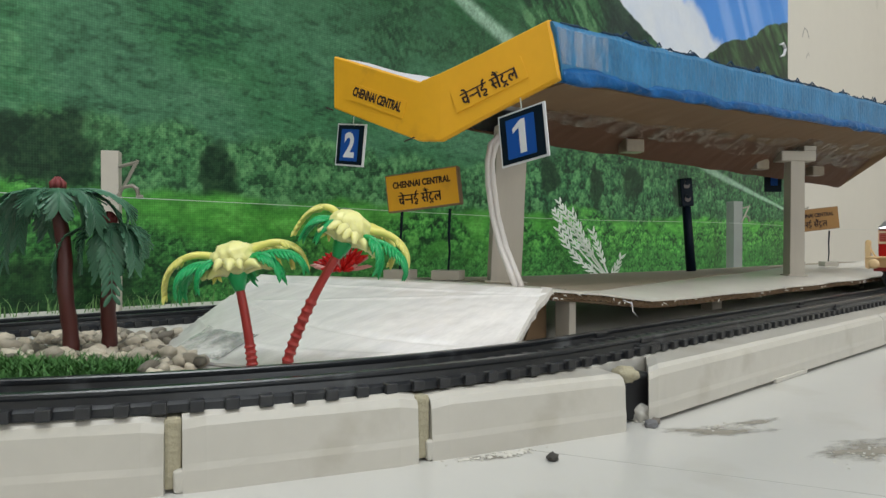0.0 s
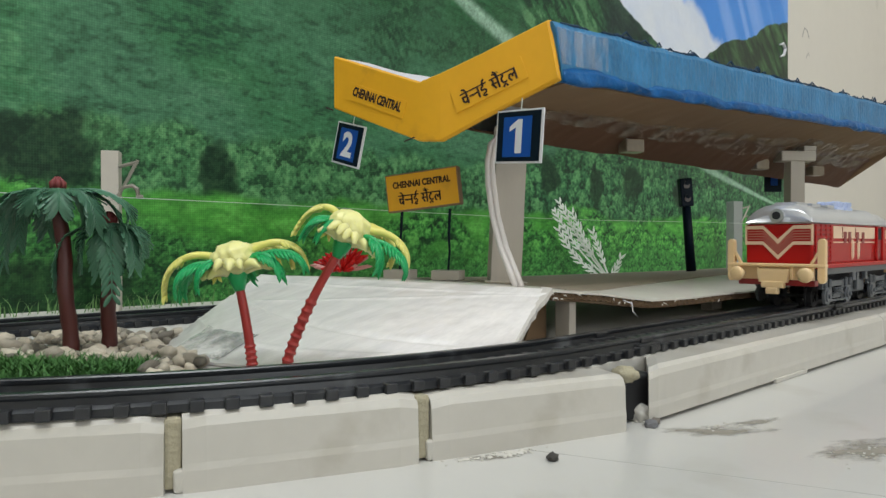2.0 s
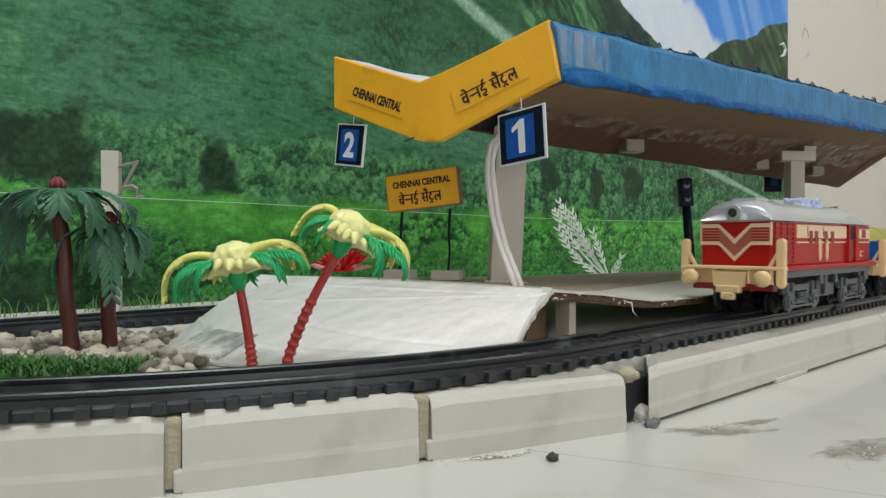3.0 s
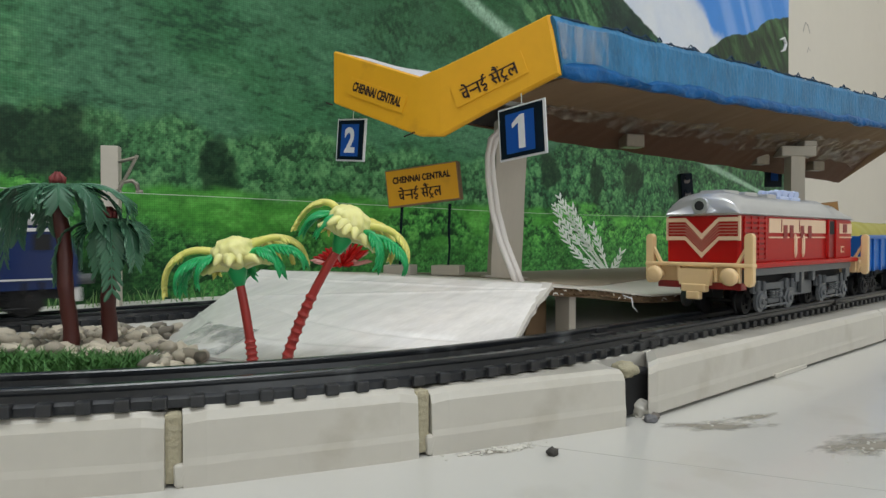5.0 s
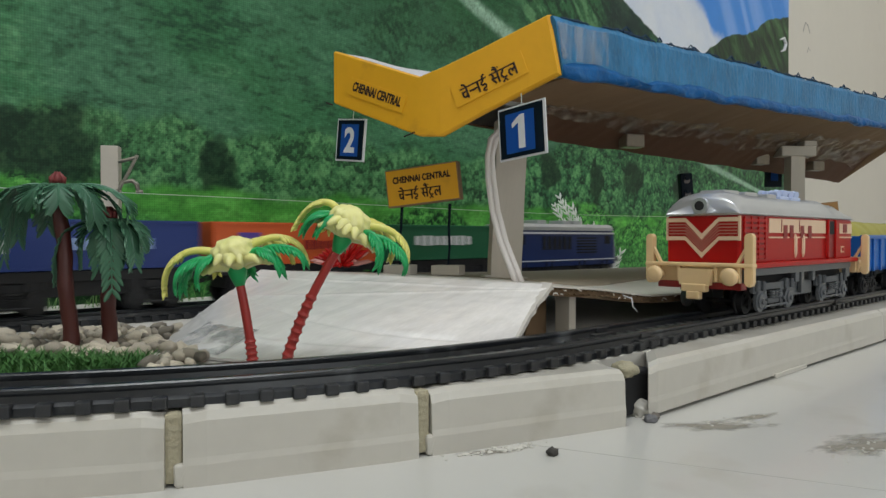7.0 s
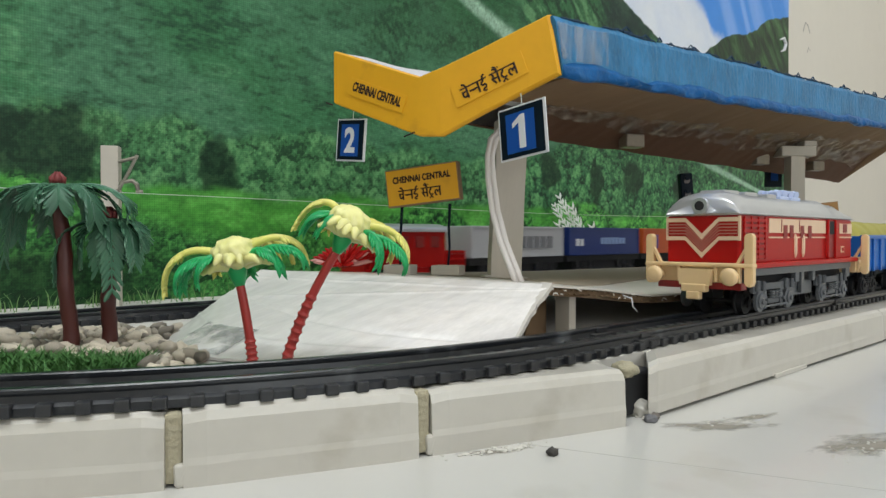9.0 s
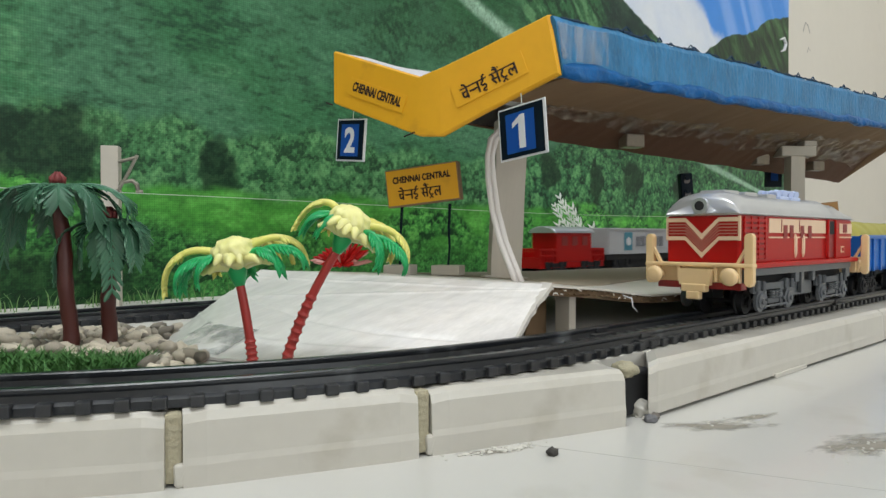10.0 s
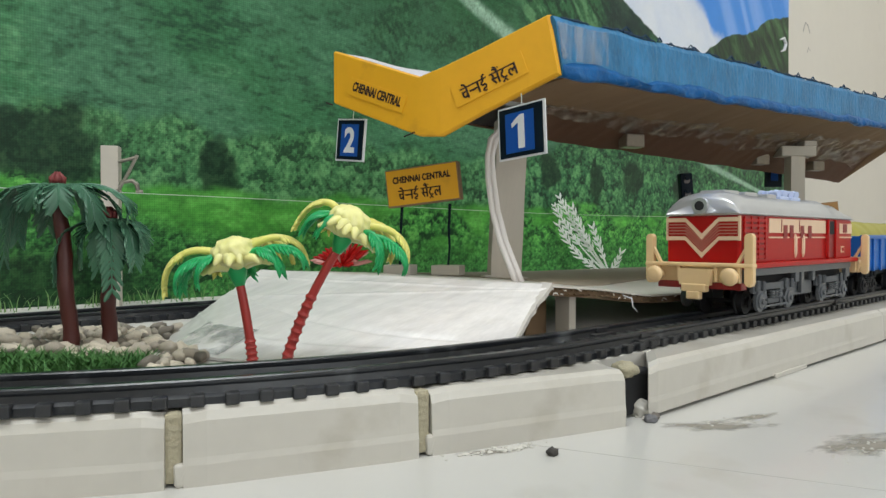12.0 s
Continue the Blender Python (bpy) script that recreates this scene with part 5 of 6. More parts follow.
        part("door_rail", tube(bmesh.new(), [(0.0862, sd * (hw + 0.0008), z) for z in (0.0200, 0.0290)], 0.0003, 6), RED, root)
        # flat black panel paints the dark of the open doorway
        part("cab_opening_shade", boxes((0.0895, 0.0965, y0 - (0.0002 if sd < 0 else 0), y1 + (0.0002 if sd > 0 else 0), 0.0292, 0.0348)), DARK, root, "black panel painting the dark of the open cab doorway")
        part("cab_window", boxes((0.108, 0.1130, y0 - (0.0002 if sd < 0 else 0), y1 + (0.0002 if sd > 0 else 0), 0.0300, 0.0338)), RED_DARK, root)
        part("number_panel", boxes((0.106, 0.110, y0, y1, 0.0212, 0.0240)), CREAM_PRINT, root)
        part("number_panel_centre", boxes((0.1068, 0.1092, y0 - (0.0002 if sd < 0 else 0), y1 + (0.0002 if sd > 0 else 0), 0.0218, 0.0234)), RED, root)
        bogie_side(root, 0.0330, sd * 0.0126, 0.036, sd)
        bogie_side(root, L - 0.0310, sd * 0.0126, 0.036, sd)
        part("side_step", boxes((L / 2 - 0.0035, L / 2 - 0.0005, *sorted((sd * 0.0128, sd * 0.0142)), 0.0060, 0.0170), bevel=0.0002), GREY, root)
    # cream end beams with handrails and buffers
    for x, s in ((0.0, 1), (L, -1)):
        bm = bmesh.new()
        a, b = sorted((x, x + s * 0.0024))
        box(bm, a, b + (0.0014 if s > 0 else 0), -W / 2, W / 2, 0.0176, 0.0190, 0.0004)
        box(bm, x + s * 0.0026 - 0.0006, x + s * 0.0026 + 0.0006, -0.0150, 0.0150, 0.0118, 0.0178, 0.0003)
        for y in (-0.0150, -0.0068, 0.0068, 0.0150):
            box(bm, a + 0.0004, b, y - 0.0005, y + 0.0005, 0.0124, 0.0178, 0.0002)
        beam = part("end_beam", bm, CREAM, root, "cream plastic end beam")
        for y in (-1, 1):
            yy = y * (W / 2 - 0.0016)
            bm = bmesh.new()
            lo, hi = sorted((x + s * 0.0002, x + s * 0.0030))
            cap = [(yy + 0.0015 * math.cos(q), 0.0278 + 0.0015 * math.sin(q)) for q in [math.pi * k / 8 for k in range(9)]]
            prism(bm, [(yy - 0.0015, 0.0125), (yy - 0.0008, 0.0112), (yy + 0.0008, 0.0112), (yy + 0.0015, 0.0125)] + cap, lo, hi, "x")
            bmesh.ops.bevel(bm, geom=[e for e in bm.edges if e.calc_face_angle(0) > 0.9], offset=0.0003, segments=2, affect="EDGES")
            prism(bm, [(yy - y * 0.0012, 0.0250), (yy - y * 0.0046, 0.0189), (yy - y * 0.0034, 0.0189), (yy - y * 0.0012, 0.0232)], lo + 0.0006, hi - 0.0008, "x")
            part("handrail", bm, CREAM, beam, "upright cream handrail plate")
            bm = bmesh.new()
            yb = y * 0.0138
            tube(bm, [(x + s * 0.001, yb, 0.0146), (x - s * 0.0030, yb, 0.0146)], 0.0015, 12)
            tube(bm, [(x - s * 0.0028, yb, 0.0146), (x - s * 0.0036, yb, 0.0146), (x - s * 0.0046, yb, 0.0146), (x - s * 0.0051, yb, 0.0146)], [0.0024, 0.0031, 0.0030, 0.0018], 18)
            part("buffer", bm, CREAM, beam, smooth=True)
        bm = bmesh.new()
        a, b = sorted((x - s * 0.0014, x + s * 0.001))
        prism(bm, [(-0.0062, 0.0168), (0.0062, 0.0168), (0.0056, 0.0112), (-0.0056, 0.0112)], a, b, "x")
        box(bm, a - 0.0008, b, -0.0045, 0.0045, 0.0088, 0.0116, 0.0004)
        box(bm, a - 0.0012, b - 0.0006, -0.0024, 0.0024, 0.0062, 0.0090, 0.0004)
        part("coupler", bm, CREAM, beam)
    # cream corner trim of the nose
    part("corner_trim", boxes((0.0042, 0.0052, -hw - 0.0002, -hw + 0.0005, 0.0268, 0.0354)), CREAM_PRINT, root)
    part("corner_trim", boxes((0.0042, 0.0052, hw - 0.0005, hw + 0.0002, 0.0268, 0.0354)), CREAM_PRINT, root)
    return root, [wheelset(root, x) for x in (0.0208, 0.0452, L - 0.0432, L - 0.0188)]


def build_gondola(u, label, group=""):
    """Blue open goods wagon with a lumpy yellow load."""
    L, w = 0.098, 0.0155
    root = thing("toy_wagon", upose(u, NEAR_V, RAIL_Z), label, "wagon", "wagons behind the red locomotive")
    part("floor", boxes((0.0, L, -w, w, 0.0120, 0.0140), bevel=0.0003), BLUE, root)
    for sd in (-1, 1):
        bm = bmesh.new()
        box(bm, 0, L, *sorted((sd * w, sd * (w - 0.0012))), 0.0120, 0.0280, 0.0003)
        for i in range(9):
            x = 0.004 + i * (L - 0.009) / 8
            box(bm, x, x + 0.0016, *sorted((sd * w, sd * (w + 0.0009))), 0.0118, 0.0282, 0.0002)
        box(bm, -0.0003, L + 0.0003, *sorted((sd * (w - 0.001), sd * (w + 0.0012))), 0.0272, 0.0290, 0.0002)
        part("side_wall", bm, BLUE, root)
        bogie_side(root, 0.021, sd * 0.0105, 0.021, sd, DARK)
        bogie_side(root, L - 0.021, sd * 0.0105, 0.021, sd, DARK)
    for x in (0.0, L - 0.0012):
        part("end_wall", boxes((x, x + 0.0012, -w, w, 0.0120, 0.0285), bevel=0.0002), BLUE, root)
    bm = bmesh.new()

    def heap(a, b):
        x, y = 0.002 + a * (L - 0.004), (b - 0.5) * 2 * (w - 0.0015)
        z = 0.0275 + 0.0078 * (1 - (2 * b - 1) ** 4) * min(1, a * 12, (1 - a) * 12) + 0.0012 * noise.noise(Vector((a * 14, b * 4, 1)))
        return Vector((x, y, z))
    part("load", grid_sheet(bm, heap, 40, 12, 0.002), LOAD, root, "dull yellow moulded load", True)
    part("drawbar", boxes((-0.010, 0.001, -0.0018, 0.0018, 0.0092, 0.0112), bevel=0.0003), DARK, root)
    part("underframe", boxes((0.006, L - 0.006, -0.008, 0.008, 0.0090, 0.0121)), DARK, root)
    return root, [wheelset(root, x) for x in (0.0134, 0.0286, L - 0.0286, L - 0.0134)]


def build_electric():
    """The navy electric locomotive: local x runs back from its nose along the train."""
    L, w = 0.119, 0.0110
    root = thing("toy_locomotive", upose(0, FAR_V, RAIL_Z), "navy blue toy electric locomotive with silver roof", "locomotive")

    def sec(x, hw_, z0, z1):
        return [(x, -hw_, z0), (x, -hw_, z1 - 0.002), (x, -hw_ + 0.0015, z1), (x, hw_ - 0.0015, z1), (x, hw_, z1 - 0.002), (x, hw_, z0)]
    bm = loft(bmesh.new(), [sec(-0.001, w * 0.9, 0.0100, 0.0215), sec(-0.0052, w, 0.0095, 0.0325), sec(-L + 0.0052, w, 0.0095, 0.0325), sec(-L + 0.001, w * 0.9, 0.0100, 0.0215)])
    part("body", bm, NAVY, root)
    bm = loft(bmesh.new(), [sec(-0.0048, w * 0.96, 0.0323, 0.0355), sec(-0.009, w * 0.96, 0.0323, 0.0365), sec(-L + 0.009, w * 0.96, 0.0323, 0.0365), sec(-L + 0.0048, w * 0.96, 0.0323, 0.0355)])
    roof = part("roof", bm, SILVER, root, "silver roof")
    for x in (-0.040, -0.052, -0.078):
        part("roof_box", boxes((x - 0.0045, x + 0.0045, -0.006, 0.006, 0.0363, 0.0390), bevel=0.0006), SILVER, roof)
    for sd in (-1, 1):
        y = sorted((sd * w, sd * (w + 0.0004)))
        part("pale_stripe", boxes((-L + 0.005, -0.005, *y, 0.0300, 0.0312)), PRINT_WHITE, root, "pale painted stripe")
        part("pale_stripe", boxes((-L + 0.005, -0.005, *y, 0.0128, 0.0134)), PRINT_WHITE, root)
        for i in range(6):
            x = -0.058 - i * 0.0052
            part("louvre", boxes((x, x + 0.0036, *y, 0.0200, 0.0285)), DARK, root)
        for i in range(6):
            part("louvre_line", boxes((-0.048, -0.026, *y, 0.0175 + i * 0.0019, 0.0183 + i * 0.0019)), DARK, root)
        for x in (-0.016, -L + 0.012):
            part("cab_window", boxes((x, x + 0.006, *y, 0.0235, 0.0290)), DARK, root)
        for x in (-0.029, -L + 0.029):
            bogie_side(root, x, sd * 0.0090, 0.036, sd, DARK)
    for x, s in ((0.0, 1), (-L, -1)):
        for y in (-0.0068, 0.0068):
            part("buffer", disc(bmesh.new(), (x + s * 0.0018, y, 0.0125), (1, 0, 0), 0.0020, 0.005, 12), GREY, root)
        part("windscreen", boxes((x - s * 0.0048 - 0.0006, x - s * 0.0048 + 0.0006, -0.0082, 0.0082, 0.0245, 0.0295)), DARK, root)
        part("cow_catcher", boxes((*sorted((x, x - s * 0.004)), -0.0095, 0.0095, 0.0045, 0.0098), bevel=0.0004), PRINT_WHITE if s > 0 else DARK, root)
    part("underframe", boxes((-L + 0.006, -0.006, -0.0085, 0.0085, 0.0060, 0.0100)), DARK, root)
    return root, [wheelset(root, x, 0.0042) for x in (-0.018, -0.040, -L + 0.040, -L + 0.018)]


def build_flatcar(material, label, decor):
    """Black flat wagon with one container."""
    L, w = 0.0868, 0.0105
    root = thing("toy_wagon", upose(0, FAR_V, RAIL_Z), label, "wagon", "container wagons")
    part("chassis", boxes((-L, 0, -0.0100, 0.0100, 0.0118, 0.0158), (-L + 0.008, -0.008, -0.0088, 0.0088, 0.0062, 0.0120), bevel=0.0003), DARK, root, "black flat chassis")
    bm = bmesh.new()
    box(bm, -L + 0.001, -0.001, -w, w, 0.0159, 0.0345, 0.0005)
    for sd in (-1, 1):
        for z in (0.0161, 0.0333):
            box(bm, -L + 0.001, -0.001, *sorted((sd * w, sd * (w + 0.0004))), z, z + 0.0010)
        for x in (-L + 0.0012, -0.0022):
            box(bm, x, x + 0.0010, *sorted((sd * w, sd * (w + 0.0004))), 0.0161, 0.0343)
    cont = part("container", bm, material, root, "painted shipping container")
    decor(cont, L, w)
    for sd in (-1, 1):
        for x in (-0.019, -L + 0.019):
            bogie_side(root, x, sd * 0.0089, 0.020, sd, DARK)
    part("drawbar", boxes((-L - 0.0035, -L + 0.002, -0.0015, 0.0015, 0.0088, 0.0104)), DARK, root)
    return root, [wheelset(root, x, 0.0040) for x in (-0.0118, -0.0262, -L + 0.0262, -L + 0.0118)]


def bars(parent, cx, z, n, size, material, w, seed):
    """Unreadable or brand lettering, as a row of plain bars."""
    rnd = random.Random(seed)
    for sd in (-1, 1):
        for i in range(n):
            x = cx + (i - (n - 1) / 2) * size * 0.95
            h = size * rnd.uniform(0.9, 1.1)
            part("letter_bar", boxes((x - size * 0.36, x + size * 0.36, *sorted((sd * w, sd * (w + 0.0005))), z - h / 2, z + h / 2)), material, parent)


def decor_green(c, L, w):
    bars(c, -L * 0.52, 0.0262, 9, 0.0050, PRINT_WHITE, w, 1)


def decor_orange(c, L, w):
    bars(c, -L * 0.36, 0.0245, 6, 0.0040, RED_DARK, w, 2)
    for sd in (-1, 1):
        part("print_patch", boxes((-L * 0.86, -L * 0.74, *sorted((sd * w, sd * (w + 0.0005))), 0.0195, 0.0300), bevel=0.0002), PURPLE, c, "purple printed patch")


def decor_blue(c, L, w):
    bars(c, -L * 0.40, 0.0255, 7, 0.0046, mat("pale_blue_print", (0.25, 0.35, 0.6), 0.5), w, 3)
    bars(c, -L * 0.85, 0.0245, 2, 0.0050, PRINT_WHITE, w, 4)


def decor_silver(c, L, w):
    bars(c, -L * 0.36, 0.0250, 6, 0.0068, mat("grey_print", (0.2, 0.2, 0.22), 0.5), w, 5)
    for sd in (-1, 1):
        part("print_patch", boxes((-L * 0.76, -L * 0.64, *sorted((sd * w, sd * (w + 0.0005))), 0.0185, 0.0315), bevel=0.0002), TEAL, c, "teal printed square")
        part("print_star", disc(bmesh.new(), (-L * 0.70, sd * (w + 0.0005), 0.0250), (0, 1, 0), 0.0032, 0.0006, 7), PRINT_WHITE, c)


def build_brake_van():
    L, w = 0.070, 0.0103
    root = thing("toy_wagon", upose(0, FAR_V, RAIL_Z), "red toy brake van with silver roof and open ends", "wagon")
    part("chassis", boxes((-L, 0, -0.0100, 0.0100, 0.0080, 0.0120), bevel=0.0003), RED, root)
    part("cabin", boxes((-0.053, -0.015, -w, w, 0.0118, 0.0310), bevel=0.0005), RED, root)
    bm = bmesh.new()
    secs = []
    for x in (-0.0555, -0.0550, -0.0130, -0.0125):
        e = 0.0006 if x in (-0.0555, -0.0125) else 0
        secs.append([(x, (w + 0.0008 - e) * math.cos(a), 0.0308 + (0.0044 - e) * math.sin(a)) for a in [math.pi * k / 10 for k in range(11)]])
    part("roof", loft(bm, secs), SILVER, root, "curved silver roof")
    for sd in (-1, 1):
        ys = sorted((sd * w, sd * (w - 0.0010)))
        for a, b in ((-L, -0.053), (-0.015, 0.0)):
            for z0, z1 in ((0.0192, 0.0206), (0.0155, 0.0165)):
                part("rail_bar", boxes((a, b, *ys, z0, z1), bevel=0.0002), RED, root)
            for x in np.linspace(a + 0.0001, b - 0.0013, 6):
                part("rail_post", boxes((x, x + 0.0012, ys[0] - 0.0001, ys[1] + 0.0001, 0.0118, 0.0205)), RED, root)
            part("side_panel", boxes((a, b, *sorted((sd * (w - 0.0012), sd * (w - 0.0016))), 0.0118, 0.0185)), RED, root)
        for x in (-0.048, -0.037, -0.026):
            part("cabin_window", boxes((x, x + 0.006, *sorted((sd * w, sd * (w + 0.0004))), 0.0225, 0.0285)), RED_DARK, root)
        for x in (-0.016, -L + 0.016):
            bogie_side(root, x, sd * 0.0089, 0.020, sd, DARK)
    for x in (-L, -0.0012):
        part("end_rail", boxes((x, x + 0.0012, -w + 0.0012, w - 0.0012, 0.0190, 0.0206)), RED, root)
        part("end_panel", boxes((x, x + 0.0012, -w + 0.0012, w - 0.0012, 0.0118, 0.0150)), RED, root)
    return root, [wheelset(root, x, 0.0040) for x in (-0.0088, -0.0232, -L + 0.0232, -L + 0.0088)]


NEAR_TRAIN = [(build_diesel(), 0.0)]
for k, off in enumerate((0.129, 0.233, 0.337)):
    NEAR_TRAIN.append((build_gondola(0.23 + off, "blue toy goods wagon with a dull yellow load"), off))
FAR_TRAIN = [(build_electric(), 0.0)]
for k, (mt, lab, dec) in enumerate(((C_GREEN, "black toy flat wagon with a green container", decor_green), (C_ORANGE, "black toy flat wagon with an orange container", decor_orange),
                                    (C_BLUE, "black toy flat wagon with a blue container", decor_blue), (C_SILVER, "black toy flat wagon with a silver container", decor_silver))):
    FAR_TRAIN.append((build_flatcar(mt, lab, dec), -0.1230 - 0.0905 * k))
FAR_TRAIN.append((build_brake_van(), -0.1230 - 0.0905 * 4))


# ================= plants =================
def ribbon(bm, secs):
    """A closed strip through rings of four points."""
    rings = [[bm.verts.new(p) for p in s] for s in secs]
    for a, b in zip(rings, rings[1:]):
        for k in range(4):
            bm.faces.new((a[k], a[(k + 1) % 4], b[(k + 1) % 4], b[k]))
    bm.faces.new(rings[0][::-1])
    bm.faces.new(rings[-1])


def arch(base, ang, reach, rise, droop, n, bend=2.3):
    """The line of a leaf's rib, rising from the crown and bending down."""
    d = Vector((math.cos(ang), math.sin(ang), 0))
    return [Vector(base) + d * reach * math.sin(f * 1.5) / math.sin(1.5) + Vector((0, 0, rise * math.sin(min(f * 2.2, 1) * math.pi / 2) - droop * f ** bend)) for f in [i / n for i in range(n + 1)]]


def feather(bm, pts, ang, length, width, rnd):
    """Broad overlapping leaflets with rounded tips along both sides of a rib."""
    n = len(pts) - 1
    s = Vector((-math.sin(ang), math.cos(ang), 0))
    tube(bm, pts, [0.00055 * (1 - 0.6 * i / n) for i in range(n + 1)], 6)
    for i in range(2, n + 1):
        f = i / n
        t = (pts[i] - pts[i - 1]).normalized()
        for side in (-1, 1):
            ln = length * (0.62 + 0.5 * math.sin(math.pi * min(1, 0.1 + 0.85 * f))) * rnd.uniform(0.85, 1.12)
            go = (t * 0.86 + s * side * rnd.uniform(0.55, 0.80) + Vector((0, 0, -0.12))).normalized()
            ac = go.cross(s.cross(t)).normalized()
            up = ac.cross(go).normalized() * 0.00018
            secs = []
            for g, w in ((0.0, 0.35), (0.3, 0.9), (0.7, 1.0), (0.92, 0.62), (1.0, 0.2)):
                c = pts[i] + go * ln * g + Vector((0, 0, -0.16 * ln * g * g))
                a = ac * width * w * 0.5
                secs.append([c + a, c + up * 1.6, c - a, c - up])
            ribbon(bm, secs)


def plume(bm, pts, ang, r, start, finger, rnd):
    """A thick smooth moulded rib with pointed fingers hanging from its outer part."""
    n = len(pts) - 1
    s = Vector((-math.sin(ang), math.cos(ang), 0))
    tube(bm, pts, [r * (1.0 - 0.62 * (i / n) ** 2) for i in range(n + 1)], 8)
    for i in range(int(n * start), n + 1):
        f = i / n
        t = (pts[i] - pts[i - 1]).normalized()
        for side in (-1, 1):
            ln = finger * rnd.uniform(0.7, 1.15) * (1.15 - 0.5 * f)
            go = (t * 0.55 + s * side * 0.62 + Vector((0, 0, -0.55))).normalized()
            a = pts[i] + s * side * r * 0.4
            tube(bm, [a, a + go * ln * 0.5, a + go * ln], [r * 0.55, r * 0.5, r * 0.12], 6)


def build_dark_palm(x, y, z, h, lean, leaves, length, seed, label):
    rnd = random.Random(seed)
    root = thing("toy_palm", pose(x, y, z), label, "palm", "dark green toy palms")
    pts = [(lean * (i / 12) ** 1.2, 0.0006 * math.sin(i), h * i / 12) for i in range(13)]
    part("trunk", tube(bmesh.new(), pts, [0.0021 - 0.0003 * i / 12 + (0.00022 if i % 2 else 0) for i in range(13)], 12), TRUNK_DARK, root, "knobbly maroon plastic trunk", True)
    for a, reach, rise, droop in leaves:
        a = radians(a)
        bm = bmesh.new()
        feather(bm, arch((lean + 0.0014 * math.cos(a), 0.0014 * math.sin(a), h), a, reach, rise, droop, 15), a, length, length * 0.22, rnd)
        part("frond", bm, FROND_DARK, root)
    part("crown_plate", tube(bmesh.new(), [(lean, 0, h - 0.001), (lean, 0, h + 0.0004), (lean, 0, h + 0.0010)], [0.0016, 0.0030, 0.0022], 12), FROND_DARK, root, "flat green crown", True)
    bm = bmesh.new()
    for k in range(6):
        a = k * math.pi / 3
        tube(bm, [(lean + 0.0014 * math.cos(a), 0.0014 * math.sin(a), h + 0.001), (lean + 0.0016 * math.cos(a), 0.0016 * math.sin(a), h + 0.0024), (lean + 0.0005 * math.cos(a), 0.0005 * math.sin(a), h + 0.0042)], [0.0009, 0.0009, 0.0003], 6)
    part("crown_bud", bm, BUD, root, "dull red crown bud", True)
    return root


BUD = mat("dull_red_bud", (0.20, 0.035, 0.035), 0.6)
TALL_LEAVES = ((186, 0.0130, 0.0012, 0.0200), (172, 0.0160, 0.0015, 0.0080), (208, 0.0115, 0.0012, 0.0085), (250, 0.0060, 0.0010, 0.0045), (300, 0.0070, 0.0010, 0.0055), (340, 0.0120, 0.0012, 0.0100), (2, 0.0180, 0.0014, 0.0075), (20, 0.0150, 0.0012, 0.0140), (80, 0.0120, 0.0012, 0.0100), (130, 0.0130, 0.0012, 0.0110), (160, 0.0140, 0.0012, 0.0150))
SHORT_LEAVES = ((262, 0.0035, 0.0005, 0.0130), (356, 0.0085, 0.0010, 0.0070), (338, 0.0080, 0.0010, 0.0120), (300, 0.0050, 0.0005, 0.0195), (198, 0.0125, 0.0008, 0.0160), (215, 0.0060, 0.0008, 0.0110), (80, 0.0060, 0.0008, 0.0120))
build_dark_palm(-0.1045, 0.195, BASE_Z, 0.0470, -0.0034, TALL_LEAVES, 0.0062, 3, "toy palm with maroon trunk and drooping dark green fronds")
build_dark_palm(-0.0963, 0.200, BASE_Z, 0.0375, 0.0004, SHORT_LEAVES, 0.0056, 5, "short toy palm with maroon trunk and drooping dark green fronds")


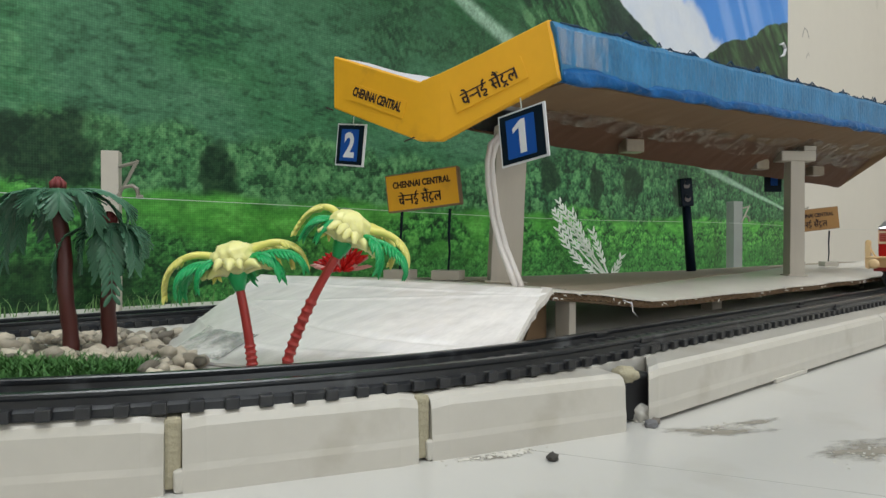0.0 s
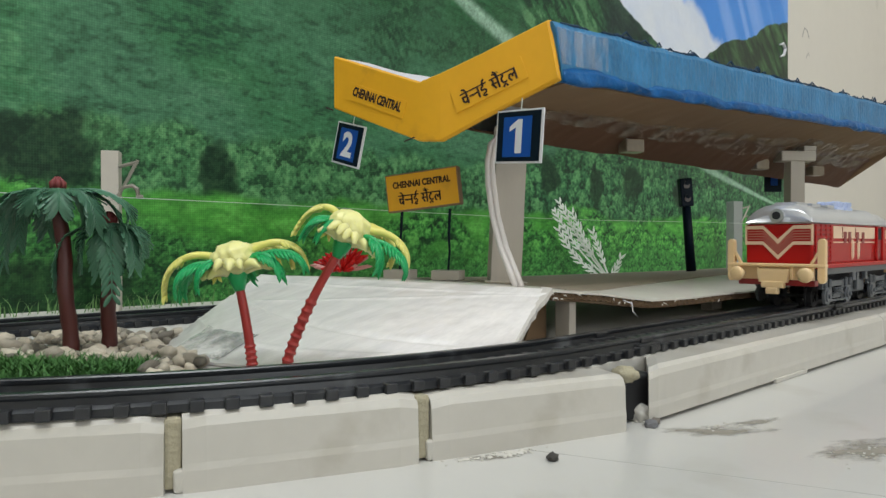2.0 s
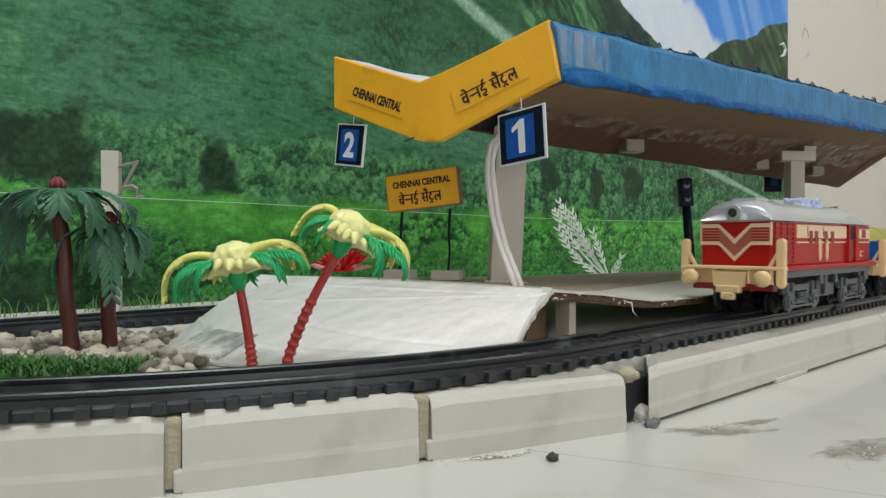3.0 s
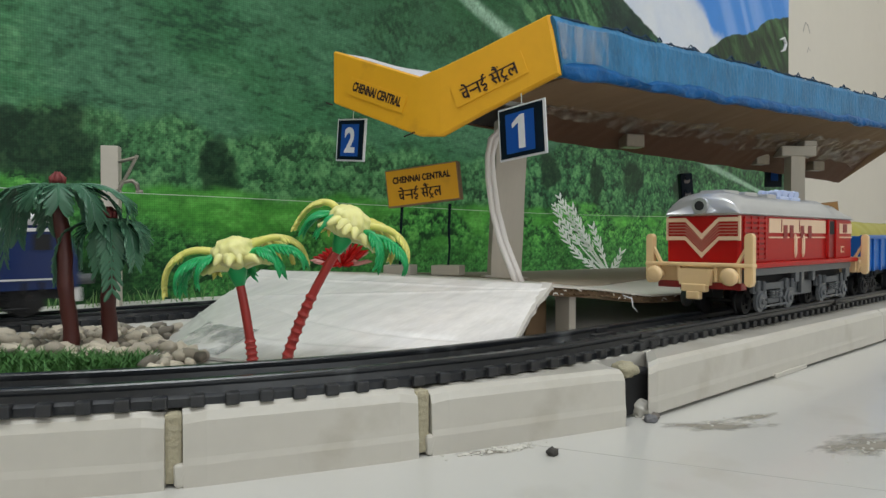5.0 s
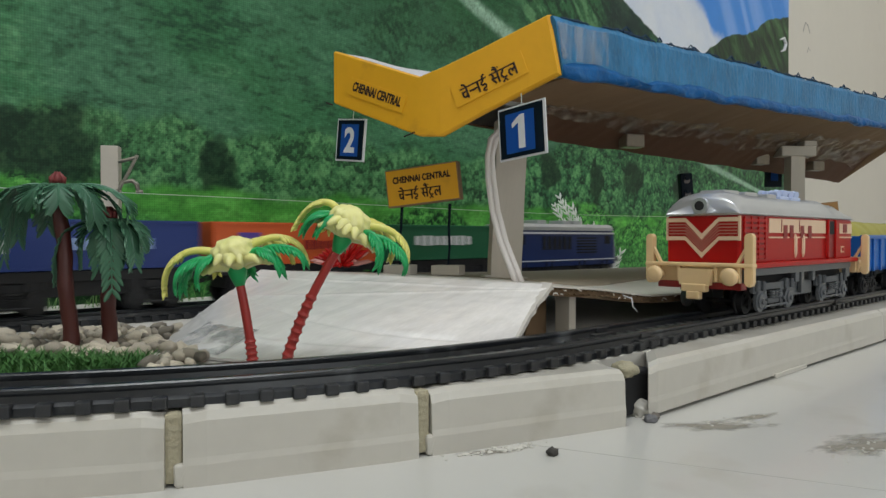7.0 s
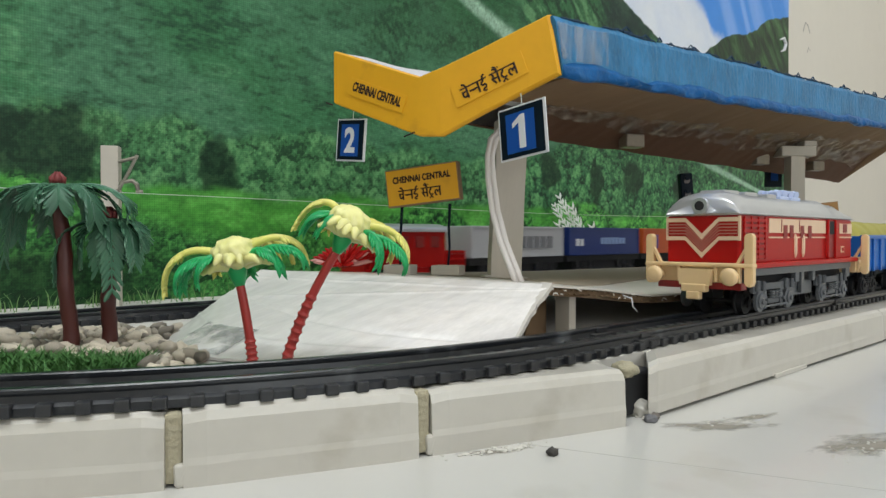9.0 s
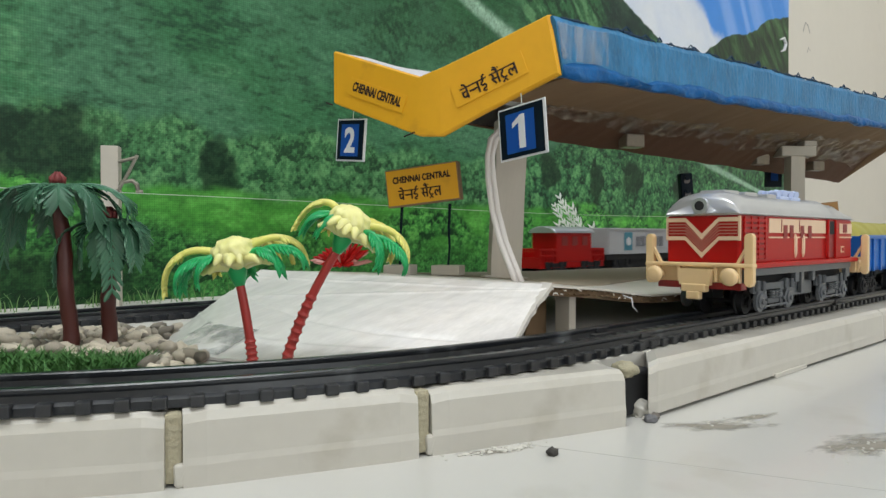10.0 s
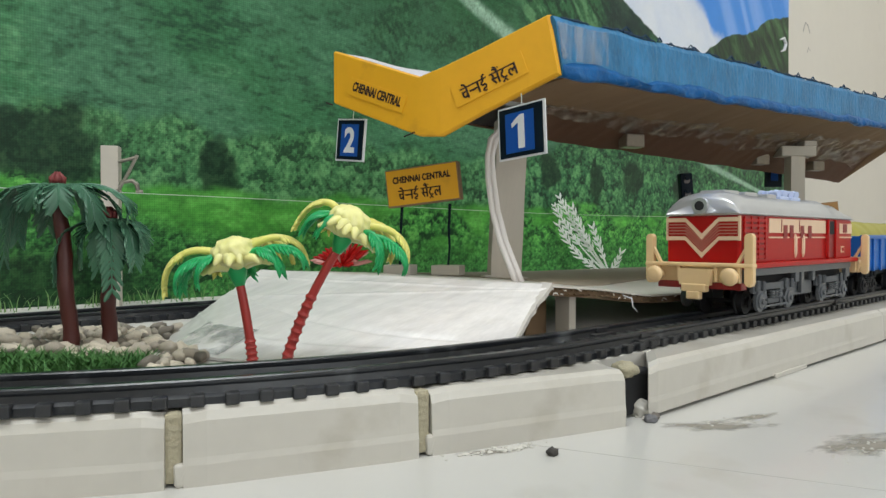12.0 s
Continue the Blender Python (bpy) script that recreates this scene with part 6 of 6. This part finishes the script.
def build_bright_palm(x, y, z, top, seed, label, ringed, stunted=1.0):
    rnd = random.Random(seed)
    root = thing("toy_palm", pose(x, y, z), label, "palm", "yellow and green toy palms")
    top = Vector(top)
    bend = Vector((top.x * 0.25, 0, top.z * 0.45))
    pts, rad = [], []
    n = 44
    for i in range(n + 1):
        f = i / n
        p = bend * (2 * f * (1 - f)) + top * f * f
        pts.append(p)
        ring = 0.00028 * (1 if (i % 3 == 0) else -0.4) if f < ringed else 0
        rad.append(0.00118 - 0.0001 * f + (0.00012 if f < ringed else 0) + ring * 0.95)
    part("trunk", tube(bmesh.new(), pts, rad, 12), TRUNK_RED, root, "ribbed red plastic trunk")
    up = ((pts[-1] - pts[-4]).normalized() + Vector((0, 0, 0.25))).normalized()
    tilt = Vector((0, 0, 1)).rotation_difference(up).to_matrix().to_4x4()
    crown = Matrix.Translation(top) @ tilt
    bm = bmesh.new()
    bmesh.ops.create_icosphere(bm, subdivisions=4, radius=1.0)
    for v in bm.verts:
        n = v.co.normalized()
        a = math.atan2(n.y, n.x)
        groove = 0.07 * math.sin(13 * a + 4 * n.z) * (1 - n.z * n.z) + 0.05 * math.sin(23 * a + 9 * n.z) * (1 - abs(n.z))
        r = 1 + groove + 0.16 * noise.noise(n * 2.6 + Vector((seed, 0, 0)))
        v.co = Vector((n.x * 0.0054 * r, n.y * 0.0050 * r, n.z * 0.0042 * r + 0.0066))
    for k in range(16):
        a, e = k * 2.4, 0.12 * (k % 4)
        out = Vector((math.cos(a), math.sin(a), 0))
        c = out * 0.0008 + Vector((0, 0, 0.0030 + 0.0044 * e))
        ln = (0.0080 - 0.0040 * e) * rnd.uniform(0.75, 1.2)
        top = 0.0012 + 0.0012 * e
        tube(bm, [c, c + out * ln * 0.4 + Vector((0, 0, top)), c + out * ln * 0.75 + Vector((0, 0, top * 0.8)), c + out * ln + Vector((0, 0, top * 0.2 - 0.0006))], [0.0012, 0.0015, 0.0011, 0.0005], 8)
    bmesh.ops.transform(bm, matrix=crown, verts=bm.verts)
    part("crown_heart", bm, FROND_PALE, root, "pale yellow lumpy crown heart", True)
    bm = tube(bmesh.new(), [crown @ Vector((0, 0, z_)) for z_ in (-0.0016, 0.0004, 0.0026, 0.0046)], [0.0012, 0.0019, 0.0025, 0.0022], 12)
    part("crown_cup", bm, FROND_GREEN, root, "green plastic cup", True)
    yellow = ((177, 0.0186, 0.0056), (3, 0.0172, 0.0036), (50, 0.0130, 0.0030), (132, 0.0130, 0.0030), (28, 0.0140, 0.0030))
    green = ((191, 0.0150, 0.0024), (168, 0.0160, 0.0030), (338, 0.0122, 0.0024), (354, 0.0175, 0.0008), (95, 0.0130, 0.0020), (210, 0.0100, 0.0016))
    for leaves, mt, zz, r, start, finger, word in ((yellow, FROND_YELLOW, 0.0056, 0.00100, 0.55, 0.0030, "yellow"), (green, FROND_GREEN, 0.0030, 0.00090, 0.40, 0.0044, "green")):
        for a, reach, droop in leaves:
            a = radians(a + rnd.uniform(-4, 4))
            bm = bmesh.new()
            reach *= stunted if math.cos(a) < 0 else 1.0
            plume(bm, arch((0, 0, zz), a, reach, 0.0038, droop + 0.0038, 18, 3.2), a, r, start, finger, rnd)
            bmesh.ops.transform(bm, matrix=crown, verts=bm.verts)
            part("frond", bm, mt, root, word + " moulded plastic frond", True)
    return root


build_bright_palm(-0.0470, 0.172, BASE_Z, (-0.0035, 0, 0.0225), 11, "toy palm with red trunk and yellow and green fronds", 0.36)
build_bright_palm(-0.0395, 0.172, BASE_Z, (0.0138, 0, 0.0306), 12, "leaning toy palm with ribbed red trunk and yellow-green fronds", 0.62, 0.66)


def build_fern():
    root = thing("white_fern", pose(0.1425, 0.592, BASE_Z), "white plastic fern sprig beside the far track", "fern")
    for k, (tx, tz, bare, sag) in enumerate(((-0.0430, 0.0660, 0.36, 0.003), (-0.0475, 0.0590, 0.52, 0.004), (-0.0330, 0.0565, 0.45, 0.002), (-0.0445, 0.0425, 0.30, 0.006), (-0.0165, 0.0400, 0.4, 0.0), (0.0060, 0.0190, 0.4, 0.0), (-0.0180, 0.0100, 0.4, 0.003))):
        bm = bmesh.new()
        tip = Vector((tx, -0.002 * k, tz))
        n = max(4, int(tip.length / 0.0052))
        side = Vector((-tip.z, 0, tip.x)).normalized()
        pts = [tip * (i / n) + side * sag * math.sin(math.pi * i / n) for i in range(n + 1)]
        tube(bm, pts, [0.0009 - 0.0004 * i / n for i in range(n + 1)], 6)
        for i in range(max(1, int(n * bare)), n + 1):
            t = (pts[i] - pts[i - 1]).normalized()
            nr = Vector((-t.z, 0, t.x))
            for sd in (-1, 1):
                ln = 0.0090 * (0.8 + 0.25 * math.sin(i * 2.1 + k)) * (0.75 if i == n else 1)
                b = pts[i] + t * ln * 0.86 + nr * sd * ln * 0.42
                tube(bm, [pts[i], pts[i].lerp(b, 0.4) + nr * sd * 0.0004, b], [0.0007, 0.0010, 0.0002], 6)
        part("frond", bm, FERN_WHITE, root)


build_fern()


PINK = mat("pink_petal", (0.55, 0.25, 0.22), 0.5)


def build_flower():
    root = thing("red_flower", pose(-0.0435, 0.300, 0.0355), "spiky red plastic flower on the platform", "flower")
    rnd = random.Random(21)
    for k in range(44):
        a = rnd.uniform(0, 2 * math.pi)
        el = rnd.uniform(0.05, 1.4)
        r = rnd.uniform(0.0100, 0.0145)
        d = Vector((math.cos(a) * math.cos(el), math.sin(a) * math.cos(el) * 0.5, math.sin(el) * 0.85))
        bm = tube(bmesh.new(), [(0, 0, 0.0003), d * r * 0.5, d * r * 0.85 + Vector((0, 0, 0.0003)), d * r], [0.0004, 0.0011, 0.0009, 0.0002], 6)
        part("petal", bm, RED if k % 4 else PINK, root)


build_flower()


def build_pebbles():
    rnd = random.Random(31)
    meshes = []
    for k in range(7):
        bm = bmesh.new()
        bmesh.ops.create_icosphere(bm, subdivisions=2, radius=1.0)
        for v in bm.verts:
            v.co *= 1 + 0.38 * noise.noise(v.co * 1.5 + Vector((k * 7, 0, 0)))
        for f in bm.faces:
            f.smooth = True
        me = bpy.data.meshes.new("pebble")
        bm.to_mesh(me)
        bm.free()
        me.materials.append(PEBBLE)
        meshes.append(me)
    spots = []
    tries = 0
    while len(spots) < 298 and tries < 20000:
        tries += 1
        x = rnd.uniform(-0.175, -0.062)
        y = rnd.uniform(0.160, 0.252)
        u, v = x * CU + y * SU, -x * SU + y * CU
        if v > 0.262 or u > 0.094 + (x + 0.0887) * 0.3 or y < 0.157 + (x + 0.07) * 0.15:
            continue
        if u > 0.080 and v < 0.222:
            continue
        if x < -0.072 and y < 0.1815:
            continue
        r = rnd.choice((0.0013, 0.0015, 0.0018, 0.0022))
        if any((x - a) ** 2 + (y - b) ** 2 < (0.72 * (r + c)) ** 2 for a, b, c in spots):
            continue
        spots.append((x, y, r))
    for x, y, r in spots:
        ob = new("pebble", rnd.choice(meshes))
        ob.matrix_world = pose(x, y, BASE_Z + r * 0.55 + rnd.choice((0, 0, 0.0008, 0.0016)), rnd.uniform(-20, 20), rnd.uniform(-20, 20), rnd.uniform(0, 360)) @ Matrix.Diagonal((r * rnd.uniform(1.05, 1.8), r * rnd.uniform(0.75, 1.05), r * rnd.uniform(0.7, 1.0), 1))
        tagged(ob, "smooth grey-brown river pebble on the layout base", "pebble", "pebbles beside the palms")


build_pebbles()


def blades(bm, spots, rnd, h0, h1, w, lean):
    for x, y, z in spots:
        h = rnd.uniform(h0, h1)
        a = rnd.uniform(0, 2 * math.pi)
        l = rnd.uniform(0.2, 1.0) * lean * h
        d = Vector((math.cos(a), math.sin(a), 0))
        s = Vector((-d.y, d.x, 0)) * w
        p = Vector((x, y, z))
        v = [bm.verts.new(q) for q in (p - s, p + s, p + d * l * 0.35 + Vector((0, 0, h * 0.6)) + s * 0.7, p + d * l * 0.35 + Vector((0, 0, h * 0.6)) - s * 0.7, p + d * l + Vector((0, 0, h)))]
        bm.faces.new((v[0], v[1], v[2], v[3]))
        bm.faces.new((v[3], v[2], v[4]))


def build_grass():
    rnd = random.Random(41)
    bm = bmesh.new()
    spots = []
    for _ in range(5200):
        x = rnd.uniform(-0.155, -0.0735)
        y = 0.1690 + rnd.gauss(0, 0.0058) + (x + 0.075) * -0.08
        y = min(max(y, 0.156), 0.1835)
        spots.append((x, y, BASE_Z))
    blades(bm, spots, rnd, 0.0018, 0.0050, 0.00035, 1.5)
    tagged(obj("turf", bm, GRASS), "short bright green artificial turf strip", "grass", kind="stuff")
    bm = bmesh.new()
    spots = []
    for _ in range(300):
        u = rnd.uniform(0.02, 0.36)
        p = at(u, rnd.uniform(0.350, 0.366), BASE_Z)
        spots.append((p.x, p.y, p.z))
    blades(bm, spots, rnd, 0.003, 0.010, 0.00028, 1.2)
    tagged(obj("grass_fringe", bm, GRASS_PALE), "thin pale green grass blades along the banner's foot", "grass", kind="stuff")


build_grass()


# ================= small litter on the floor =================
def rough_lump(name, x, y, z, r, flat, material, seed, label, category, group=""):
    bm = bmesh.new()
    bmesh.ops.create_icosphere(bm, subdivisions=3, radius=r)
    for v in bm.verts:
        n = v.co.normalized()
        v.co *= 1 + 0.4 * noise.noise(n * 2.2 + Vector((seed, 0, 0)))
        v.co.z *= flat
    ob = obj(name, bm, material, True)
    ob.matrix_world = pose(x, y, z + r * flat * 0.6, 0, 0, seed * 40)
    return tagged(ob, label, category, group)


rough_lump("stone", 0.0241, 0.1523, 0, 0.0013, 0.85, mat("dark_stone", (0.06, 0.055, 0.05), 0.9), 1, "tiny dark stone on the floor", "stone")
rough_lump("mortar_crumb", 0.0540, 0.1800, 0, 0.0017, 0.7, mat("grey_stone", (0.16, 0.16, 0.17), 0.9), 2, "grey mortar crumb at the open joint", "crumb")


DUST = film_mat("cement_dust", (0.33, 0.30, 0.25), 0.95, 130, 0.72, 0.98, 0.8, 0.55, stretch=(0.7, 1.6, 1))
CRUMB = mat("pale_mortar", (0.62, 0.60, 0.55), 0.9, vary=0.2, scale=300, bump=0.3)


def dust_patch(x, y, sx, sy, rot):
    """A thin smear of dried cement on the floor."""
    bm = bmesh.new()
    bmesh.ops.create_grid(bm, x_segments=12, y_segments=12, size=1.0)
    for v in bm.verts:
        v.co = Vector((v.co.x * sx, v.co.y * sy, 0.00006 * (1 - max(abs(v.co.x), abs(v.co.y)) ** 4)))
    ob = obj("dried_cement", bm, DUST)
    ob.matrix_world = pose(x, y, 0.00006, 0, 0, rot)
    tagged(ob, "grey-brown smear of dried cement dust on the floor", "dirt", kind="stuff")


dust_patch(0.0690, 0.1760, 0.022, 0.0085, 8)
dust_patch(0.0985, 0.1600, 0.026, 0.0125, 28)
dust_patch(0.0120, 0.1555, 0.015, 0.0040, 25)
dust_patch(0.0830, 0.1850, 0.016, 0.0040, 30)


def build_crumbs():
    """Broken bits of mortar strewn along the foot of the kerb and over the dust."""
    rnd = random.Random(77)
    bm = bmesh.new()
    for cx, cy, sx, sy, rot, n, r0 in ((0.0120, 0.1558, 0.011, 0.0016, 25, 90, 0.0005), (0.0160, 0.1570, 0.004, 0.0008, 25, 26, 0.0010), (0.0760, 0.1800, 0.013, 0.004, 15, 46, 0.0004), (0.0955, 0.1560, 0.012, 0.005, 25, 40, 0.0004), (0.0540, 0.1855, 0.003, 0.003, 0, 20, 0.0008)):
        for _ in range(n):
            a, b = rnd.gauss(0, 0.5) * sx, rnd.gauss(0, 0.5) * sy
            c, s = math.cos(radians(rot)), math.sin(radians(rot))
            r = r0 * rnd.uniform(0.35, 1.2)
            bmesh.ops.create_icosphere(bm, subdivisions=1, radius=r, matrix=Matrix.Translation((cx + a * c - b * s, cy + a * s + b * c, r * 0.25)) @ Matrix.Rotation(rnd.uniform(0, 6), 4, "Z") @ Matrix.Diagonal((rnd.uniform(0.8, 1.7), 1, rnd.uniform(0.3, 0.6), 1)))
    for v in bm.verts:
        v.co += Vector((noise.noise(v.co * 3000), noise.noise(v.co * 3000 + Vector((9, 0, 0))), 0)) * 0.0002
        v.co.z = max(v.co.z, 0.00002)
    tagged(obj("mortar_crumbs", bm, CRUMB), "pale crumbs of broken mortar along the kerb's foot", "crumbs", kind="stuff")


build_crumbs()
rough_lump("plaster_lump", 0.0532, 0.1868, 0, 0.0030, 0.9, CRUMB, 3, "white plaster lump in the open kerb joint", "crumb")
rough_lump("mortar_crumb", 0.0560, 0.1835, 0, 0.0014, 0.7, mat("brown_stone", (0.17, 0.15, 0.13), 0.9), 5, "grey mortar crumb at the open joint", "crumb")
# seam between two floor tiles
bm = boxes((-0.7, 0.7, -0.00016, 0.00016, -0.0002, 0.00004))
seam = obj("floor_joint", bm, mat("floor_seam", (0.46, 0.45, 0.42), 0.9, vary=0.2, scale=90))
seam.matrix_world = pose(0.0583, 0.1424, 0, 0, 0, -24.8)
tagged(seam, "thin grey seam between floor tiles", "joint", kind="structure")
bm = boxes((0, 0.028, 0, 0.004, 0, 0.0016), bevel=0.0003)
chip = obj("tile_sliver", bm, TILE)
chip.matrix_world = pose(0.1130, 0.2350, 0, 0, 0, 43)
tagged(chip, "long cream tile sliver lying at the kerb's foot", "tile")


# ================= movement =================
def motions():
    near = [(0.0, 0.4915), (0.25, 0.4592), (0.5, 0.4273), (0.75, 0.4055), (1.0, 0.384), (1.25, 0.3627), (1.5, 0.3424), (1.75, 0.3196), (2.0, 0.3007), (2.25, 0.2923), (2.5, 0.286), (2.75, 0.2735), (3.0, 0.2595), (3.2, 0.244), (3.5, 0.237), (3.9, 0.234), (4.8, 0.233), (12.0, 0.233)]
    far = [(0.0, -0.135), (3.0, -0.135), (3.4, -0.12), (3.8, -0.085), (4.2, -0.038), (4.6, 0.018), (4.8, 0.047), (5.0, 0.077), (5.2, 0.103), (5.5, 0.145), (6.0, 0.243), (6.5, 0.336), (7.0, 0.4265), (7.2, 0.462), (7.6, 0.531), (8.0, 0.598), (8.4, 0.664), (8.8, 0.7285), (9.2, 0.79), (9.5, 0.831), (10.0, 0.896), (10.5, 0.966), (11.0, 1.036), (11.5, 1.094), (12.0, 1.15)]

    def dense(rows, most):
        out = [rows[0]]
        ts, us = [r[0] for r in rows], [r[1] for r in rows]
        t = 0.0
        while t < 12.0 - 1e-6:
            nt = t + 1 / 30
            u = float(np.interp(min(nt, 12.0), ts, us))
            if abs(u - out[-1][1]) > most or nt >= 12.0 - 1e-6:
                out.append((min(nt, 12.0), u))
            t = nt
        return out

    for train, rows, v in ((NEAR_TRAIN, near, NEAR_V), (FAR_TRAIN, far, FAR_V)):
        for (root, wheels), off in train:
            walk(root, [(t, upose(u + off, v, RAIL_Z)) for t, u in rows])
            for ob, x, r in wheels:
                turns = dense(rows, r * 0.75)
                walk(ob, [(t, pose(x, 0, r, 0, math.degrees((u - rows[0][1]) / r), 0)) for t, u in turns])
    # the hanging plates swing in the draught
    one = [(0.0, -7), (0.5, -4), (1.0, -9.5), (1.5, -2), (2.0, 4.5), (2.5, -6), (3.0, -4), (3.6, -6), (4.3, -4), (5.0, -4), (5.5, -5.5), (6.5, -5), (7.0, -4), (8.0, -5), (9.0, -5.5), (10.0, -5), (11.0, -4), (12.0, -3)]
    two = [(0.0, 7), (0.5, 5), (1.0, 4), (1.5, 7), (2.0, 15), (2.5, 4), (3.0, 8), (3.6, 5), (4.3, 6), (5.0, 5), (6.0, 5), (7.0, 6), (9.0, 5), (10.5, 5), (12.0, 6)]
    walk(plate_one, [(t, pose(0.0271, 0.2405, 0.0937, 0, a, -49)) for t, a in one])
    walk(plate_two, [(t, pose(-0.0367, 0.2850, 0.0963, 0, a, -38)) for t, a in two])


motions()
